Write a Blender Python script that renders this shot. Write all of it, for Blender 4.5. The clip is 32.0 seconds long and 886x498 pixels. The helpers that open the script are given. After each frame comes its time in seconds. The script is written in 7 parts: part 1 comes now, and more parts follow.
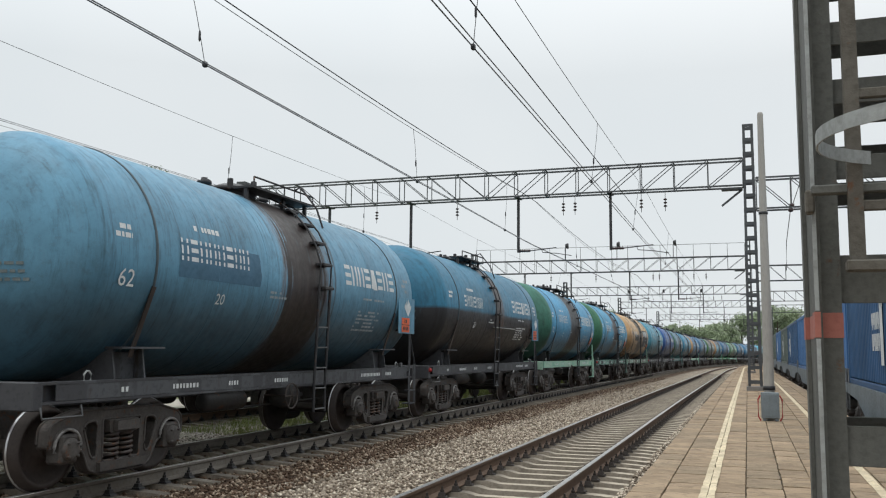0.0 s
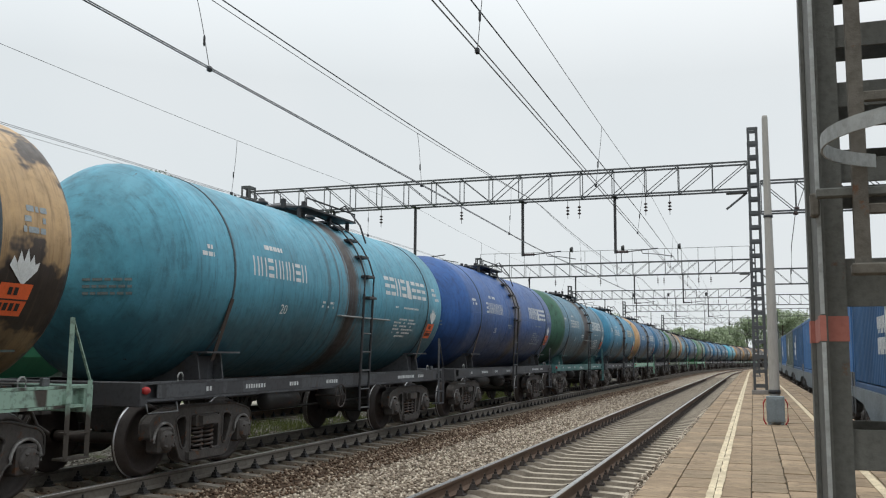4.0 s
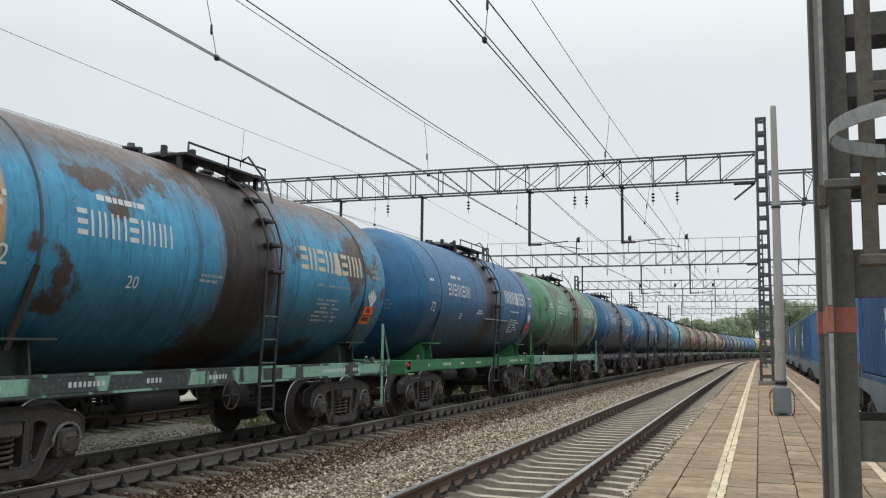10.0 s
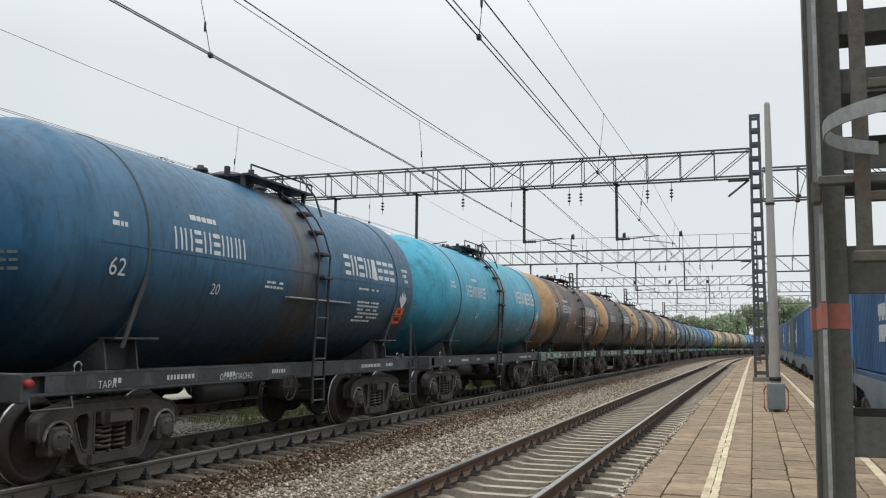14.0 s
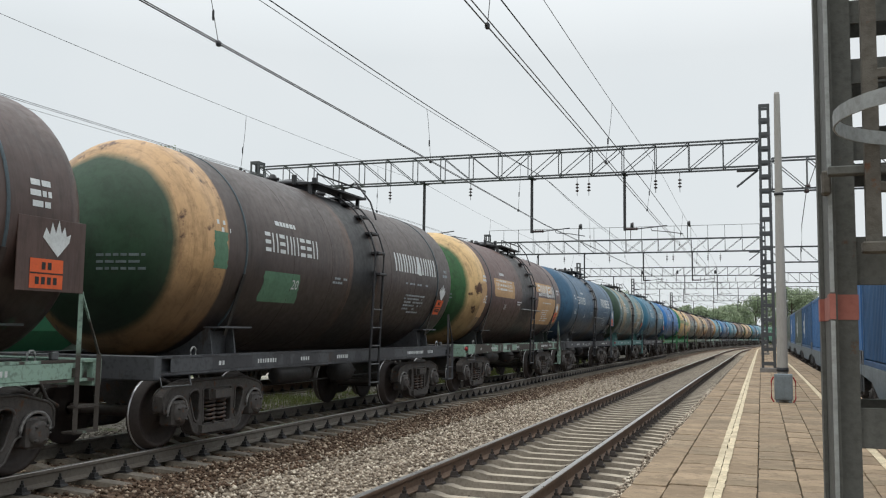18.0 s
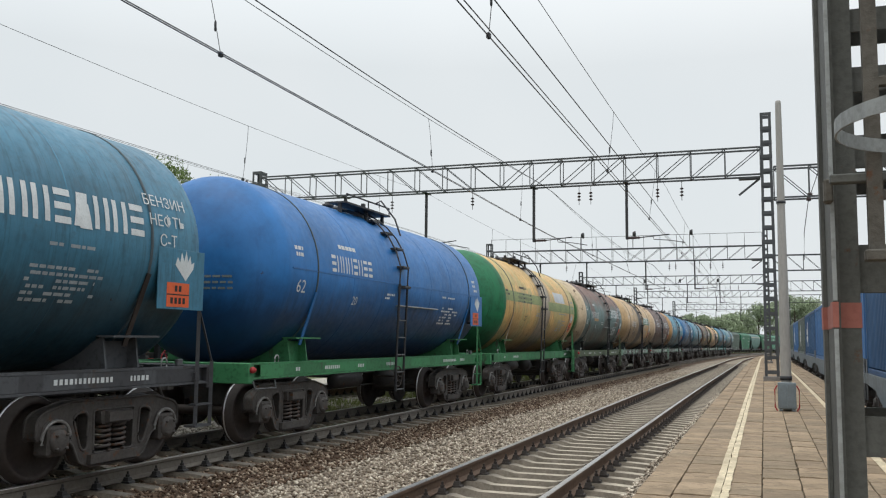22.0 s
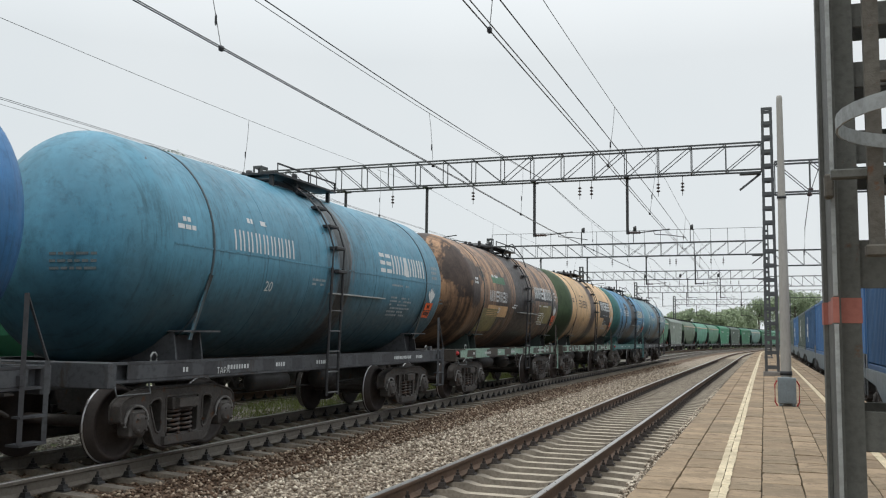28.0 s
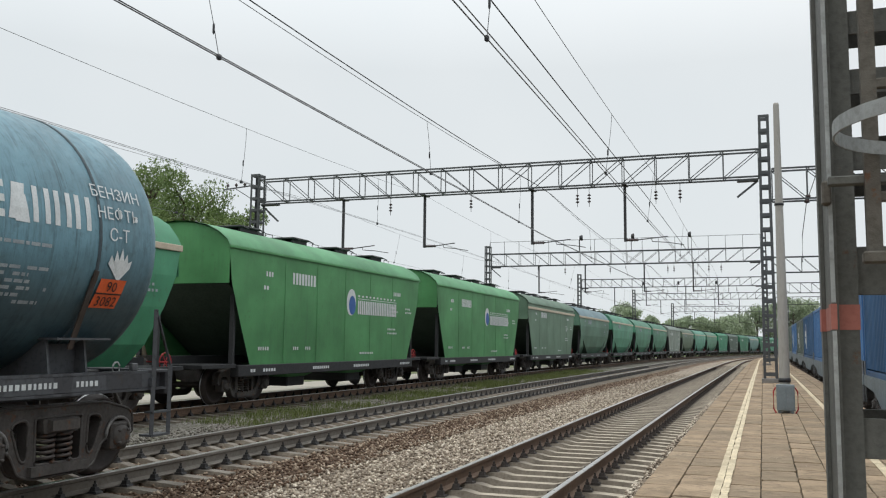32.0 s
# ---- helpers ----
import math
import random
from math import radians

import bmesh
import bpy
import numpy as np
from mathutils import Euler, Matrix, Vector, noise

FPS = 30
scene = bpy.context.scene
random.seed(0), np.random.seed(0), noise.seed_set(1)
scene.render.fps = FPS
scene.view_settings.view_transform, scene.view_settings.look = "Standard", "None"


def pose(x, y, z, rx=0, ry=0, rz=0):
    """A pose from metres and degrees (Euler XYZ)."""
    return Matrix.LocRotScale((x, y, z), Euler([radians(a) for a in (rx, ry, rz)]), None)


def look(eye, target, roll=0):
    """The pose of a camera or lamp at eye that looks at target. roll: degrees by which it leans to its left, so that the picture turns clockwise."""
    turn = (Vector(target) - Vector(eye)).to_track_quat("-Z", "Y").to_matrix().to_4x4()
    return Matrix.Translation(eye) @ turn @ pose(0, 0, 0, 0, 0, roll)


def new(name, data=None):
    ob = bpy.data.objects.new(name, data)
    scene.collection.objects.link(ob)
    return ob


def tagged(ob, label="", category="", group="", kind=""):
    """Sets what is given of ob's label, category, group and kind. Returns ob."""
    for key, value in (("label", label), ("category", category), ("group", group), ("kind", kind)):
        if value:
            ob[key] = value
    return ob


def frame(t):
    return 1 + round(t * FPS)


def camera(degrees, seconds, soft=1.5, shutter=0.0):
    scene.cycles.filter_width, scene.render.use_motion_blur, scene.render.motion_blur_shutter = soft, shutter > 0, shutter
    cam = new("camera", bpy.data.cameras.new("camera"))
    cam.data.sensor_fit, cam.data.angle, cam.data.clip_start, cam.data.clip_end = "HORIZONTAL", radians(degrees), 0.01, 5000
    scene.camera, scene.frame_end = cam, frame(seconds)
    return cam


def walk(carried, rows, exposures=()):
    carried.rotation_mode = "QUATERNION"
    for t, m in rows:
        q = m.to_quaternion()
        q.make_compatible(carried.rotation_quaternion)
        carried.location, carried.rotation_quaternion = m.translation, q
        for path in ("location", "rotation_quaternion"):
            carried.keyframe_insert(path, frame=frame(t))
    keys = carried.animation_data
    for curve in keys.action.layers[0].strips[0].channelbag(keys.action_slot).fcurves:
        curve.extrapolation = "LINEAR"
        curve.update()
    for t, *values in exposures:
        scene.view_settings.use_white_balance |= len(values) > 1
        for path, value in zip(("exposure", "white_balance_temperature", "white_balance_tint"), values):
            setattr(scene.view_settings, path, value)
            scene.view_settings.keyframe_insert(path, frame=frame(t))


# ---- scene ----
# ---- camera ----
# seconds, heading to the left of the track, tilt up, lean: all in degrees
LOOKS = [
    (0.0, 19.046, 6.536, 0.486), (0.5, 18.989, 6.466, 0.549), (1.0, 18.974, 6.312, 0.629), (1.5, 19.024, 6.239, 0.547),
    (2.0, 19.100, 6.255, 0.490), (2.5, 19.150, 6.617, 0.249), (3.0, 19.170, 6.885, 0.454), (3.5, 19.259, 6.826, 0.440),
    (5.5, 19.550, 6.596, 0.576), (6.0, 19.537, 6.368, 0.621), (6.5, 19.552, 6.346, 0.518), (7.0, 19.584, 6.361, 0.473),
    (7.5, 19.599, 6.289, 0.651), (8.0, 19.642, 6.308, 0.757), (8.5, 19.629, 6.354, 0.664), (9.0, 19.632, 6.318, 0.582),
    (9.5, 19.701, 6.187, 0.640), (10.0, 19.763, 6.103, 0.664), (10.5, 19.822, 6.187, 0.674), (11.0, 19.752, 6.243, 0.637),
    (11.5, 19.621, 6.119, 0.677), (12.0, 19.596, 5.945, 0.577), (12.5, 19.526, 5.858, 0.564), (13.0, 19.514, 5.989, 0.466),
    (13.5, 19.470, 6.011, 0.519), (14.0, 19.416, 5.934, 0.505), (14.5, 19.445, 6.088, 0.423), (16.5, 19.811, 5.334, 0.513),
    (17.0, 19.828, 5.248, 0.511), (17.5, 19.848, 5.194, 0.648), (18.0, 19.894, 5.235, 0.767), (18.5, 19.932, 5.421, 0.534),
    (19.0, 19.888, 5.671, 0.297), (19.5, 19.847, 5.761, 0.408), (20.0, 19.857, 5.740, 0.461), (20.5, 19.897, 5.632, 0.451),
    (21.0, 19.978, 5.676, 0.373), (21.5, 20.038, 5.795, 0.466), (22.0, 20.044, 5.848, 0.583), (22.5, 20.017, 5.907, 0.525),
    (23.0, 19.975, 6.018, 0.443), (23.5, 19.944, 6.070, 0.468), (24.0, 19.977, 6.109, 0.519), (24.5, 20.023, 6.122, 0.550),
    (25.0, 20.037, 6.115, 0.487), (25.5, 20.083, 5.969, 0.517), (27.5, 20.114, 5.496, 0.570), (28.0, 20.072, 5.495, 0.673),
    (28.5, 20.042, 5.540, 0.697), (29.0, 20.011, 5.825, 0.536), (29.5, 19.991, 6.068, 0.474), (30.0, 19.997, 6.111, 0.615),
    (30.5, 19.987, 5.992, 0.670), (31.0, 19.972, 5.959, 0.608), (31.5, 19.944, 6.021, 0.464), (32.0, 19.947, 6.007, 0.507),
]
EYE = (0.0, 0.0, 1.62)
cam = camera(53.5, 32.0, soft=1.15)
walk(cam, [(t, pose(*EYE, 90 + tilt, 0, turn) @ pose(0, 0, 0, 0, 0, lean)) for t, turn, tilt, lean in LOOKS])

# ---- light: an even overcast sky and a wide weak sun behind it ----
world = bpy.data.worlds.new("overcast")
scene.world = world
world.use_nodes = True


def overcast():
    nt = world.node_tree
    nt.nodes.clear()
    out = nt.nodes.new("ShaderNodeOutputWorld")
    bg = nt.nodes.new("ShaderNodeBackground")
    sky = nt.nodes.new("ShaderNodeTexSky")
    sky.sky_type = "NISHITA"
    sky.sun_disc = False
    sky.sun_elevation = radians(70)
    sky.sun_rotation = radians(-130)
    sky.air_density, sky.dust_density = 1.0, 4.0
    dim = nt.nodes.new("ShaderNodeVectorMath")
    dim.operation = "SCALE"
    dim.inputs["Scale"].default_value = 0.1
    co = nt.nodes.new("ShaderNodeTexCoord")
    cloud = nt.nodes.new("ShaderNodeTexNoise")
    cloud.inputs["Scale"].default_value = 1.6
    cloud.inputs["Detail"].default_value = 4
    ramp = nt.nodes.new("ShaderNodeValToRGB")
    ramp.color_ramp.elements[0].color = (0.725, 0.785, 0.815, 1)
    ramp.color_ramp.elements[1].color = (0.83, 0.865, 0.88, 1)
    ramp.color_ramp.elements[0].position, ramp.color_ramp.elements[1].position = 0.3, 0.7
    mix = nt.nodes.new("ShaderNodeMix")
    mix.data_type = "RGBA"
    mix.inputs[0].default_value = 0.94
    nt.links.new(co.outputs["Generated"], cloud.inputs["Vector"])
    nt.links.new(cloud.outputs["Fac"], ramp.inputs[0])
    nt.links.new(sky.outputs[0], dim.inputs[0])
    nt.links.new(dim.outputs[0], mix.inputs[6])
    # an overcast sky is brightest overhead
    up, rise, lift = nt.nodes.new("ShaderNodeSeparateXYZ"), nt.nodes.new("ShaderNodeMapRange"), nt.nodes.new("ShaderNodeVectorMath")
    nt.links.new(co.outputs["Generated"], up.inputs[0])
    nt.links.new(up.outputs[2], rise.inputs[0])
    rise.inputs[1].default_value, rise.inputs[2].default_value = 0.30, 1.0
    rise.inputs[3].default_value, rise.inputs[4].default_value = 1.0, 2.5
    lift.operation = "SCALE"
    nt.links.new(ramp.outputs[0], lift.inputs[0])
    nt.links.new(rise.outputs[0], lift.inputs["Scale"])
    nt.links.new(lift.outputs[0], mix.inputs[7])
    nt.links.new(mix.outputs[2], bg.inputs["Color"])
    bg.inputs["Strength"].default_value = 1.0
    nt.links.new(bg.outputs[0], out.inputs[0])


overcast()
sun = new("sun", bpy.data.lights.new("sun", "SUN"))
sun.data.energy, sun.data.angle, sun.data.color = 0.7, radians(35), (1.0, 0.96, 0.9)
sun.matrix_world = look((-25, -20, 100), (0, 20, 0))

# ---- materials ----
def srgb(r, g, b, gain=1.0):
    c = [v / 255 for v in (r, g, b)]
    c = [v / 12.92 if v <= 0.04045 else ((v + 0.055) / 1.055) ** 2.4 for v in c]
    return tuple(min(v * gain, 0.9) for v in c)


class Nodes:
    """Short calls for building one material's node tree."""

    def __init__(self, name):
        self.m = bpy.data.materials.new(name)
        self.m.use_nodes = True
        self.t = self.m.node_tree
        self.t.nodes.clear()
        self.out = self.n("OutputMaterial")
        self.b = self.n("BsdfPrincipled")
        self.link(self.b.outputs[0], self.out.inputs[0])

    def n(self, kind):
        return self.t.nodes.new("ShaderNode" + kind)

    def link(self, a, b):
        self.t.links.new(a, b)

    def put(self, socket, value):
        if hasattr(value, "is_output"):
            self.link(value, socket)
        elif isinstance(value, (tuple, list)) and len(value) == 3 and socket.type == "RGBA":
            socket.default_value = (*value, 1)
        else:
            socket.default_value = value

    def coords(self, scale=(1, 1, 1), shift=True):
        co, mp = self.n("TexCoord"), self.n("Mapping")
        self.link(co.outputs["Object"], mp.inputs["Vector"])
        mp.inputs["Scale"].default_value = scale
        if shift:
            info, mul = self.n("ObjectInfo"), self.n("VectorMath")
            mul.operation = "SCALE"
            mul.inputs[0].default_value = (37, 53, 71)
            self.link(info.outputs["Random"], mul.inputs["Scale"])
            self.link(mul.outputs[0], mp.inputs["Location"])
        return mp.outputs[0]

    def noise(self, vec, scale, detail=3, rough=0.55):
        n = self.n("TexNoise")
        self.link(vec, n.inputs["Vector"])
        n.inputs["Scale"].default_value, n.inputs["Detail"].default_value, n.inputs["Roughness"].default_value = scale, detail, rough
        return n.outputs["Fac"]

    def math(self, op, a, b=0.0, c=0.0):
        n = self.n("Math")
        n.operation = op
        self.put(n.inputs[0], a), self.put(n.inputs[1], b), self.put(n.inputs[2], c)
        return n.outputs[0]

    def band(self, v, lo, hi, a=0.0, b=1.0):
        n = self.n("MapRange")
        self.put(n.inputs[0], v), self.put(n.inputs[1], lo), self.put(n.inputs[2], hi), self.put(n.inputs[3], a), self.put(n.inputs[4], b)
        return n.outputs[0]

    def mix(self, f, a, b, blend="MIX"):
        n = self.n("Mix")
        n.data_type, n.blend_type = "RGBA", blend
        self.put(n.inputs[0], f), self.put(n.inputs[6], a), self.put(n.inputs[7], b)
        return n.outputs[2]

    def bump(self, h, strength=0.3, dist=0.02):
        n = self.n("Bump")
        self.link(h, n.inputs["Height"])
        n.inputs["Strength"].default_value, n.inputs["Distance"].default_value = strength, dist
        self.link(n.outputs[0], self.b.inputs["Normal"])

    def done(self, color, rough=0.6, metal=0.0, spec=0.5):
        self.put(self.b.inputs["Base Color"], color)
        self.put(self.b.inputs["Roughness"], rough)
        self.b.inputs["Metallic"].default_value = metal
        self.b.inputs["Specular IOR Level"].default_value = spec
        return self.m


def plain(name, col, dark=None, rough=0.6, metal=0.0, coarse=1.5, fine=14, bump=0.25, spread=0.5, spec=0.4, stretch=(1, 1, 1), rust=0.0, dist=0.01):
    """A surface with grain at two scales, darker stains and, where wanted, rust."""
    k = Nodes(name)
    v = k.coords(stretch)
    big, small = k.noise(v, coarse, 4, 0.6), k.noise(v, fine, 4, 0.65)
    dark = dark or tuple(c * 0.55 for c in col)
    c = k.mix(k.math("MULTIPLY", k.band(big, 0.35, 0.7), spread), col, dark)
    c = k.mix(k.math("MULTIPLY", k.band(small, 0.45, 0.75), spread * 0.8), c, tuple(d * 0.8 for d in dark))
    if rust:
        c = k.mix(k.band(k.noise(v, coarse * 2.3, 6, 0.7), 0.66 - 0.2 * rust, 0.72 - 0.15 * rust), c, (0.10, 0.045, 0.022))
    k.bump(small, bump, dist)
    return k.done(c, k.band(small, 0.2, 0.8, rough - 0.08, rough + 0.12), metal, spec)


steel_dark = plain("dark_steel", (0.048, 0.046, 0.046), (0.032, 0.029, 0.027), 0.55, 0.2, 2, 20, 0.2, rust=0.3)
bogie_steel = plain("bogie_cast_steel", (0.088, 0.079, 0.073), (0.046, 0.04, 0.037), 0.62, 0.1, 3.5, 25, 0.35, 0.8, rust=0.4)
spring_steel = plain("spring_steel", (0.085, 0.072, 0.066), None, 0.5, 0.3, 6, 30, 0.2, rust=0.7)
wheel_rust = plain("wheel_disc_rusty", (0.05, 0.038, 0.033), (0.03, 0.025, 0.023), 0.6, 0.1, 3, 22, 0.2)
wheel_bright = plain("wheel_tread_polished", (0.5, 0.5, 0.5), (0.34, 0.33, 0.32), 0.3, 0.9, 4, 30, 0.05, 0.3)
grab_steel = plain("black_fittings", (0.04, 0.04, 0.043), None, 0.5, 0.2, 3, 24, 0.15, rust=0.2)
mast_grey = plain("mast_weathered_grey", (0.115, 0.116, 0.106), (0.07, 0.07, 0.063), 0.7, 0.0, 3, 40, 0.25, 0.75, rust=0.12)
hoop_grey = plain("hoop_pale_galvanised", (0.34, 0.355, 0.35), (0.17, 0.17, 0.16), 0.6, 0.2, 7, 40, 0.2, 0.6)
band_orange = plain("faded_orange_band", (0.36, 0.13, 0.10), (0.25, 0.085, 0.07), 0.7, 0, 6, 50, 0.1, 0.5)
mast_rusty = plain("mast_rusty_steel", (0.115, 0.105, 0.088), (0.07, 0.06, 0.048), 0.7, 0.1, 5, 40, 0.3, 0.8, rust=0.3)
gantry_grey = plain("gantry_grey", (0.085, 0.09, 0.095), (0.05, 0.05, 0.052), 0.6, 0.2, 1.5, 15, 0.1)
wire_dark = plain("overhead_wire", (0.055, 0.055, 0.06), None, 0.6, 0.4, 2, 10, 0.0)
wire_dull = plain("contact_wire_pale", (0.17, 0.165, 0.175), None, 0.5, 0.5, 2, 10, 0.0)
insulator_mat = plain("brown_insulator", (0.05, 0.03, 0.03), None, 0.3, 0, 8, 30, 0.05)
concrete_pole = plain("pole_concrete", (0.36, 0.345, 0.32), (0.27, 0.25, 0.23), 0.85, 0, 1.2, 30, 0.2, 0.5, 0.2, (1, 1, 0.25))
sleeper_dirty = plain("sleeper_concrete_oily", (0.25, 0.22, 0.185), (0.095, 0.08, 0.066), 0.85, 0, 2, 30, 0.3, 0.8, 0.2)
plinth_concrete = plain("plinth_concrete", (0.25, 0.235, 0.22), (0.14, 0.13, 0.12), 0.9, 0, 3, 30, 0.3, 0.6, 0.2)
# worn casting edge, made paler so the highlight on it is in the colour
worn_glint_steel = plain("worn_edge_glint_steel", (0.30, 0.29, 0.28), (0.07, 0.062, 0.056), 0.5, 0.3, 6, 30, 0.15, 0.9)
rail_side = plain("rail_web_rusty", (0.16, 0.10, 0.066), (0.08, 0.05, 0.034), 0.75, 0.1, 1.5, 20, 0.2, 0.6)
rail_grey = plain("rail_web_dusty", (0.19, 0.17, 0.145), (0.11, 0.09, 0.072), 0.75, 0.1, 1.5, 20, 0.2, 0.7)
rail_top = plain("rail_head_polished", (0.50, 0.48, 0.46), (0.30, 0.27, 0.24), 0.30, 0.8, 0.6, 15, 0.02, 0.5)
fastening_mat = plain("rail_fastening", (0.045, 0.036, 0.031), None, 0.7, 0.2, 4, 20, 0.2)
fastening_oily = plain("rail_fastening_oily", (0.035, 0.033, 0.033), None, 0.5, 0.2, 4, 20, 0.2)
joint_mat = plain("joint_dirt", (0.085, 0.068, 0.045), (0.04, 0.035, 0.02), 0.95, 0, 4, 30, 0.3)
kerb_mat = plain("platform_edge_concrete", (0.22, 0.185, 0.15), (0.11, 0.09, 0.075), 0.9, 0, 2, 25, 0.3)
yellow_line = plain("worn_cream_line_paint", (0.74, 0.62, 0.42), (0.40, 0.32, 0.21), 0.7, 0, 3, 30, 0.15, 0.95)
box_grey = plain("cabinet_grey_paint", (0.20, 0.235, 0.255), (0.13, 0.15, 0.16), 0.5, 0.1, 4, 30, 0.1)
red_paint = plain("red_paint", (0.42, 0.035, 0.035), None, 0.5, 0, 6, 30, 0.1)
white_paint = plain("stencil_white", (0.66, 0.68, 0.68), (0.42, 0.44, 0.44), 0.6, 0, 5, 45, 0.03, 0.55)
cream_paint = plain("stencil_cream", (0.62, 0.56, 0.42), (0.36, 0.31, 0.24), 0.6, 0, 5, 45, 0.03, 0.6)
faded_paint = plain("stencil_faded", (0.34, 0.38, 0.40), (0.2, 0.23, 0.25), 0.7, 0, 5, 45, 0.03, 0.7)
ghost_paint = plain("stencil_nearly_gone", (0.16, 0.195, 0.2), (0.09, 0.11, 0.115), 0.7, 0, 5, 45, 0.03, 0.8)
hazard_orange = plain("hazard_orange", (0.70, 0.12, 0.03), (0.5, 0.08, 0.03), 0.5, 0, 8, 40, 0.05, 0.5)
black_paint = plain("black_paint", (0.02, 0.02, 0.02), None, 0.5, 0, 6, 30, 0.05)
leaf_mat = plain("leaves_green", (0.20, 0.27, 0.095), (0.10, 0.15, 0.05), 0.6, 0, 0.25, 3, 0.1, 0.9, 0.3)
# far crowns: paler and greyer, distance haze put into the leaf colour
leaf_far = plain("leaves_far_hazed", (0.36, 0.42, 0.28), (0.24, 0.30, 0.19), 0.7, 0, 0.2, 2, 0.1, 0.9, 0.2)
bark_mat = plain("bark", (0.10, 0.08, 0.06), None, 0.9, 0, 3, 20, 0.4)
grass_mat = plain("grass_blades", (0.15, 0.17, 0.055), (0.085, 0.105, 0.035), 0.7, 0, 1.2, 8, 0.1, 0.8, 0.2)


def sleeper_stained(name, col, dirt):
    """Sleeper concrete: bare and pale at the ends and in the middle, stained by brake dust beside the rails."""
    k = Nodes(name)
    co, sep = k.n("TexCoord"), k.n("SeparateXYZ")
    k.link(co.outputs["Object"], sep.inputs[0])
    v = k.coords()
    big, small = k.noise(v, 3, 4, 0.6), k.noise(v, 34, 4, 0.65)
    off = k.math("ABSOLUTE", k.math("SUBTRACT", k.math("ABSOLUTE", sep.outputs[0]), 0.70))
    off = k.math("ADD", off, k.math("MULTIPLY", k.math("SUBTRACT", big, 0.5), 0.35))
    c = k.mix(k.math("MULTIPLY", k.band(big, 0.35, 0.7), 0.6), col, tuple(0.55 * x for x in col))
    c = k.mix(k.math("MULTIPLY", k.band(small, 0.45, 0.75), 0.5), c, tuple(0.45 * x for x in col))
    c = k.mix(k.band(off, 0.42, 0.16, 0.0, 0.86), c, dirt)
    k.bump(small, 0.3, 0.01)
    return k.done(c, 0.9, 0, 0.2)


concrete_sleeper = sleeper_stained("sleeper_concrete", (0.47, 0.405, 0.32), (0.085, 0.072, 0.06))


# sides of the sleepers: darker than the tops, their shade put into the colour
sleeper_flank = plain("sleeper_flank_shaded", (0.29, 0.25, 0.20), (0.12, 0.10, 0.08), 0.95, 0, 4, 30, 0.3, 0.7, 0.2)


def stones(name, a, b, c):
    """Ballast: every stone of the joined mesh has its own tone."""
    k = Nodes(name)
    geo, ramp = k.n("NewGeometry"), k.n("ValToRGB")
    k.link(geo.outputs["Random Per Island"], ramp.inputs[0])
    e = ramp.color_ramp.elements
    e[0].color, e[1].color = (*a, 1), (*c, 1)
    mid = ramp.color_ramp.elements.new(0.55)
    mid.color = (*b, 1)
    v = k.coords(shift=False)
    small = k.noise(v, 60, 3)
    col = k.mix(k.math("MULTIPLY", k.band(small, 0.4, 0.7), 0.5), ramp.outputs[0], tuple(x * 0.5 for x in b))
    k.bump(small, 0.4, 0.005)
    return k.done(col, 0.9, 0, 0.25)


stone_light = stones("ballast_grey", (0.11, 0.083, 0.062), (0.37, 0.30, 0.23), (0.74, 0.65, 0.53))
# brown bed stone, its tones lowered for the shade between the sleepers
stone_bed = stones("ballast_shaded_bed", (0.035, 0.027, 0.02), (0.085, 0.066, 0.05), (0.36, 0.31, 0.25))
stone_brown = stones("ballast_brown", (0.05, 0.031, 0.021), (0.15, 0.094, 0.062), (0.50, 0.40, 0.30))
stone_mixed = stones("ballast_mixed", (0.085, 0.072, 0.058), (0.18, 0.16, 0.135), (0.4, 0.37, 0.33))


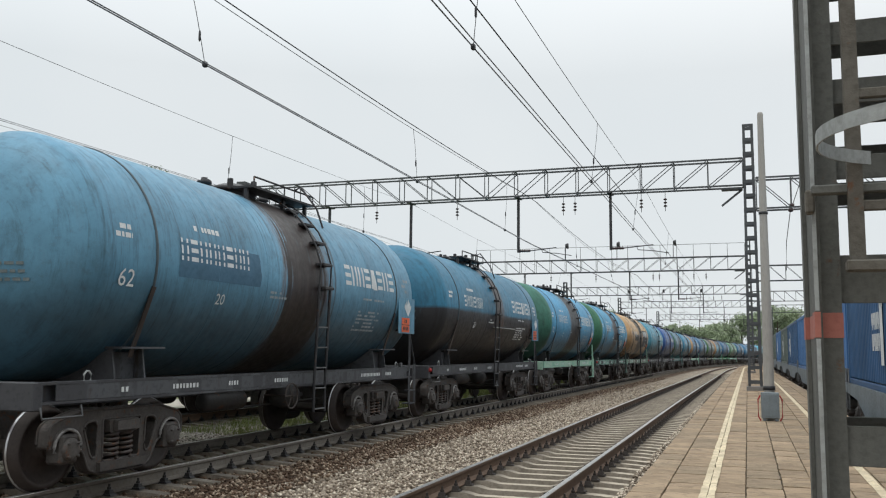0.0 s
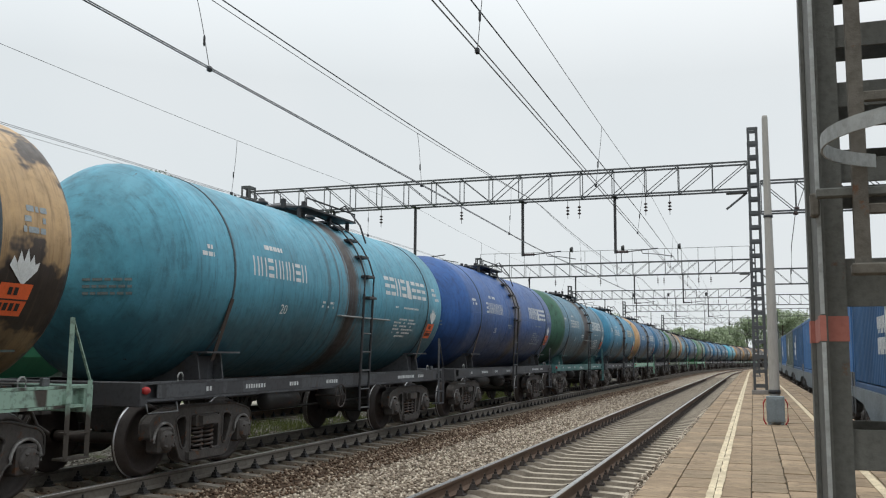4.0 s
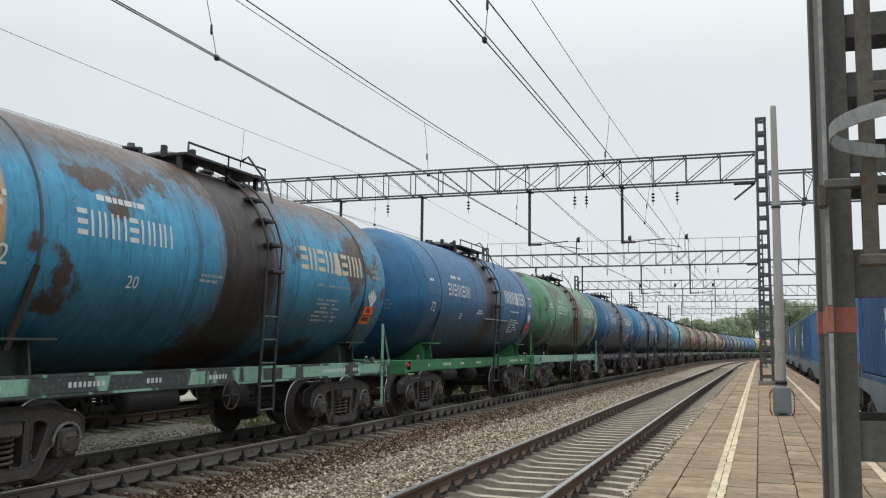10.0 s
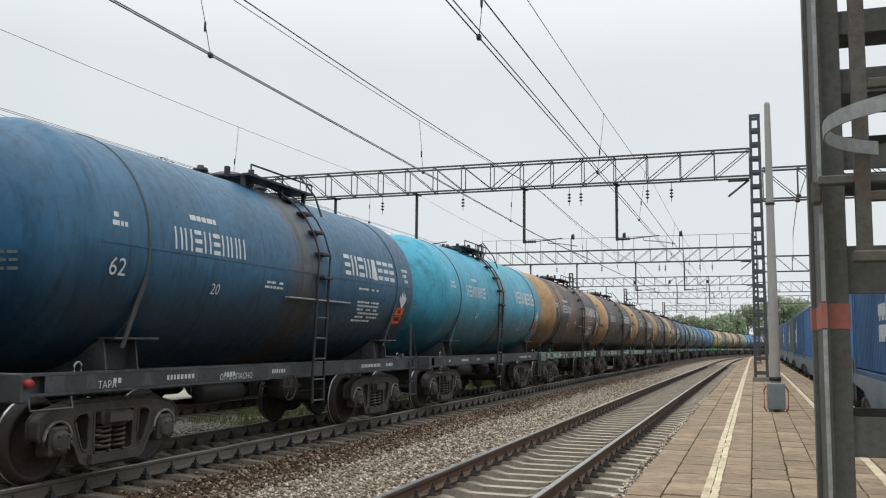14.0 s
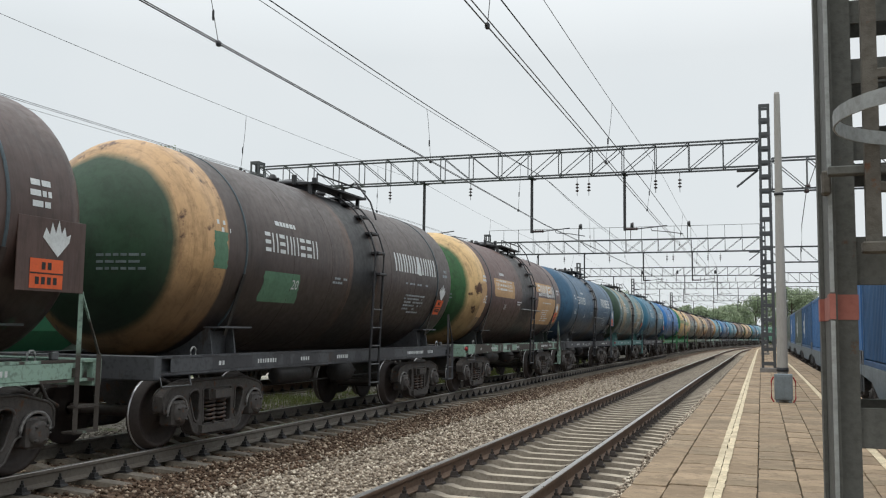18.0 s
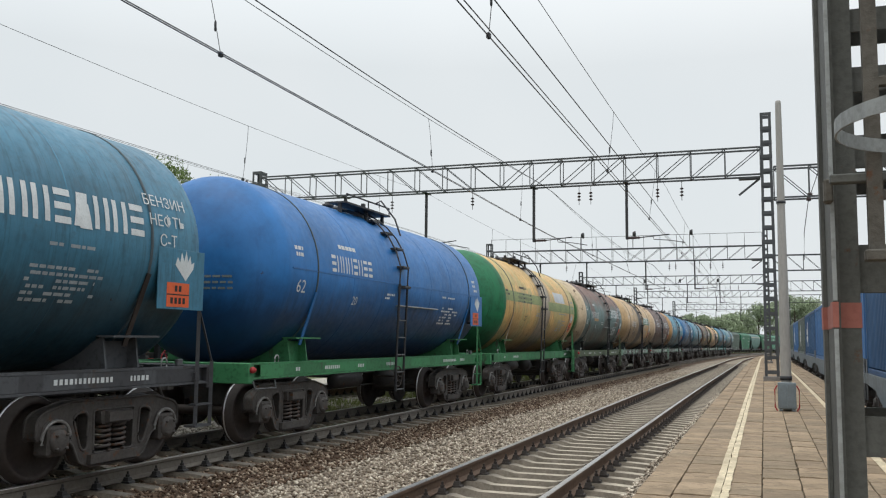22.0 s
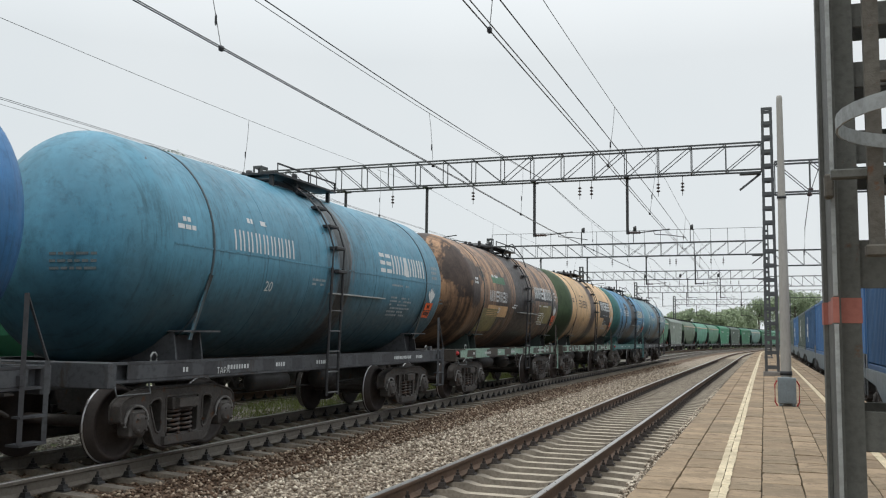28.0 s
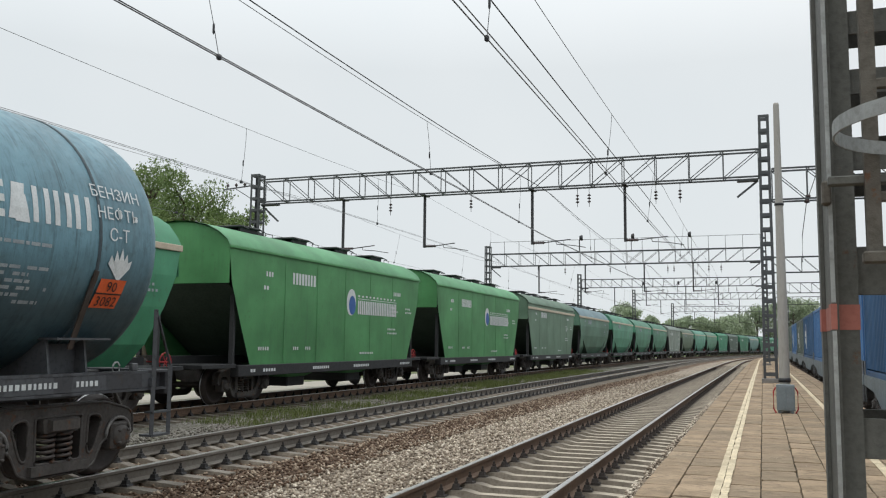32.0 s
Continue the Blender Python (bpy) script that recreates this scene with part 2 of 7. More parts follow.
def ground_material():
    """Ballast by distance from the tracks: grey by the near one, rust-brown along the busy one, weedy beyond; fields far off."""
    k = Nodes("ground")
    co, sep = k.n("TexCoord"), k.n("SeparateXYZ")
    k.link(co.outputs["Object"], sep.inputs[0])
    v = k.coords(shift=False)
    x, y = sep.outputs[0], sep.outputs[1]
    bend = k.math("MAXIMUM", k.math("SUBTRACT", y, 92.0), 0.0)
    x = k.math("SUBTRACT", x, k.math("DIVIDE", k.math("MULTIPLY", bend, bend), 1800.0))
    wob = k.math("MULTIPLY", k.math("SUBTRACT", k.noise(v, 0.5, 4), 0.5), 1.2)
    x = k.math("ADD", x, wob)
    vor = k.n("TexVoronoi")
    k.link(v, vor.inputs["Vector"])
    vor.inputs["Scale"].default_value = 16
    grain, big = vor.outputs["Color"], k.noise(v, 1.3, 5)
    tone = k.n("SeparateXYZ")
    k.link(grain, tone.inputs[0])
    grey = k.mix(tone.outputs[0], (0.11, 0.084, 0.064), (0.44, 0.37, 0.29))
    brown = k.mix(tone.outputs[0], (0.045, 0.029, 0.02), (0.19, 0.125, 0.085))
    weedy = k.mix(k.band(big, 0.5, 0.66), k.mix(tone.outputs[0], (0.075, 0.066, 0.052), (0.30, 0.275, 0.24)), (0.075, 0.085, 0.038))
    c = k.mix(k.band(x, -5.9, -6.5), grey, brown)
    c = k.mix(k.band(x, -9.4, -10.0), c, weedy)
    # ground under the near track, darkened to paint in the shade of the gaps
    bed = k.mix(tone.outputs[0], (0.05, 0.038, 0.029), (0.27, 0.22, 0.17))
    c = k.mix(k.math("MULTIPLY", k.band(x, -4.65, -4.2), k.band(x, -1.3, -1.75)), c, bed)
    field = k.mix(k.noise(v, 0.05, 5), (0.07, 0.10, 0.03), (0.13, 0.15, 0.06))
    c = k.mix(k.band(x, -19.0, -23.0), c, field)
    c = k.mix(k.band(x, 9.0, 13.0), c, field)
    k.bump(vor.outputs["Distance"], 0.8, 0.03)
    return k.done(c, 0.95, 0, 0.2)


ground_mat = ground_material()


def tank_paint(name, main, left=None, right=None, ring=None, stain=(0.045, 0.032, 0.028), stain_at=0.35, stain_w=0.55, low=None, soot_shade=0.8, soot_shade_z=-0.5, blot=None, blot_amt=0.0, second=None, second_z=0.2, grime=0.72, ringw=0.4, right_at=4.73, streak=None):
    """Weathered tank paint: body, painted ends and end rings, spill stains round the hatch, blotches and run-down dirt."""
    k = Nodes(name)
    co, sep = k.n("TexCoord"), k.n("SeparateXYZ")
    k.link(co.outputs["Object"], sep.inputs[0])
    y, z = sep.outputs[1], sep.outputs[2]
    v, runs, fine = k.coords(), k.coords((0.5, 2.8, 0.42)), k.coords((0.6, 11.0, 0.55))
    big, small, run = k.noise(v, 0.7, 4, 0.6), k.noise(v, 9, 5, 0.65), k.noise(runs, 3.0, 6, 0.72)
    hair, mottle = k.noise(fine, 2.0, 5, 0.7), k.noise(v, 3.2, 7, 0.72)
    wob = k.math("MULTIPLY", k.math("SUBTRACT", k.noise(v, 2.2, 4), 0.5), 0.35)
    yw = k.math("ADD", y, k.math("MULTIPLY", wob, 0.14))
    dull = tuple(0.72 * m + 0.01 for m in main)
    pale = tuple(min(1.25 * m + 0.02, 0.9) for m in main)
    c = k.mix(k.band(k.math("ADD", k.math("MULTIPLY", big, 0.6), k.math("MULTIPLY", mottle, 0.4)), 0.38, 0.62), dull, pale)
    if second:
        c = k.mix(k.band(k.math("ADD", z, k.math("MULTIPLY", wob, 2.0)), second_z - 0.25, second_z + 0.35), c, second)
    if blot:
        c = k.mix(k.band(k.noise(k.coords((1, 0.6, 0.6)), 1.1, 5, 0.62), 0.62 - 0.3 * blot_amt, 0.66 - 0.3 * blot_amt), c, blot)
    if low:
        c = k.mix(k.band(k.math("ADD", z, k.math("MULTIPLY", wob, 0.25)), -0.02, -0.1), c, low)
    c = k.mix(k.math("MULTIPLY", k.band(hair, 0.44, 0.3), 0.3 * grime), c, tuple(0.6 * m + 0.08 for m in main))
    if stain_w > 0:
        drip = k.noise(k.coords((0.10, 6.0, 0.10)), 1.0, 5, 0.68)
        off = k.math("ABSOLUTE", k.math("SUBTRACT", k.math("ADD", y, k.math("ADD", k.math("MULTIPLY", wob, 0.7), k.math("MULTIPLY", k.math("SUBTRACT", hair, 0.5), 0.5))), stain_at))
        edge = k.math("ADD", off, k.math("MULTIPLY", k.math("SUBTRACT", drip, 0.5), 1.1))
        rim = k.math("MULTIPLY", k.band(edge, stain_w + 0.34, stain_w + 0.04), k.band(run, 0.40, 0.58, 0.0, 0.8))
        c = k.mix(rim, c, (0.15, 0.075, 0.042))
        m = k.math("MULTIPLY", k.band(edge, stain_w + 0.06, stain_w - 0.03), k.band(run, 0.24, 0.42, 0.75, 1.0))
        c = k.mix(m, c, k.mix(k.band(drip, 0.42, 0.62), tuple(0.8 * s for s in stain), tuple(1.5 * s + 0.006 for s in stain)))
        # single runs further out
        m = k.math("MULTIPLY", k.band(off, stain_w * 1.6 + 1.5, stain_w), k.band(drip, 0.58, 0.64, 0.0, 0.85))
        c = k.mix(m, c, tuple(s * 1.1 for s in stain))
    if streak:
        lines = k.noise(k.coords((0.14, 5.0, 0.14)), 1.0, 6, 0.7)
        c = k.mix(k.math("MULTIPLY", k.band(k.math("ADD", lines, k.math("MULTIPLY", k.math("SUBTRACT", mottle, 0.5), 0.3)), 0.46, 0.58), 0.9), c, streak)
    if ring:
        c = k.mix(k.band(yw, -4.75 + ringw, -4.81 + ringw), c, ring)
        rg = k.math("MULTIPLY", k.band(yw, -4.75 + ringw, -4.81 + ringw), k.band(k.noise(v, 3.0, 5), 0.6, 0.66))
        c = k.mix(rg, c, (0.10, 0.05, 0.03))
    if left:
        edge = -5.12 if ring else -4.72
        lt = k.mix(k.band(big, 0.4, 0.65), tuple(0.75 * m for m in left), left)
        c = k.mix(k.band(yw, edge + 0.03, edge - 0.03), c, lt)
    if right:
        c = k.mix(k.band(yw, right_at - 0.03, right_at + 0.03), c, right)
    c = k.mix(k.math("MULTIPLY", k.band(mottle, 0.5, 0.66), grime), c, (0.6, 0.58, 0.56), "MULTIPLY")
    c = k.mix(k.math("MULTIPLY", k.band(hair, 0.54, 0.7), grime), c, (0.5, 0.46, 0.43), "MULTIPLY")
    c = k.mix(k.math("MULTIPLY", k.band(run, 0.5, 0.74), grime), c, (0.32, 0.31, 0.31), "MULTIPLY")
    c = k.mix(k.math("MULTIPLY", k.band(small, 0.56, 0.72), 0.35 * grime), c, (0.05, 0.04, 0.035))
    c = k.mix(k.band(k.noise(v, 5.5, 6, 0.75), 0.685, 0.70), c, (0.05, 0.032, 0.025))
    # oily soot along the belly, ragged above, with the underside's shade painted in
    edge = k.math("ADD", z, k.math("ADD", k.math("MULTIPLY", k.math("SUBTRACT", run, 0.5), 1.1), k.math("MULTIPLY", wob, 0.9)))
    c = k.mix(k.math("MULTIPLY", k.band(edge, soot_shade_z + 0.45, soot_shade_z - 0.25), soot_shade), c, (0.17, 0.16, 0.16), "MULTIPLY")
    k.bump(k.math("ADD", k.noise(v, 1.6, 2), k.math("MULTIPLY", small, 0.15)), 0.12, 0.05)
    return k.done(c, k.band(small, 0.3, 0.75, 0.36, 0.58), 0.0, 0.42)


def sill_paint(name, a, b):
    """Frame paint with touched-up lengths of another shade."""
    k = Nodes(name)
    v = k.coords((0.2, 1.1, 0.2))
    small = k.noise(k.coords(), 16, 4)
    c = k.mix(k.band(k.noise(v, 1.4, 2), 0.49, 0.51), a, b)
    c = k.mix(k.math("MULTIPLY", k.band(small, 0.5, 0.72), 0.6), c, tuple(0.4 * x for x in a))
    c = k.mix(k.band(k.noise(k.coords((1, 1, 0.3)), 3, 5, 0.7), 0.6, 0.68), c, (0.05, 0.04, 0.035))
    k.bump(small, 0.15, 0.01)
    return k.done(c, 0.6, 0, 0.4)


def slab_material(name, a, b, moss):
    """Worn paving: every slab has its own tone, with grain, dark damp stains and moss."""
    k = Nodes(name)
    v, w = k.coords(), k.coords(shift=False)
    info, geo = k.n("ObjectInfo"), k.n("NewGeometry")
    tone = k.math("FRACT", k.math("ADD", info.outputs["Random"], geo.outputs["Random Per Island"]))
    big, mid, small = k.noise(v, 1.6, 5, 0.65), k.noise(v, 7, 5, 0.7), k.noise(v, 45, 4, 0.7)
    c = k.mix(tone, a, b)
    c = k.mix(k.math("MULTIPLY", k.band(big, 0.42, 0.66), 0.7), c, tuple(0.62 * x for x in b))
    c = k.mix(k.math("MULTIPLY", k.band(mid, 0.5, 0.66), 0.7), c, tuple(0.45 * x for x in b))
    c = k.mix(k.math("MULTIPLY", k.band(k.noise(w, 0.55, 5, 0.7), 0.52, 0.66), moss), c, (0.085, 0.078, 0.038))
    c = k.mix(k.math("MULTIPLY", k.band(k.noise(w, 1.7, 7, 0.75), 0.48, 0.62), 0.6), c, tuple(0.55 * x for x in b))
    c = k.mix(k.math("MULTIPLY", k.band(k.noise(w, 0.9, 6, 0.7), 0.56, 0.66), 0.45), c, tuple(min(1.25 * x, 0.9) for x in a))
    c = k.mix(k.math("MULTIPLY", k.band(small, 0.45, 0.75), 0.5), c, tuple(0.6 * x for x in a))
    c = k.mix(k.band(k.noise(v, 26, 3, 0.6), 0.70, 0.74), c, (0.42, 0.37, 0.30))
    k.bump(k.math("ADD", mid, k.math("MULTIPLY", small, 0.5)), 0.35, 0.008)
    return k.done(c, k.band(small, 0.2, 0.8, 0.75, 0.95), 0, 0.3)


slab_mat = slab_material("paving_slab", (0.405, 0.295, 0.192), (0.30, 0.215, 0.138), 0.3)
slab_grey = slab_material("paving_slab_grey", (0.36, 0.268, 0.178), (0.265, 0.195, 0.128), 0.45)

# ---- mesh building ----
class Build:
    """Collects vertices and faces of one mesh."""

    def __init__(self):
        self.v, self.f, self.s = [], [], []

    def add(self, verts, faces, smooth=False):
        o = len(self.v)
        self.v += [tuple(p) for p in verts]
        self.f += [tuple(i + o for i in q) for q in faces]
        self.s += [smooth] * len(faces)
        return self

    def box(self, x0, x1, y0, y1, z0, z1, b=0.0):
        """A box, its edges chamfered by b."""
        if b <= 0:
            v = [(x, y, z) for z in (z0, z1) for y in (y0, y1) for x in (x0, x1)]
            return self.add(v, [(0, 2, 3, 1), (4, 5, 7, 6), (0, 1, 5, 4), (2, 6, 7, 3), (0, 4, 6, 2), (1, 3, 7, 5)])
        bx = ((x0, x0 + b, x1 - b, x1), (y0, y0 + b, y1 - b, y1), (z0, z0 + b, z1 - b, z1))
        v, at = [], {}
        for ax in range(3):
            for side in (0, 3):
                for j in (1, 2):
                    for k in (1, 2):
                        idx = [0, 0, 0]
                        idx[ax], idx[(ax + 1) % 3], idx[(ax + 2) % 3] = side, j, k
                        at[tuple(idx)] = len(v)
                        v.append(tuple(bx[a][idx[a]] for a in range(3)))
        f = []
        for ax in range(3):
            u, w = (ax + 1) % 3, (ax + 2) % 3
            for side in (0, 3):
                q = []
                for j, k in ((1, 1), (2, 1), (2, 2), (1, 2)):
                    idx = [0, 0, 0]
                    idx[ax], idx[u], idx[w] = side, j, k
                    q.append(at[tuple(idx)])
                f.append(tuple(q if side else q[::-1]))
            for su in (0, 3):
                for sw in (0, 3):
                    q = []
                    for j, (first, k) in enumerate(((True, 1), (True, 2), (False, 2), (False, 1))):
                        idx = [0, 0, 0]
                        idx[ax] = k
                        iu, iw = (1 if su == 0 else 2), (1 if sw == 0 else 2)
                        idx[u], idx[w] = (su, iw) if first else (iu, sw)
                        q.append(at[tuple(idx)])
                    f.append(tuple(q if (su == 0) == (sw == 0) else q[::-1]))
        for sx in (0, 3):
            for sy in (0, 3):
                for sz in (0, 3):
                    ix, iy, iz = (1 if s == 0 else 2 for s in (sx, sy, sz))
                    q = [at[(sx, iy, iz)], at[(ix, sy, iz)], at[(ix, iy, sz)]]
                    f.append(tuple(q if ((sx > 0) + (sy > 0) + (sz > 0)) % 2 else q[::-1]))
        return self.add(v, f)

    def tube(self, pts, r, n=8, cap=True, smooth=True):
        """A round bar along the points; r is one radius or one for each point."""
        pts = [Vector(p) for p in pts]
        rs = r if isinstance(r, (list, tuple)) else [r] * len(pts)
        v, f = [], []
        for i, p in enumerate(pts):
            d = (pts[min(i + 1, len(pts) - 1)] - pts[max(i - 1, 0)]).normalized()
            a = d.orthogonal().normalized() if abs(d.z) > 0.999 else d.cross(Vector((0, 0, 1))).normalized()
            b = d.cross(a)
            v += [p + (a * math.cos(k * math.tau / n) + b * math.sin(k * math.tau / n)) * rs[i] for k in range(n)]
        for i in range(len(pts) - 1):
            f += [(i * n + k, i * n + (k + 1) % n, (i + 1) * n + (k + 1) % n, (i + 1) * n + k) for k in range(n)]
        self.add(v, f, smooth)
        if cap:
            self.add(v[:n], [tuple(range(n))[::-1]])
            self.add(v[-n:], [tuple(range(n))])
        return self

    def bar(self, a, b, w, h, up=(0, 0, 1)):
        """A square-cut bar from a to b, w wide and h high."""
        a, b = Vector(a), Vector(b)
        d = (b - a).normalized()
        side = d.cross(Vector(up))
        side = (side if side.length > 1e-4 else d.orthogonal()).normalized()
        top = side.cross(d)
        v = [p + side * sx * w / 2 + top * sz * h / 2 for p in (a, b) for sx, sz in ((-1, -1), (1, -1), (1, 1), (-1, 1))]
        return self.add(v, [(0, 1, 2, 3), (7, 6, 5, 4), (0, 4, 5, 1), (1, 5, 6, 2), (2, 6, 7, 3), (3, 7, 4, 0)])

    def prism(self, prof, a, b, axis="y", smooth=False):
        """A profile of (u, w) pairs pushed from a to b along an axis: u, w are x, z for y; y, z for x; x, y for z."""
        n = len(prof)

        def at(u, w, t):
            return (u, t, w) if axis == "y" else (t, u, w) if axis == "x" else (u, w, t)

        v = [at(u, w, a) for u, w in prof] + [at(u, w, b) for u, w in prof]
        self.add(v, [tuple(range(n)), tuple(range(2 * n - 1, n - 1, -1))])
        self.add(v, [(i, i + n, (i + 1) % n + n, (i + 1) % n) for i in range(n)], smooth)
        return self

    def lathe(self, prof, n=24, axis="y", centre=(0, 0, 0), smooth=True):
        """Turns (distance along, radius) pairs round an axis."""
        v, f = [], []
        for t, r in prof:
            for k in range(n):
                c, s = math.cos(k * math.tau / n) * r, math.sin(k * math.tau / n) * r
                p = (c, t, s) if axis == "y" else (t, c, s) if axis == "x" else (c, s, t)
                v.append(tuple(p[i] + centre[i] for i in range(3)))
        for i in range(len(prof) - 1):
            f += [(i * n + k, i * n + (k + 1) % n, (i + 1) * n + (k + 1) % n, (i + 1) * n + k) for k in range(n)]
        return self.add(v, f, smooth)

    def mesh(self, name, mats):
        m = bpy.data.meshes.new(name)
        m.from_pydata(self.v, [], self.f)
        for mt in mats if isinstance(mats, (list, tuple)) else [mats]:
            m.materials.append(mt)
        m.polygons.foreach_set("use_smooth", self.s)
        bm = bmesh.new()
        bm.from_mesh(m)
        bmesh.ops.recalc_face_normals(bm, faces=bm.faces)
        bm.to_mesh(m)
        bm.free()
        return m


def part(name, data, material, parent, label="", at=None):
    """Links a mesh (or a Build) as one part under a thing or another part."""
    if isinstance(data, Build):
        data = data.mesh(name, material)
    ob = new(name, data)
    ob.parent = parent
    if at is not None:
        ob.matrix_basis = at
    return tagged(ob, label)


def thing(name, m, label, category, group="", kind=""):
    ob = new(name)
    ob.empty_display_size = 0.2
    ob.matrix_basis = m
    return tagged(ob, label, category, group, kind)


def words(text, size, material, name="lettering"):
    """A flat mesh of built-in-font letters in the x, z plane, centred."""
    cu = bpy.data.curves.new(name, "FONT")
    cu.body, cu.size, cu.align_x, cu.align_y, cu.resolution_u = text, size, "CENTER", "CENTER", 2
    ob = bpy.data.objects.new(name, cu)
    scene.collection.objects.link(ob)
    bpy.context.view_layer.update()
    me = bpy.data.meshes.new_from_object(ob.evaluated_get(bpy.context.evaluated_depsgraph_get()))
    bpy.data.objects.remove(ob)
    me.materials.clear()
    me.materials.append(material)
    return me


# ---- the line: straight, then a bend to the right; level, then falling gently away ----
BEND_AT, BEND_R = 92.0, 900.0
TRACKS = (-2.96, -8.34, -13.75)
SIDING, SIDING_Z = 3.82, -0.4


def fall(s):
    """How far the line has dropped s metres along: a short vertical curve, then five in a thousand."""
    return 0.0 if s < 20 else 0.0047 * (s - 20) ** 2 / 40 if s < 40 else 0.0047 * (s - 30)


def along(s, a, z=0.0):
    """The pose at s metres along the track whose straight part lies at x = a; its y axis points along the track."""
    z, pitch = z - fall(s), -math.degrees(0.0047) * min(max((s - 20) / 20, 0), 1)
    if s <= BEND_AT:
        return pose(a, s, z, pitch)
    r = BEND_R - a
    w = (s - BEND_AT) / r
    return pose(BEND_R - r * math.cos(w), BEND_AT + r * math.sin(w), z) @ pose(0, 0, 0, 0, 0, -math.degrees(w)) @ pose(0, 0, 0, pitch)


def strip(prof, a, s0, s1, step=4.0, smooth=False, closed=True, line=along):
    """A profile of (x, z) pairs swept along a track."""
    b = Build()
    n = len(prof)
    ss = [s0]
    while ss[-1] < s1 - 1e-6:
        ss.append(min(ss[-1] + step if ss[-1] >= 20 - 1e-6 else 20.0, s1))
    v, f = [], []
    for s in ss:
        m = line(s, a)
        v += [m @ Vector((x, 0, z)) for x, z in prof]
    for i in range(len(ss) - 1):
        f += [(i * n + k, (i + 1) * n + k, (i + 1) * n + (k + 1) % n, i * n + (k + 1) % n) for k in range(n if closed else n - 1)]
    if closed:
        f += [tuple(range(n)), tuple(range((len(ss) - 1) * n, len(ss) * n))[::-1]]
    return b.add(v, f, smooth)

# ---- ground, tracks, platform ----
def ground():
    """One sheet to the horizon: ballast level near the tracks, its shoulders rising under each one."""
    xs = [-2500, -900, -300, -120, -60, -35, -24, -19, -17.5, -16.2, -15.6, -12.0, -11.0, -10.0, -9.75, -6.95, -6.5, -5.9, -5.2, -4.7, -4.4, -1.55, -1.2, 1.9, 2.7, 6.2, 7.5, 12, 30, 80, 250, 900, 2500]
    ys = [-600, -200, -60, -20, 0, 20, 25, 30, 35, 40, 58, 75, 92] + [92 + 12 * i for i in range(1, 47)] + [800, 1200, 2500]
    low = {-9.75: -0.26, -6.95: -0.26, -4.4: -0.325, -1.55: -0.325, -15.6: -0.26, -12.0: -0.26, -1.2: -0.28, 1.9: -0.66, 2.7: -0.66, 6.2: -0.66, 7.5: -0.66}
    b, v, f = Build(), [], []
    for y in ys:
        for x in xs:
            z = low.get(x, -0.3 if -11 <= x <= -4.7 else -0.36) - fall(min(y, 640))
            if -25 < x < 13 and y > BEND_AT:
                p = along(y, x).translation
                v.append((p.x, p.y, z))
            elif y > BEND_AT:
                d = along(min(y, 640), -25 if x < 0 else 13).translation
                v.append((d.x + (x + 25 if x < 0 else x - 13), d.y if abs(x) < 200 else y, z))
            else:
                v.append((x, y, z))
    w = len(xs)
    f = [(j * w + i, j * w + i + 1, (j + 1) * w + i + 1, (j + 1) * w + i) for j in range(len(ys) - 1) for i in range(w - 1)]
    m = b.add(v, f, True).mesh("ground", ground_mat)
    tagged(new("ground", m), "grey and rust-brown ballast ground with weeds between tracks", "ground", kind="structure")


def rail_profile():
    half = [(0.075, -0.18), (0.075, -0.168), (0.03, -0.155), (0.010, -0.14), (0.009, -0.055), (0.034, -0.042), (0.0365, -0.012), (0.030, -0.0025)]
    return half + [(-x, z) for x, z in half[::-1]]


def sleeper_mesh(name, material, flank):
    """A prestressed sleeper: high under the rails, waisted between."""
    b = Build()
    prof = [(-1.35, -0.06), (-1.1, -0.045), (-0.5, -0.02), (-0.35, -0.055), (0.35, -0.055), (0.5, -0.02), (1.1, -0.045), (1.35, -0.06)]
    v, f = [], []
    for x, z in prof:
        w = 0.125 if abs(x) > 0.45 else 0.105
        v += [(x, -w, -0.2), (x, -w * 0.7, z), (x, w * 0.7, z), (x, w, -0.2)]
    for i in range(len(prof) - 1):
        f += [(i * 4 + k, i * 4 + k + 1, i * 4 + k + 5, i * 4 + k + 4) for k in range(3)]
    f += [(0, 1, 2, 3), (28, 31, 30, 29)]
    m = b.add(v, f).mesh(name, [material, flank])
    # upward faces stay pale; all others take the shade-darkened flank colour
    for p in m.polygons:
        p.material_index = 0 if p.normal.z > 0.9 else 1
    return m


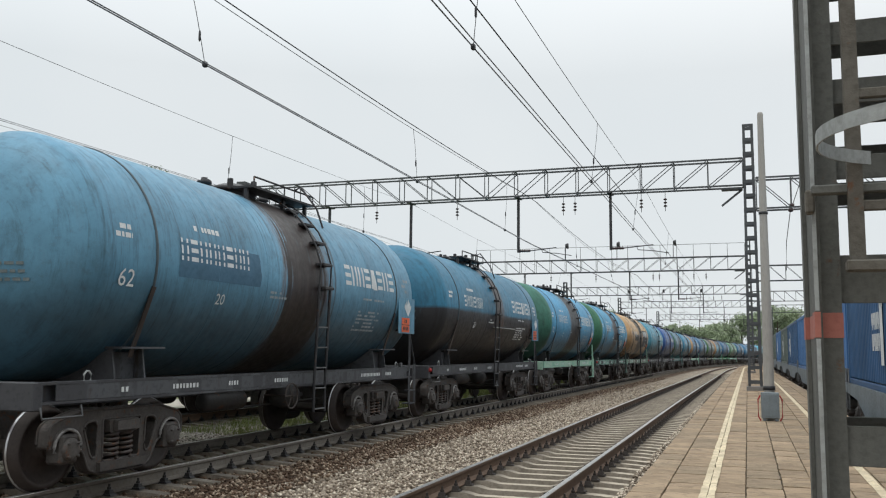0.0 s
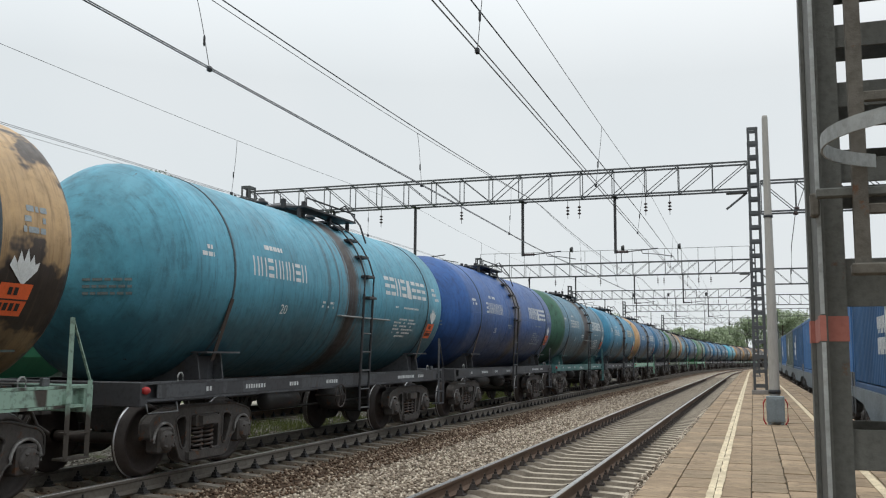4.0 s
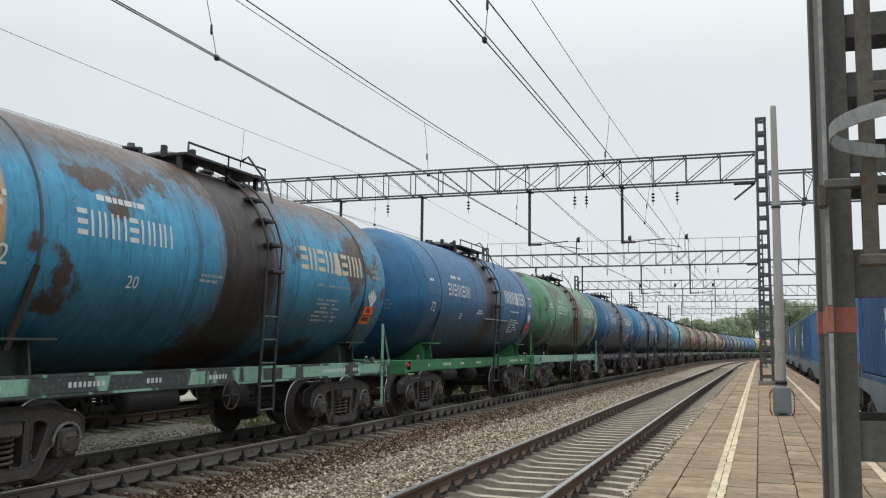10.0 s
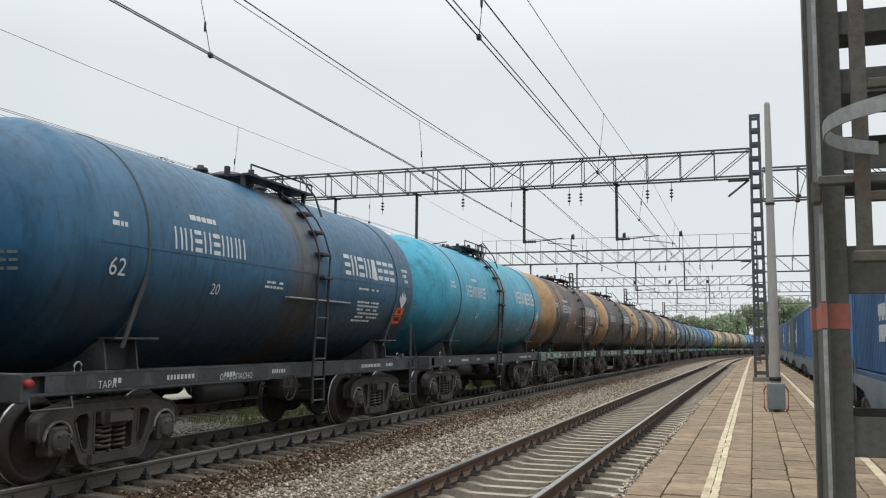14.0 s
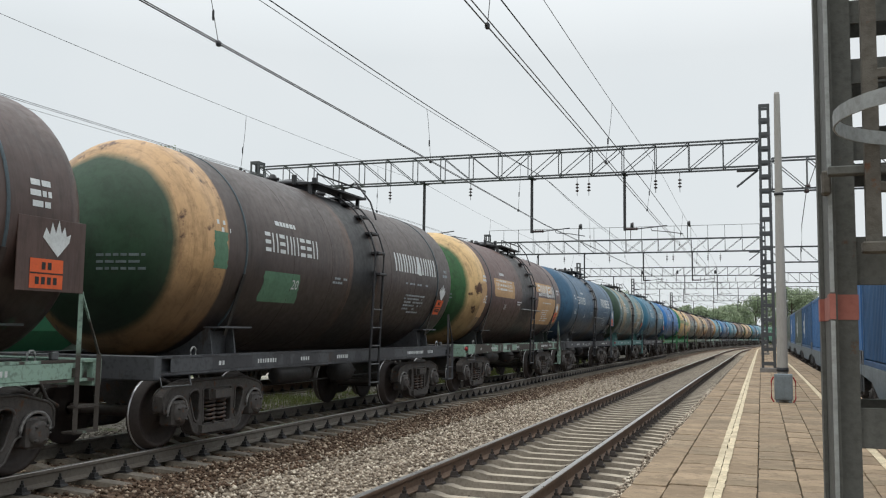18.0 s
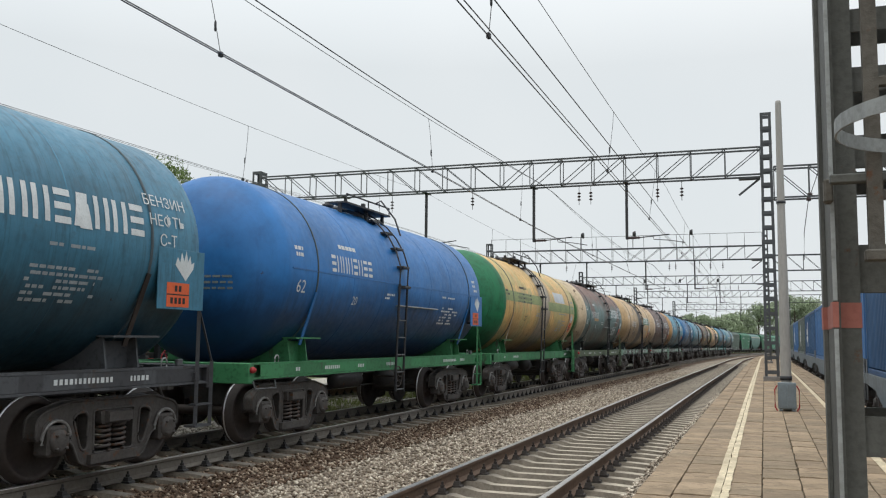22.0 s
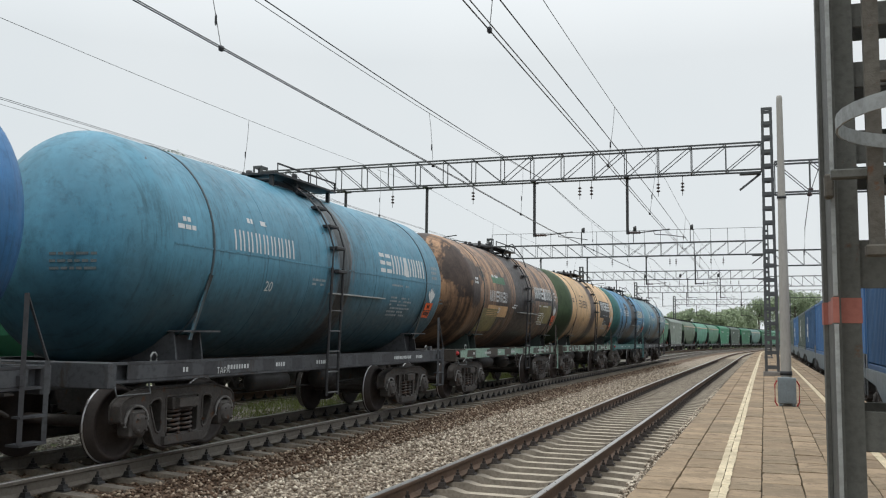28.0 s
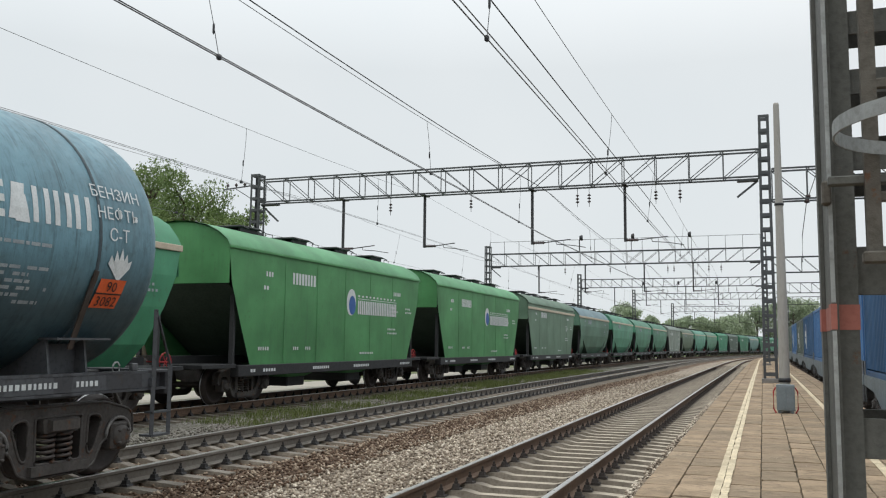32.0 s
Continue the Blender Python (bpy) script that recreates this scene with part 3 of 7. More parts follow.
def fastening(b, m):
    """On both sides of both rails of one sleeper: a ribbed base plate, a clip and its bolt with a nut."""
    for rx in (-0.76, 0.76):
        for d in (-0.118, 0.118):
            x, e = rx + d, 1 if d > 0 else -1
            for x0, x1, w, z0, z1, top in ((x - 0.06, x + 0.07 * e + 0.0, 0.06, -0.19, -0.168, 0.055), (x - 0.045, x + 0.04, 0.045, -0.17, -0.122, 0.03)):
                lo, hi = min(x0, x1), max(x0, x1)
                v = [m @ Vector(p) for p in ((lo, -w, z0), (hi, -w, z0), (hi, w, z0), (lo, w, z0), (lo + 0.01, -top, z1), (hi - 0.01, -top, z1), (hi - 0.01, top, z1), (lo + 0.01, top, z1))]
                b.add(v, [(4, 5, 6, 7), (0, 1, 5, 4), (1, 2, 6, 5), (2, 3, 7, 6), (3, 0, 4, 7)])
            for r, z0, z1 in ((0.026, -0.12, -0.088), (0.014, -0.09, -0.05)):
                v = [m @ Vector((x + r * math.cos(k * 1.2566), r * math.sin(k * 1.2566), z)) for z in (z0, z1) for k in range(5)]
                b.add(v, [(k, (k + 1) % 5, (k + 1) % 5 + 5, k + 5) for k in range(5)] + [(5, 6, 7, 8, 9)])


def track(name, a, label, s0, s1, near0, near1, sleeper, clip, z=-0.165, line=None, web=None):
    line = line or along
    t = tagged(new(name), label, "railway track", kind="structure")
    for side in (-0.76, 0.76):
        r = part("rail", strip([(x + side, zz) for x, zz in rail_profile()], a, s0, s1, line=line), web or rail_side, t)
        part("rail_head", strip([(side + x, zz) for x, zz in ((-0.0335, -0.006), (0.0335, -0.006), (0.031, 0.0), (-0.031, 0.0))], a, s0, s1, line=line), rail_top, r, "polished running surface")
    clips, rest = Build(), Build()
    n = int((s1 - s0) / 0.5435)
    for i in range(n):
        s = s0 + i * 0.5435
        m = line(s, a) @ pose(0, 0, z, 0, 0, random.uniform(-0.6, 0.6))
        if near0 <= s <= near1:
            part("sleeper", sleeper, None, t, at=m)
        else:
            o = len(rest.v)
            rest.v += [tuple(m @ p.co) for p in sleeper.vertices]
            rest.f += [tuple(k + o for k in p.vertices) for p in sleeper.polygons]
            rest.s += [False] * len(sleeper.polygons)
        if s < 75:
            fastening(clips, line(s, a))
    tagged(part("fastenings", clips, clip, t, "bolted rail clips"), kind="stuff")
    if rest.v:
        tagged(part("far_sleepers", rest, sleeper.materials[0], t), kind="stuff")
    return t


def siding_line(s, a, z=0.0):
    return pose(a, s, SIDING_Z + z)


def gravel(name, label, bands, material, seed, size=(0.018, 0.036)):
    """Loose ballast stones, each a small irregular lump; bands: x from, x to, s from, s to, stones a square metre."""
    rng = np.random.default_rng(seed)
    base = np.array([(1, 0, 0), (-1, 0, 0), (0, 1, 0), (0, -1, 0), (0, 0, 1), (0, 0, -1)], float)
    tri = np.array([(0, 2, 4), (2, 1, 4), (1, 3, 4), (3, 0, 4), (2, 0, 5), (1, 2, 5), (3, 1, 5), (0, 3, 5)])
    vs = []
    for x0, x1, s0, s1, per, z in bands:
        n = int((x1 - x0) * (s1 - s0) * per)
        x, s = rng.uniform(x0, x1, n), rng.uniform(s0, s1, n)
        bend = np.maximum(s - BEND_AT, 0)
        p = np.stack([x + bend**2 / (2 * BEND_R), s, z - np.array([fall(q) for q in s])], 1)
        r = rng.uniform(size[0], size[1], (n, 1, 1)) * rng.uniform(0.6, 1.25, (n, 6, 1))
        ang = rng.uniform(0, math.tau, n)
        co = base[None] * r * np.array([1.25, 1.0, 0.8])
        c, q = np.cos(ang)[:, None], np.sin(ang)[:, None]
        xy = np.stack([co[..., 0] * c - co[..., 1] * q, co[..., 0] * q + co[..., 1] * c, co[..., 2] + rng.uniform(-0.01, 0.012, (n, 1))], 2)
        vs.append(xy + p[:, None])
    v = np.concatenate(vs)
    n = len(v)
    f = (tri[None] + np.arange(n)[:, None, None] * 6).reshape(-1, 3)
    m = bpy.data.meshes.new(name)
    m.vertices.add(n * 6)
    m.vertices.foreach_set("co", v.reshape(-1))
    m.loops.add(len(f) * 3)
    m.loops.foreach_set("vertex_index", f.reshape(-1).astype(np.int32))
    m.polygons.add(len(f))
    m.polygons.foreach_set("loop_start", np.arange(0, len(f) * 3, 3, dtype=np.int32))
    m.update(calc_edges=True)
    m.materials.append(material)
    tagged(new(name, m), label, "ballast", kind="stuff")


PLAT_L, PLAT_R, PLAT_Z = -1.10, 2.0, 0.27


def platform():
    p = tagged(new("platform"), "low island platform paved with worn concrete slabs", "platform", kind="structure")
    # the body stops a joint's depth below the slabs
    part("platform_body", strip([(PLAT_L + 0.04, -0.7), (PLAT_R - 0.04, -0.7), (PLAT_R - 0.04, PLAT_Z - 0.03), (PLAT_L + 0.04, PLAT_Z - 0.03)], 0, -12, 260), joint_mat, p)
    for x0, x1 in ((PLAT_L, PLAT_L + 0.12), (PLAT_R - 0.12, PLAT_R)):
        for i in range(60):
            s = -2 + i * 1.5
            part("edge_stone", strip([(x0, -0.7), (x1, -0.7), (x1, PLAT_Z - 0.06), (x1 - 0.012, PLAT_Z - 0.052), (x0 + 0.012, PLAT_Z - 0.052), (x0, PLAT_Z - 0.06)], 0, s, s + 1.488), kerb_mat, p)
    cols = [PLAT_L - 0.03, -0.81, -0.403, -0.055, 0.30, 0.60, 0.93, 1.28, 1.64, PLAT_R + 0.03]
    rng = random.Random(5)
    shapes = {}
    for c in range(len(cols) - 1):
        w = cols[c + 1] - cols[c] - 0.006
        for kind, mt in enumerate((slab_mat, slab_grey)):
            for form in range(4):
                b = Build()
                rim = []
                for (ax, ay), (bx, by) in zip(((-1, -1), (1, -1), (1, 1), (-1, 1)), ((1, -1), (1, 1), (-1, 1), (-1, -1))):
                    for u in (0.0, 0.07, 0.35, 0.62, 0.93):
                        cut = rng.choice((0, 0, 0.002, 0.004, 0.008)) if u else rng.choice((0.002, 0.005, 0.018))
                        x, y = (ax + (bx - ax) * u) * w / 2, (ay + (by - ay) * u) * 0.3455
                        rim.append((x - math.copysign(cut, x) * (abs(x) > w * 0.45), y - math.copysign(cut, y) * (abs(y) > 0.33)))
                n = len(rim)
                v = [(x, y, -0.05) for x, y in rim] + [(x, y, -0.007) for x, y in rim] + [(x * 0.985, y * 0.992, 0) for x, y in rim]
                b.add(v, [(i + o, (i + 1) % n + o, (i + 1) % n + n + o, i + n + o) for o in (0, n) for i in range(n)] + [tuple(range(2 * n, 3 * n))])
                shapes[c, kind, form] = b.mesh("paving_slab", mt)
    far = Build()
    for c in range(len(cols) - 1):
        x = (cols[c] + cols[c + 1]) / 2
        i = 0
        while True:
            s = -11.8 + (0.0, 0.13, 0.3, 0.05, 0.22)[c % 5] + i * 0.70
            i += 1
            if s > 130:
                break
            m = along(s, x, PLAT_Z) @ pose(0, 0, rng.uniform(-0.008, 0.0), rng.uniform(-0.7, 0.7), rng.uniform(-0.7, 0.7), rng.uniform(-0.4, 0.4))
            me = shapes[c, int(rng.random() < 0.35), rng.randrange(4)]
            if 0 < s < 20:
                part("paving_slab", me, None, p, at=m)
            else:
                far.add([m @ q.co for q in me.vertices], [tuple(g.vertices) for g in me.polygons])
    tagged(part("far_slabs", far, slab_mat, p), kind="stuff")
    for x, w in ((-0.439, 0.07), (-0.365, 0.07), (1.20, 0.10)):
        b = Build()
        s = -11.5
        while s < 125:
            d = rng.uniform(0.12, 0.5)
            l, r = x - w / 2 + rng.uniform(-0.003, 0.006), x + w / 2 + rng.uniform(-0.006, 0.003)
            b2 = strip([(l, PLAT_Z + 0.004), (r, PLAT_Z + 0.004), (r, PLAT_Z + 0.007), (l, PLAT_Z + 0.007)], 0, s, s + d - rng.choice((0.0, 0.0, 0.0, 0.012)))
            b.add(b2.v, b2.f)
            s += d
        part("safety_line", b, yellow_line, p, "worn cream painted safety line")


ground()
platform()
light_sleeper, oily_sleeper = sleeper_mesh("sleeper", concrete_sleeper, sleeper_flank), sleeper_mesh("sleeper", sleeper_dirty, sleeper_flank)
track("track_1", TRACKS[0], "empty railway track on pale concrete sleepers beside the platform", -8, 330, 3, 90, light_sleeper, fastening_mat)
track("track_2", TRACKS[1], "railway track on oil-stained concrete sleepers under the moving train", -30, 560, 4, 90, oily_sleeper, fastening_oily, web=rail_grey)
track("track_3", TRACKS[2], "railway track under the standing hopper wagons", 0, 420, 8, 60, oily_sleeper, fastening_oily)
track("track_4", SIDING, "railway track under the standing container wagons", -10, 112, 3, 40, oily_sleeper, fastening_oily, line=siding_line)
gravel("ballast_stones_grey", "loose pale grey crushed stone between the tracks", [(-6.2, -4.2, 6, 30, 210, -0.26), (-6.2, -4.2, 30, 60, 60, -0.26), (-1.66, -1.14, 6, 34, 260, -0.235)], stone_light, 3)
gravel("ballast_stones_bed", "shade-darkened grey-brown crushed stone between the sleepers of the empty track", [(-4.3, -1.6, 5, 26, 230, -0.315), (-4.3, -1.6, 26, 60, 40, -0.315)], stone_bed, 6)
gravel("ballast_stones_brown", "rust-brown oily crushed stone beside the busy track", [(-7.05, -5.85, 5, 30, 190, -0.24), (-9.7, -6.95, 5, 30, 90, -0.25), (-7.05, -5.95, 30, 70, 60, -0.25)], stone_brown, 4)
gravel("ballast_stones_mixed", "pale crushed stone among weeds", [(-12.4, -9.4, 3, 30, 130, -0.285), (-12.4, -9.4, 30, 55, 50, -0.285)], stone_mixed, 5)

# ---- overhead line: masts, gantries, wires ----
def angle_leg(b, x, y, z0, z1, sx, sy, w=0.085, t=0.009, lean=(0.0, 0.0)):
    """An angle-iron leg whose flanges point along sx and sy."""
    q = [(x + sx * u, y + sy * v) for u, v in ((0, 0), (w, 0), (w, t), (t, t), (t, w), (0, w))]
    v = [(*p, z0) for p in q] + [(p[0] + lean[0], p[1] + lean[1], z1) for p in q]
    return b.add(v, [tuple(range(6)), tuple(range(11, 5, -1))] + [(i, i + 6, (i + 1) % 6 + 6, (i + 1) % 6) for i in range(6)])


def lattice_mast(m, h, w0, w1, d0, label, step=0.52, plinth=True, material=None):
    """A four-legged mast with flat battens, slightly tapered, on a concrete plinth."""
    mt = material or gantry_grey
    t = thing("lattice_mast", m, label, "mast", "overhead line masts")
    z0 = 0.42 if plinth else 0.0
    if plinth:
        part("plinth", Build().box(-w0 / 2 - 0.06, w0 / 2 + 0.06, -d0 / 2 - 0.06, d0 / 2 + 0.06, -0.4, z0, 0.02), plinth_concrete, t, "concrete foundation block")
    for sx in (-1, 1):
        for sy in (-1, 1):
            part("leg", angle_leg(Build(), sx * w0 / 2, sy * d0 / 2, z0, h, -sx, -sy, 0.095, 0.012, (-sx * (w0 - w1) / 2, 0)), mt, t)
    n = int((h - z0) / step)
    for i in range(n + 1):
        z = z0 + 0.15 + i * (h - z0 - 0.2) / n
        w = w0 + (w1 - w0) * (z - z0) / (h - z0)
        for sy in (-1, 1):
            y = sy * (d0 / 2 + 0.004)
            part("batten", Build().box(-w / 2, w / 2, y - 0.005, y + 0.005, z - 0.06, z + 0.06), mt, t)
        for sx in (-1, 1):
            part("side_batten", Build().box(sx * w / 2 - 0.004, sx * w / 2 + 0.004, -d0 / 2, d0 / 2, z - 0.045, z + 0.045), mt, t)
    return t


def truss_beam(m, x0, x1, z0, z1, label, walkway=False):
    """A box truss: four chords, posts and diagonals on both faces."""
    t = thing("gantry_beam", m, label, "gantry", "overhead line gantries")
    d = 0.28
    for y in (-d, d):
        for z in (z0, z1):
            part("chord", Build().box(x0, x1, y - 0.032, y + 0.032, z - 0.03, z + 0.03), gantry_grey, t)
    n = max(2, int(round((x1 - x0) / 1.22)))
    step = (x1 - x0) / n
    mp = Build().box(-0.016, 0.016, -0.016, 0.016, z0 + 0.05, z1 - 0.05).mesh("post", gantry_grey)
    mb = [Build().bar((0, 0, z0), (s * step, 0, z1), 0.028, 0.028, (0, 1, 0)).mesh("brace", gantry_grey) for s in (-1, 1)]
    tie = Build().box(-0.02, 0.02, -d, d, -0.02, 0.02).mesh("tie", gantry_grey)
    for i in range(n + 1):
        x = x0 + i * step
        for y in (-d, d):
            part("post", mp, None, t, at=pose(x, y, 0))
            if i < n:
                right = i >= n / 2
                part("brace", mb[1 if right else 0], None, t, at=pose(x if right else x + step, y, 0))
        for z in (z0, z1):
            part("tie", tie, None, t, at=pose(x, 0, z))
    if walkway:
        for y in (-d,):
            part("handrail", Build().box(x0, x1, y - 0.014, y + 0.014, z1 + 0.97, z1 + 1.0), gantry_grey, t)
            for i in range(n + 1):
                x = x0 + i * step
                part("handrail_post", Build().box(x - 0.015, x + 0.015, y - 0.015, y + 0.015, z1, z1 + 0.97), gantry_grey, t)
    return t


def hanger(m, z0, z1, reach):
    """A drop post under the beam that carries an insulated registration arm."""
    t = thing("registration_post", m, "dark steel drop post with an insulated registration arm", "overhead fitting", "registration posts")
    part("post", Build().box(-0.05, 0.05, -0.05, 0.05, z0, z1 - 0.12, 0.01), grab_steel, t)
    part("cross_plate", Build().box(-0.09, 0.09, -0.34, 0.34, z1 - 0.12, z1 - 0.09), grab_steel, t)
    part("insulator", Build().lathe([(0.05, 0.03)] + [(0.08 + 0.045 * i, 0.035 if i % 2 else 0.065) for i in range(9)] + [(0.5, 0.03)], 10, "x", (0, 0, z0 + 0.06)), insulator_mat, t)
    part("arm", Build().tube([(0.48, 0, z0 + 0.06), (reach, 0, z0 + 0.16)], 0.022, 6), grab_steel, t)
    part("steady_arm", Build().tube([(reach * 0.62, 0, z0 + 0.08), (reach * 0.64, 0, z0 - 0.02), (reach, 0.1, z0 - 0.06), (reach * 1.35, 0.3, z0 + 0.28 - 0.42)], 0.016, 6), grab_steel, t)


def bracket(b, x0, x1, z, drop):
    b.box(min(x0, x1), max(x0, x1), -0.14, 0.14, z - 0.08, z, 0.01)
    b.bar((x0, 0, z - 0.05), (x1, 0, z - drop), 0.07, 0.07, (0, 1, 0))
    return b


def hanging_insulator(m, z):
    t = thing("suspension_insulator", m, "string of dark insulators hanging under the gantry", "insulator", "suspension insulators")
    part("rod", Build().tube([(0, 0, z), (0, 0, z - 0.75)], 0.012, 6), grab_steel, t)
    for i in range(3):
        zz = z - 0.28 - 0.13 * i
        part("disc", Build().lathe([(zz + 0.04, 0.025), (zz + 0.025, 0.05), (zz - 0.015, 0.08), (zz - 0.03, 0.04), (zz - 0.05, 0.018)], 10, "z"), insulator_mat, t)


def lamp_head(m):
    t = thing("floodlight", m, "round dark floodlight on the gantry beam", "floodlight", "gantry floodlights")
    part("housing", Build().lathe([(-0.02, 0.02), (0.0, 0.16), (0.12, 0.22), (0.2, 0.24), (0.22, 0.22), (0.21, 0.02)], 14, "x", (0, 0, 0.42)), grab_steel, t)
    part("stem", Build().tube([(0, 0, -0.7), (0, 0, 0.3)], 0.03, 6), grab_steel, t)


GANTRIES = (34.2, 70.0, 108.0, 145.5, 180.5)
LIFTS = (0.0, 0.24, 0.95, 1.4, 0.87)
for g, (s, lift) in enumerate(zip(GANTRIES, LIFTS)):
    base = along(s, 0.0)
    beam = base @ pose(0, 0, lift)
    truss_beam(beam, -21.15, 0.02, 7.8, 8.82, "grey steel lattice gantry beam spanning the tracks", g == 1)
    lattice_mast(base @ pose(0.24, 0, 0.0), 10.1 + lift, 0.50, 0.38, 0.5, "grey steel lattice mast standing on the platform", plinth=True)
    lattice_mast(base @ pose(-21.4, 0, 0.0), (9.1 if g == 0 else 9.5) + lift, 0.52, 0.46, 0.5, "grey steel lattice mast beyond the far track")
    if g < 4:
        truss_beam(beam, 0.48, 16.0, 6.9, 8.05, "lower grey lattice gantry beam over the siding")
    for x0, x1, drop in ((0.0, -0.75, 0.65), (-21.15, -20.3, 0.8)):
        bt = thing("beam_bracket", beam, "dark steel knee bracket under the gantry end", "bracket", "gantry brackets")
        part("bracket_arm", bracket(Build(), x0, x1, 7.74, drop), gantry_grey, bt)
    for x, reach in ((-17.05, 1.5), (-13.25, 1.35), (-8.6, 1.55), (-4.9, 1.6)):
        hanger(beam @ pose(x, 0, 0), 5.55, 7.86, reach)
    if g < 3:
        for x in (-14.95, -11.3, -6.82, -6.35, -3.75, -2.84):
            hanging_insulator(beam @ pose(x, 0.3, 0), 7.78)
    if g in (1, 2):
        for x in (-13.62, -9.53, -5.21):
            lamp_head(beam @ pose(x, -0.34, 9.52 if g == 1 else 7.8))
    if g == 0:
        t = thing("side_bracket", base, "thin side bracket with three pin insulators on the far mast", "bracket")
        part("arm", Build().bar((-21.6, 0, 8.65), (-23.2, 0, 8.52), 0.05, 0.05), gantry_grey, t)
        part("stay", Build().bar((-22.6, 0, 8.55), (-21.6, 0, 7.95), 0.03, 0.03), gantry_grey, t)
        for x in (-22.1, -22.55, -23.0):
            part("pin_insulator", Build().lathe([(8.56, 0.02), (8.64, 0.02), (8.66, 0.06), (8.72, 0.07), (8.78, 0.03), (8.8, 0.0)], 8, "z", (x, 0, 0)), insulator_mat, t)


SPANS = (-66.0, -6.0) + GANTRIES + (240.0,)


def wire_at(s, x, z, sag, zig):
    """Where a wire hangs s metres along the line: it bows down between the gantries and staggers from one to the next."""
    i = max(k for k in range(len(SPANS) - 1) if SPANS[k] <= s)
    u = (s - SPANS[i]) / (SPANS[i + 1] - SPANS[i])
    return along(s, x + (zig if i % 2 else -zig) * (u - 0.5)) @ Vector((0, 0, z - 4 * sag * u * (1 - u)))


def wire(name, x, z, r, material, label, sag=0.0, zig=0.0):
    t = thing(name, pose(0, 0, 0), label, "overhead wire", "overhead wires")
    part("strand", Build().tube([wire_at(-25.0 + 2.5 * i, x, z, sag, zig) for i in range(91)], r, 5), material, t)


def dropper(a, b):
    t = thing("dropper", pose(0, 0, 0), "thin dropper wire with small clamps", "overhead wire", "droppers")
    mid = (a + b) / 2 + Vector((0.01, 0.01, 0))
    part("thread", Build().tube([a, (a + mid) / 2 + Vector((0.008, 0, 0)), mid, b], 0.006, 5), wire_dark, t)
    part("clamp", Build().box(b.x - 0.03, b.x + 0.03, b.y - 0.04, b.y + 0.04, b.z - 0.04, b.z + 0.045, 0.01), wire_dark, t)
    part("bead", Build().lathe([(-0.09, 0.008), (-0.06, 0.02), (0.06, 0.02), (0.09, 0.008)], 6, "z", tuple(b + (a - b) * 0.35)), wire_dark, t)


# for each track: contact wire x and stagger, a second strand's offset, messenger x, height and sag, dropper places
for xc, zig, spread, xm, zm, sag, drops in (
    (-3.62, -0.25, 0.085, -3.5, 7.75, 0.32, (1.6, 11.7, 22.3, 31.5)),
    (-7.83, -0.84, 0.05, -8.1, 7.80, 0.52, (0.8, 11.2, 21.0, 30.5)),
    (-13.5, 0.5, 0.1, -13.3, 7.80, 0.40, (3.5, 12.0, 20.6, 29.5)),
    (-18.7, -0.5, 0.0, -18.5, 7.80, 0.40, (5.0, 15.0, 25.0)),
):
    wire("contact_wire", xc, 5.95, 0.006 if xc < -10 else 0.011, wire_dull, "pale grey contact wire above the track", 0, zig)
    if spread:
        wire("contact_wire", xc + spread, 5.95, 0.006 if xc < -10 else 0.010, wire_dull, "pale grey contact wire above the track", 0, zig)
    wire("messenger_wire", xm, zm, 0.0055 if xm < -10 else 0.007, wire_dark, "dark messenger wire above the contact wire", sag)
    for s in drops + (44.0, 55.0, 66.0, 80.0, 92.0):
        dropper(wire_at(s, xm, zm, sag, 0), wire_at(s, xc, 5.95, 0, zig))
wire("feeder_wire", -4.0, 7.20, 0.013, wire_dark, "dark feeder wire above the tracks", 0.06)
wire("feeder_wire", -8.0, 7.72, 0.012, wire_dark, "dark feeder wire above the tracks", 0.39)
# a slack lead that hangs from the lower beam beside the platform mast
t = thing("down_lead", pose(0, 0, 0), "thin slack cable with an insulator beside the mast", "overhead wire")
part("strand", Build().tube([along(34.0, x) @ Vector((0, 0, z)) for x, z in ((2.55, 9.1), (2.2, 8.45), (1.9, 7.55), (1.62, 6.75), (1.45, 5.6), (1.42, 4.6))], 0.014, 5), wire_dark, t)
for x, z in ((1.68, 6.95), (1.64, 6.78)):
    part("bead", Build().lathe([(-0.08, 0.02), (-0.05, 0.09), (0.05, 0.09), (0.08, 0.02)], 8, "z", (x, 34.0, z)), insulator_mat, t)


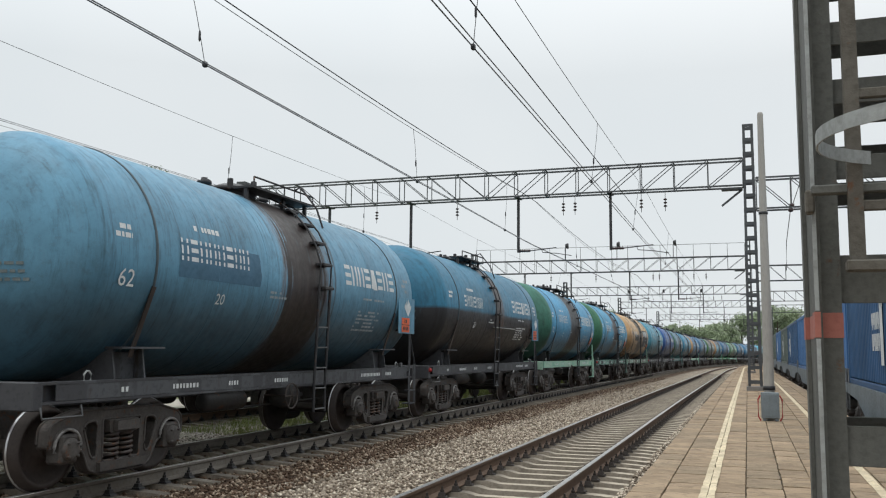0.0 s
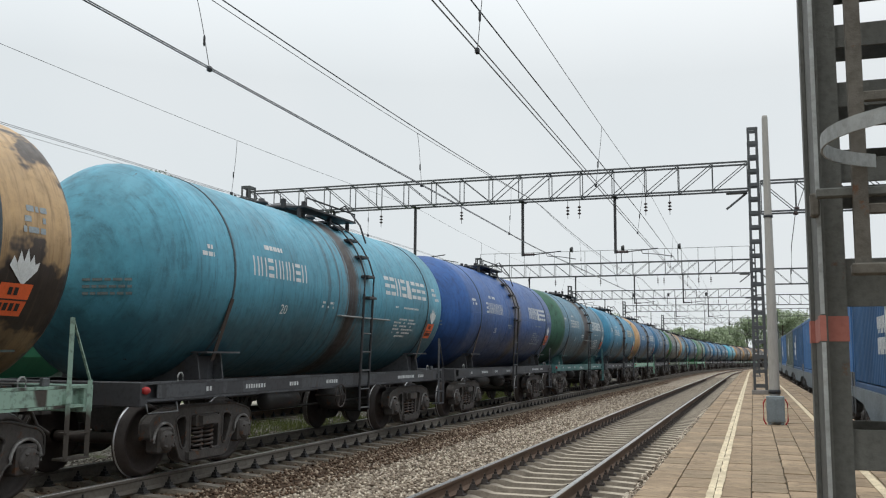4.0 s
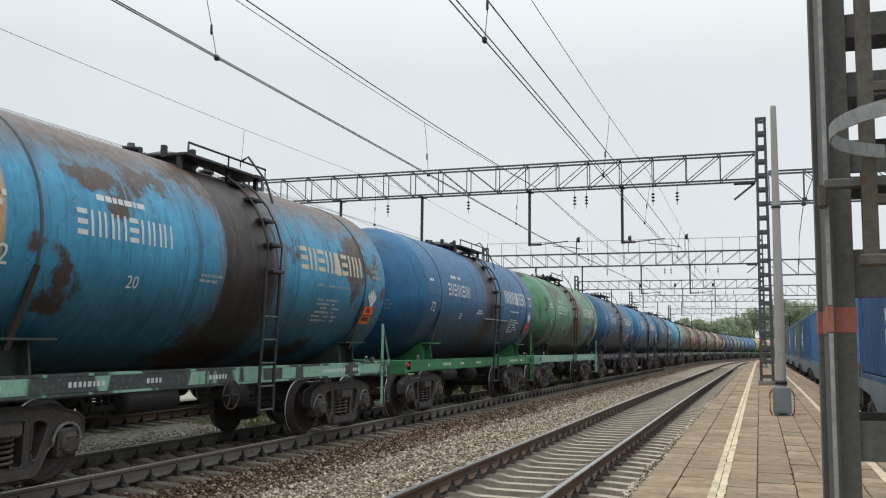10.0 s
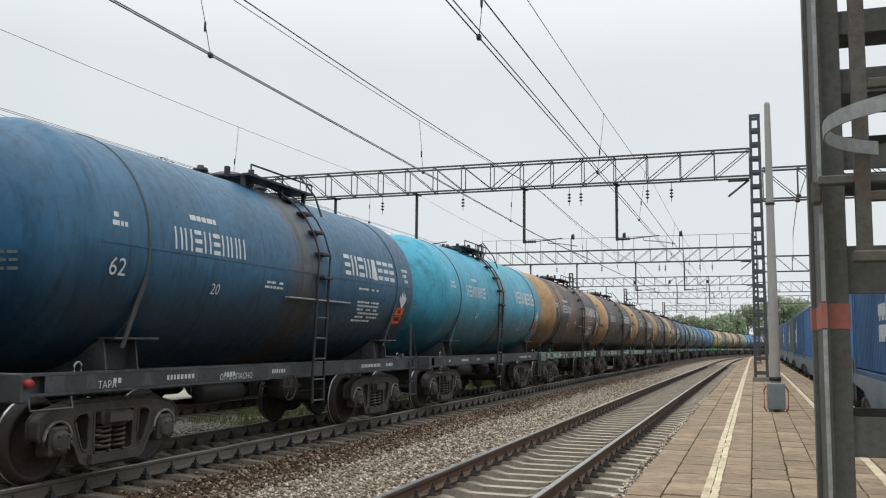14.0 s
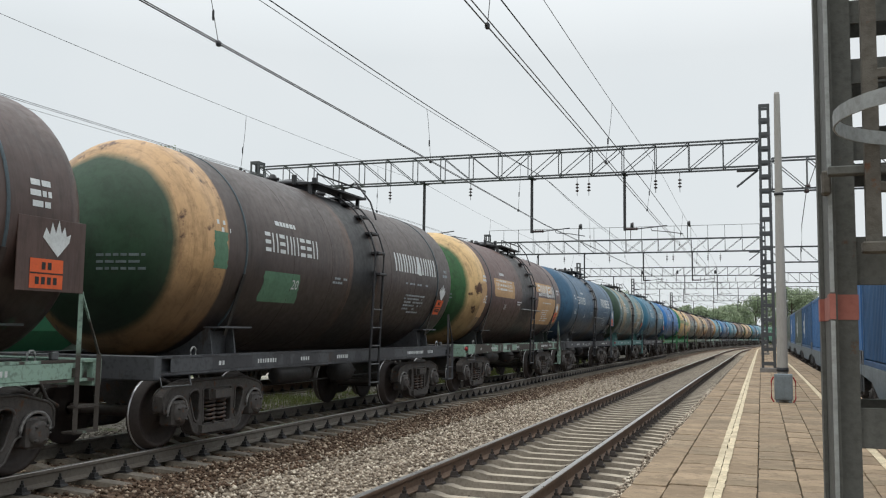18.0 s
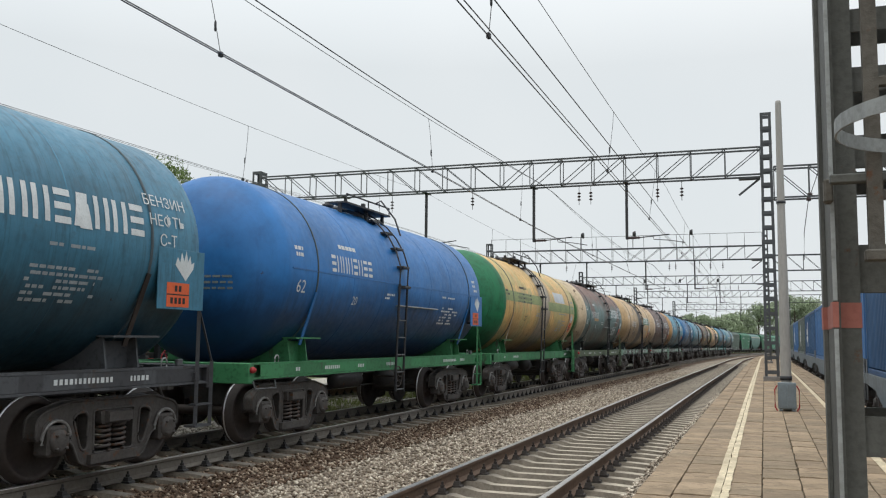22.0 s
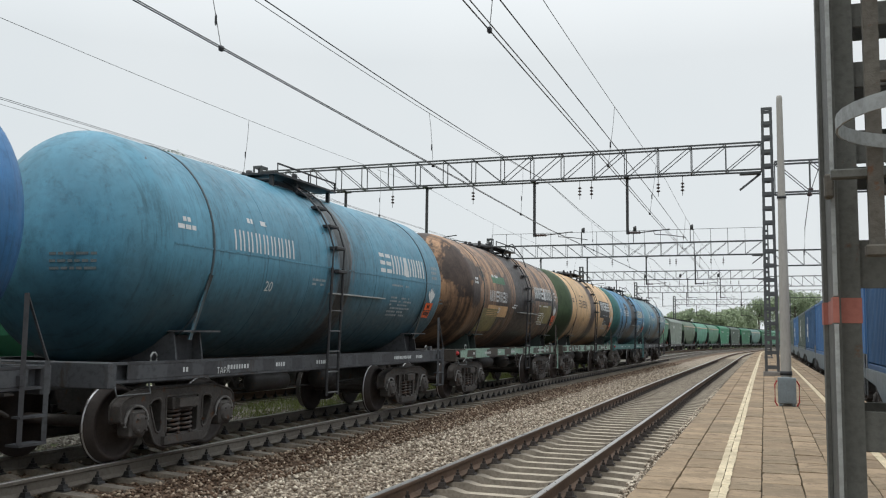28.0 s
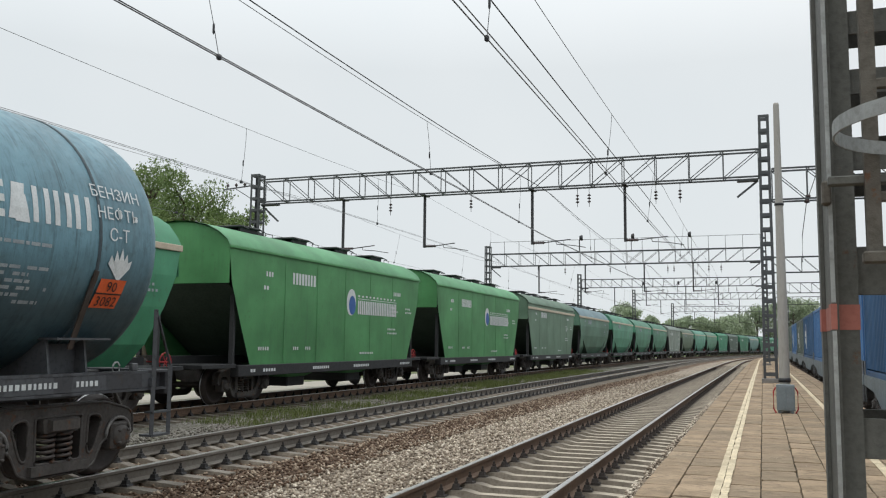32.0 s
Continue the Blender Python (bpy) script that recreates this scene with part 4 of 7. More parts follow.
# ---- on the platform ----
def near_mast():
    """The big lattice mast beside the viewer, with its caged ladder."""
    x0, x1, y0, y1, h = 0.205, 0.68, 3.0, 3.56, 9.5
    t = thing("lattice_mast", pose(0, 0, 0), "weathered dark grey lattice mast with a faded orange band", "mast", "overhead line masts")
    for x, sx in ((x0, 1), (x1, -1)):
        for y, sy in ((y0, 1), (y1, -1)):
            # the front legs turn their toes outward
            ya, sa = (y + 0.085, -1) if sy > 0 else (y, sy)
            leg = part("leg", angle_leg(Build(), x, ya, PLAT_Z, h, sx, sa, 0.085, 0.013), mast_grey, t)
            q = 0.0025
            part("painted_band", angle_leg(Build(), x - sx * q, ya - sa * q, 1.668, 1.748, sx, sa, 0.085 + 2 * q, 0.013 + 2 * q), band_orange, leg, "faded orange painted band")
            if sy > 0:
                part("worn_toe", Build().box(min(x, x + sx * 0.013), max(x, x + sx * 0.013), y - 0.003, y, 1.752, h).box(min(x, x + sx * 0.013), max(x, x + sx * 0.013), y - 0.003, y, PLAT_Z + 0.02, 1.664), hoop_grey, leg, "pale galvanised edge")
    front = ((0.80, 0.126), (1.328, 0.126), (1.857, 0.155), (2.225, 0.08), (2.48, 0.085), (2.68, 0.08)) + tuple((2.91 + 0.23 * k, 0.08) for k in range(28))
    back = ((0.80, 0.126), (1.328, 0.126), (1.93, 0.10), (2.21, 0.085), (2.352, 0.076), (2.52, 0.09), (2.775, 0.085)) + tuple((3.0 + 0.23 * k, 0.085) for k in range(28))
    for y, rows in ((y0 + 0.1, front), (y1 - 0.02, back)):
        for z, d in rows:
            part("batten", Build().box(x0 + 0.02, x1 - 0.02, y, y + 0.008, z - d / 2, z + d / 2, 0.002), mast_grey, t)
    for x, s in ((x0, 1), (x1, -1)):
        xa, xb = min(x + s * 0.014, x + s * 0.022), max(x + s * 0.014, x + s * 0.022)
        web = part("web_plate", Build().box(xa, xb, y0 + 0.012, y1 - 0.012, PLAT_Z + 0.02, h, 0.001), mast_grey, t)
        part("painted_band", Build().box(xa - 0.002, xb + 0.002, y0 + 0.09, y1 - 0.09, 1.668, 1.748), band_orange, web, "faded orange painted band")
    part("base_plate", Build().box(x0 - 0.08, x1 + 0.08, y0 - 0.08, y1 + 0.08, PLAT_Z, PLAT_Z + 0.02, 0.005), mast_grey, t)
    return t


def ladder_with_cage():
    t = thing("mast_ladder", pose(0, 0, 0), "grey steel ladder with pale safety hoops fixed to the mast", "ladder")
    y, z0, z1 = 2.86, 1.88, 9.0
    for x in (0.30, 0.66):
        part("stile", angle_leg(Build(), x, y, z0, z1, 1 if x < 0.5 else -1, 1, 0.042, 0.005), mast_rusty, t)
    for k in range(20):
        z = 2.06 + k * 0.345
        part("rung", Build().box(0.305, 0.70, y + 0.004, y + 0.024, z - 0.016, z + 0.016, 0.004), mast_rusty, t)
    part("foot_bar", Build().box(0.285, 0.80, y - 0.03, y + 0.02, 1.86, 1.895, 0.005), mast_rusty, t)
    for z in (2.103, 3.3, 4.5):
        part("stand_off", Build().box(0.20, 0.74, y + 0.02, y + 0.06, z, z + 0.028, 0.004), mast_grey, t)
        part("clamp", Build().box(0.187, 0.215, 2.965, 3.02, z - 0.045, z + 0.03, 0.006), mast_rusty, t)
    for zc in (2.20, 3.15, 4.05):
        b = Build()
        v, f, n = [], [], 28
        for i in range(n + 1):
            w = math.radians(62) + math.radians(300) * i / n * 0.99
            cx, cy, r = 0.53, 2.56, 0.332
            for dr, dz in ((0, -0.02), (0, 0.02), (0.005, 0.02), (0.005, -0.02)):
                v.append((cx - (r + dr) * math.sin(w - math.pi * 1.16), cy - (r + dr) * math.cos(w - math.pi * 1.16), zc + dz))
        for i in range(n):
            f += [(i * 4 + k, i * 4 + (k + 1) % 4, (i + 1) * 4 + (k + 1) % 4, (i + 1) * 4 + k) for k in range(4)]
        part("safety_hoop", b.add(v, f), hoop_grey, t, "pale galvanised flat hoop")


def lamp_pole():
    t = thing("concrete_pole", pose(0.39, 19.1, 0), "tall tapered pale concrete pole on the platform", "pole")
    part("shaft", Build().lathe([(PLAT_Z, 0.105), (2, 0.1), (4, 0.08), (6.55, 0.058), (6.6, 0.05), (6.6, 0.0)], 16, "z"), concrete_pole, t)
    part("clamp_band", Build().lathe([(4.45, 0.085), (4.45, 0.092), (4.5, 0.092), (4.5, 0.085)], 16, "z"), grab_steel, t)
    part("clamp_band", Build().lathe([(0.87, 0.108), (0.87, 0.118), (0.95, 0.118), (0.95, 0.108)], 16, "z"), grab_steel, t)
    c = thing("cable_cabinet", pose(0.395, 18.93, PLAT_Z), "small grey steel cabinet with red guard bars at the pole foot", "cabinet")
    part("body", Build().box(-0.17, 0.17, -0.12, 0.04, 0.05, 0.56, 0.012), box_grey, c)
    part("door", Build().box(-0.13, 0.13, -0.128, -0.12, 0.09, 0.52, 0.003), box_grey, c)
    part("rib", Build().box(-0.012, 0.012, -0.14, -0.128, 0.09, 0.5, 0.003), box_grey, c)
    for sx in (-1, 1):
        part("guard_bar", Build().tube([(sx * 0.18, -0.05, 0.0), (sx * 0.225, -0.05, 0.08), (sx * 0.225, -0.05, 0.42), (sx * 0.18, -0.05, 0.5)], 0.014, 8), red_paint, c, "red tubular guard")
        part("foot", Build().box(sx * 0.12 - 0.03, sx * 0.12 + 0.03, -0.1, 0.02, 0.0, 0.06, 0.004), box_grey, c)


near_mast()
ladder_with_cage()
lamp_pole()

# ---- the moving train: tank wagons ----
TANK_R, TANK_Z, TANK_L = 1.51, 2.70, 5.38
SHELLS = {}


def shared(key, make):
    if key not in SHELLS:
        SHELLS[key] = make()
    return SHELLS[key]


def dished(sign):
    """The end profile of the tank, from the rim to the middle."""
    d = 0.62
    return [(sign * (TANK_L - d + d * math.sin(w)), TANK_R * max(math.cos(w), 0.0005)) for w in [k * math.pi / 20 for k in range(11)]]


def shell_build():
    b = Build()
    prof = dished(-1)[::-1] + [(-3 + 6 * i / 8, TANK_R) for i in range(9)] + dished(1)
    return b.lathe(prof, 56, "y")


def wheelset_build():
    b = Build()
    b.lathe([(-0.62, 0.075), (0.62, 0.075)], 12, "x")
    for s in (-1, 1):
        prof = [(0.66, 0.08), (0.66, 0.11), (0.70, 0.12), (0.705, 0.36), (0.69, 0.395), (0.685, 0.47), (0.69, 0.495), (0.714, 0.495), (0.732, 0.471), (0.835, 0.4445), (0.835, 0.395), (0.80, 0.385), (0.765, 0.30), (0.775, 0.13), (0.84, 0.12), (0.84, 0.07)]
        b.lathe([(s * x, r) for x, r in prof], 28, "x")
        b.lathe([(s * 0.84, 0.075), (s * 1.02, 0.07), (s * 1.02, 0.0)], 12, "x")
    return b


def tread_build(s):
    return Build().lathe([(s * 0.714, 0.4965), (s * 0.7165, 0.4965), (s * 0.727, 0.482)], 32, "x")


def pierced(outer, holes, x0, x1):
    """A plate of the (y, z) outline with holes cut through it, from x0 to x1."""
    bm = bmesh.new()
    edges = []
    for loop in (outer, *holes):
        ring = [bm.verts.new((x1, y, z)) for y, z in loop]
        edges += [bm.edges.new((ring[i], ring[(i + 1) % len(ring)])) for i in range(len(ring))]
    bmesh.ops.triangle_fill(bm, use_beauty=True, use_dissolve=False, edges=edges)
    front = list(bm.faces)
    bmesh.ops.recalc_face_normals(bm, faces=front)
    made = bmesh.ops.extrude_face_region(bm, geom=front)
    bmesh.ops.translate(bm, vec=(x0 - x1, 0, 0), verts=[g for g in made["geom"] if isinstance(g, bmesh.types.BMVert)])
    bm.verts.index_update()
    b = Build().add([tuple(v.co) for v in bm.verts], [[v.index for v in f.verts] for f in bm.faces])
    bm.free()
    return b


def rounded(pts, r=0.04, n=4):
    """The outline with its corners rounded off."""
    out = []
    for i, p in enumerate(pts):
        p, a, c = Vector(p), Vector(pts[i - 1]), Vector(pts[(i + 1) % len(pts)])
        ra, rc = min(r, (a - p).length * 0.45), min(r, (c - p).length * 0.45)
        s, e = p + (a - p).normalized() * ra, p + (c - p).normalized() * rc
        out += [tuple(s * (1 - u) ** 2 + p * 2 * u * (1 - u) + e * u * u) for u in [k / (n - 1) for k in range(n)]]
    return out


FRAME_HALF = [(0.70, 0.885), (1.10, 0.79), (1.19, 0.72), (1.20, 0.50), (1.12, 0.49), (1.10, 0.64), (1.02, 0.70), (0.84, 0.70), (0.765, 0.63), (0.745, 0.45), (0.67, 0.43), (0.55, 0.20), (0.38, 0.14)]
FRAME_WINDOW = [(0.44, 0.765), (0.61, 0.75), (0.665, 0.69), (0.53, 0.34), (0.45, 0.32), (0.425, 0.42)]
FRAME_MIDDLE = [(-0.33, 0.28), (-0.345, 0.77), (0.345, 0.77), (0.33, 0.28)]


def side_frame_build():
    """A cast three-piece-bogie side frame with its teardrop windows and spring opening, rimmed where the casting thickens."""
    outer = rounded(FRAME_HALF + [(-y, z) for y, z in FRAME_HALF[::-1]], 0.05)
    holes = [rounded(FRAME_WINDOW, 0.07), rounded([(-y, z) for y, z in FRAME_WINDOW[::-1]], 0.07), rounded(FRAME_MIDDLE, 0.04)]
    b = pierced(outer, holes, -0.09, 0.07)
    for loop in holes + [outer]:
        for sx in (-0.085, 0.07):
            b.tube([(sx, y, z) for y, z in loop + loop[:1]], 0.017, 5, False)
    b.prism([(-0.42, 0.17), (-0.42, 0.275), (0.42, 0.275), (0.42, 0.17)], -0.14, 0.13, "x")
    return b


def bolster_end_build():
    """The bolster's end over the springs, with its two cast pockets."""
    b = pierced(rounded([(-0.25, 0.60), (-0.27, 0.755), (0.27, 0.755), (0.25, 0.60)], 0.03), [rounded([(c - 0.085, 0.63), (c - 0.085, 0.725), (c + 0.085, 0.725), (c + 0.085, 0.63)], 0.04) for c in (-0.12, 0.12)], 1.02, 1.13)
    return b.box(1.0, 1.04, -0.24, 0.24, 0.6, 0.75)


def axle_box_build():
    b = Build()
    b.box(-0.11, 0.12, -0.14, 0.14, -0.16, 0.17, 0.03)
    b.lathe([(0.12, 0.135), (0.155, 0.125), (0.165, 0.08), (0.165, 0.0)], 12, "x")
    for k in range(4):
        w = math.radians(45 + 90 * k)
        b.lathe([(0.15, 0.018), (0.185, 0.018), (0.185, 0.0)], 6, "x", (0, 0.1 * math.cos(w), 0.1 * math.sin(w)))
    return b


def spring_build():
    pts = [(0.09 * math.cos(k * 0.62), 0.09 * math.sin(k * 0.62), 0.29 + 0.30 * k / 52) for k in range(53)]
    return Build().tube(pts, 0.0215, 6)


def arch_build():
    """The pedestal jaw's rounded lip over an axle box."""
    pts = [(0.0, 0.205 * math.cos(w), 0.02 + 0.20 * math.sin(w)) for w in [math.radians(-12 + 17 * i) for i in range(13)]]
    return Build().tube(pts, 0.02, 6)


def bolster_build():
    b = Build()
    b.prism([(-1.2, 0.63), (-1.2, 0.74), (-0.5, 0.86), (0.5, 0.86), (1.2, 0.74), (1.2, 0.63), (0.6, 0.5), (-0.6, 0.5)], -0.2, 0.2, "y")
    return b


def brake_shoe_build():
    b = Build()
    b.tube([(-0.95, 0, 0.36), (0.95, 0, 0.36)], 0.035, 8)
    for s in (-1, 1):
        b.box(s * 0.76 - 0.05, s * 0.76 + 0.05, -0.05, 0.04, 0.28, 0.6, 0.01)
    return b


def bogie(parent, y, near=1, full=True):
    g = part("bogie", shared("bolster", lambda: bolster_build().mesh("bogie", bogie_steel)), None, parent, "cast steel two-axle bogie", at=pose(0, y, 0))
    fr = shared("side_frame", lambda: side_frame_build().mesh("side_frame", bogie_steel))
    ab = shared("axle_box", lambda: axle_box_build().mesh("axle_box", bogie_steel))
    sp = shared("spring", lambda: spring_build().mesh("coil_spring", spring_steel))
    ws = shared("wheelset", lambda: wheelset_build().mesh("wheelset", wheel_rust))
    for sx in (-1, 1):
        part("side_frame", fr, None, g, at=pose(sx * 1.02, 0, 0))
        if sx != near:
            continue
        for k in (-0.125, 0.125):
            part("coil_spring", sp, None, g, at=pose(sx * 1.03, k, 0))
        part("bolster_end", shared("bolster_end", lambda: bolster_end_build().mesh("bolster_end", bogie_steel)), None, g, at=pose(0, 0, 0, 0, 0, 0 if sx > 0 else 180))
        for sy in (-1, 1):
            if full:
                part("pedestal_arch", shared("arch", lambda: arch_build().mesh("pedestal_arch", worn_glint_steel)), None, g, "worn edge over the axle box with a painted highlight", at=pose(sx * 1.115, sy * 0.925, 0.475))
            part("axle_box", ab, None, g, at=pose(sx * 1.03, sy * 0.925, 0.475, 0, 0, 0 if sx > 0 else 180))
    for sy in (-1, 1):
        w = part("wheelset", ws, None, g, "rust-brown wheels with polished treads", at=pose(0, sy * 0.925, 0.475))
        WHEELS[sy].append(w)
        if full:
            part("brake_beam", shared("brake", lambda: brake_shoe_build().mesh("brake_beam", steel_dark)), None, g, at=pose(0, sy * 0.34, 0.0, 0, 0, 0 if sy > 0 else 180))
    return g


WHEELS = {-1: [], 1: []}


def wheel_mesh():
    """Wheel discs and axle in rust, running treads polished."""
    b = wheelset_build()
    n = len(b.f)
    for s in (-1, 1):
        t = tread_build(s)
        b.add(t.v, t.f, True)
    m = b.mesh("wheelset", [wheel_rust, wheel_bright])
    for i, p in enumerate(m.polygons):
        p.material_index = 1 if i >= n else 0
    return m


SHELLS["wheelset"] = wheel_mesh()


def on_tank(y0, y1, z0, z1, r=TANK_R + 0.004, side=1, b=None, slant=0.0, seg=0.12):
    """A patch lying on the tank's side: y range, height range above the rails."""
    b = b or Build()
    n = max(1, int(abs(z1 - z0) / seg))
    rows = []
    for i in range(n + 1):
        z = z0 + (z1 - z0) * i / n - TANK_Z
        rows.append((side * math.sqrt(max(r * r - z * z, 0.01)), z + TANK_Z))
    v = []
    for x, z in rows:
        k = (z - z0) / (z1 - z0) * slant
        v += [(x, y0 + k, z), (x, y1 + k, z)]
    f = [(2 * i, 2 * i + 1, 2 * i + 3, 2 * i + 2) for i in range(n)]
    return b.add(v, f)


def glyph_row(b, y, z, n, w, h, gap, rng, stroke=0.28, skip=(), r=TANK_R + 0.004):
    """A row of plain bars, upright or level, in the place of characters."""
    for i in range(n):
        y0 = y + i * (w + gap)
        if i in skip:
            continue
        sw = w * stroke
        kind = rng.randrange(3)
        if kind:
            on_tank(y0, y0 + sw, z, z + h, b=b, r=r)
            on_tank(y0 + w - sw, y0 + w, z, z + h, b=b, r=r)
        if kind == 0:
            for lo in (0.0, 0.4, 0.8):
                on_tank(y0, y0 + w, z + lo * h, z + (lo + 0.2) * h, b=b, r=r)


def small_lines(b, y, z, rng, lines, w, h=0.045, step=0.085, fill=0.8):
    """Lines of fine print as plain dashes."""
    for i in range(lines):
        yy, end = y + rng.uniform(0, 0.08), y + w * rng.uniform(0.6, 1)
        while yy < end:
            d = rng.uniform(0.04, 0.14)
            if rng.random() < fill:
                on_tank(yy, min(yy + d, end), z - i * step, z - i * step + h, b=b, r=TANK_R + 0.0045)
            yy += d + 0.022


def big_brand(b, y, z, h, rng):
    """The operator's wide word mark as eight heavy plain bars, the fifth a leaning drop."""
    w, gap = h * 0.62, h * 0.17
    glyph_row(b, y, z, 8, w, h, gap, rng, 0.30, skip=(4,), r=TANK_R + 0.004)
    yc = y + 4 * (w + gap)
    on_tank(yc - 0.02, yc + w * 0.62, z, z + h, b=b, slant=0.06)
    on_tank(yc + w * 0.30, yc + w + 0.02, z - 0.02, z + h * 0.7, b=b, r=TANK_R + 0.0046, slant=-0.05)


def flat_on_tank(me, y, z, parent, name, lift=0.012):
    """Built-in-font letters laid flat against the tank's side."""
    w = math.asin((z - TANK_Z) / TANK_R)
    m = Matrix.Translation((0, y, TANK_Z)) @ Matrix.Rotation(-w, 4, "Y") @ Matrix.Translation((TANK_R + lift, 0, 0)) @ Matrix(((0, 0, 1, 0), (1, 0, 0, 0), (0, 1, 0, 0), (0, 0, 0, 1)))
    return part(name, me, None, parent, at=m)


SILL_WORDS = {8: (("ОГНЕОПАСНО", -0.2),), 11: (("ТАРА", -3.7),), 17: (("ТАРА", -3.7),), 18: (("ОГНЕОПАСНО", -1.6), ("ТАРА", -4.3)), 25: (("ОГНЕОПАСНО", -1.0),), 35: (("ТАРА", -3.3),)}


def on_dome(b, x0, x1, z0, z1):
    """A small bar lying on the near dished end."""
    v = []
    for x, z in ((x0, z0), (x1, z0), (x1, z1), (x0, z1)):
        w = math.acos(min(math.hypot(x, z - TANK_Z) / TANK_R, 1.0))
        v.append((x, -(TANK_L - 0.62 + 0.62 * math.sin(w)) - 0.006, z))
    b.add(v, [(0, 1, 2, 3)])


OILS = (3, 16, 27, 30, 34, 39)
BOARDS = (1, 2, 17, 21, 22, 25, 27, 28)


def ragged(b, y0, y1, z0, z1, rng, r=TANK_R + 0.0025, wob=0.07):
    """A hand-painted patch on the tank with uneven edges."""
    n = max(3, int((z1 - z0) / 0.045))
    a = [rng.uniform(-wob, wob) for _ in range(n + 1)]
    c = [rng.uniform(-wob, wob) for _ in range(n + 1)]
    for i in range(1, n + 1):
        a[i], c[i] = 0.6 * a[i - 1] + 0.4 * a[i], 0.6 * c[i - 1] + 0.4 * c[i]
    v = []
    for i in range(n + 1):
        z = z0 + (z1 - z0) * i / n
        x = math.sqrt(max(r * r - (z - TANK_Z) ** 2, 0.01))
        v += [(x, y0 + a[i], z), (x, y1 + c[i], z)]
    b.add(v, [(2 * i, 2 * i + 1, 2 * i + 3, 2 * i + 2) for i in range(n)])


def board_build():
    """A flat sign board standing proud of the tank's shoulder."""
    return Build().box(1.50, 1.515, 4.05, 4.97, 1.95, 2.70, 0.004)


def board_marks():
    b = Build().box(1.516, 1.52, 4.22, 4.66, 1.98, 2.28)
    n = len(b.f)
    b.box(1.5205, 1.522, 4.22, 4.66, 2.125, 2.14)
    for z, k in ((2.02, 4), (2.17, 2)):
        for i in range(k):
            y = 4.29 + (0.08 if k == 2 else 0) + 0.08 * i
            b.box(1.5205, 1.522, y, y + 0.05, z, z + 0.075)
    m = b.mesh("hazard_plate", [hazard_orange, black_paint])
    for i, p in enumerate(m.polygons):
        p.material_index = 1 if i >= n else 0
    return m


def board_diamond():
    return Build().prism([(4.56 + y, 2.5 + z) for y, z in flame_outline()], 1.516, 1.519, "x").mesh("hazard_diamond", white_paint)


def say(text, size, y, z, parent, material, lift=0.012):
    if text:
        me = shared(("words", text, size, material.name), lambda: words(text, size, material))
        flat_on_tank(me, y, z, parent, "lettering", lift)


def ladder_build(y):
    """The side ladder: straight below, then bent over the tank to the hatch platform."""
    out = []
    for s in (-0.2, 0.2):
        pts = [(1.50, y + s, 0.57), (1.50, y + s, 1.0), (1.56, y + s, TANK_Z)]
        for k in range(1, 7):
            w = math.radians(12 * k)
            pts.append(((TANK_R + 0.10) * math.cos(w), y + s, TANK_Z + (TANK_R + 0.10) * math.sin(w)))
        out.append(pts)
    return out


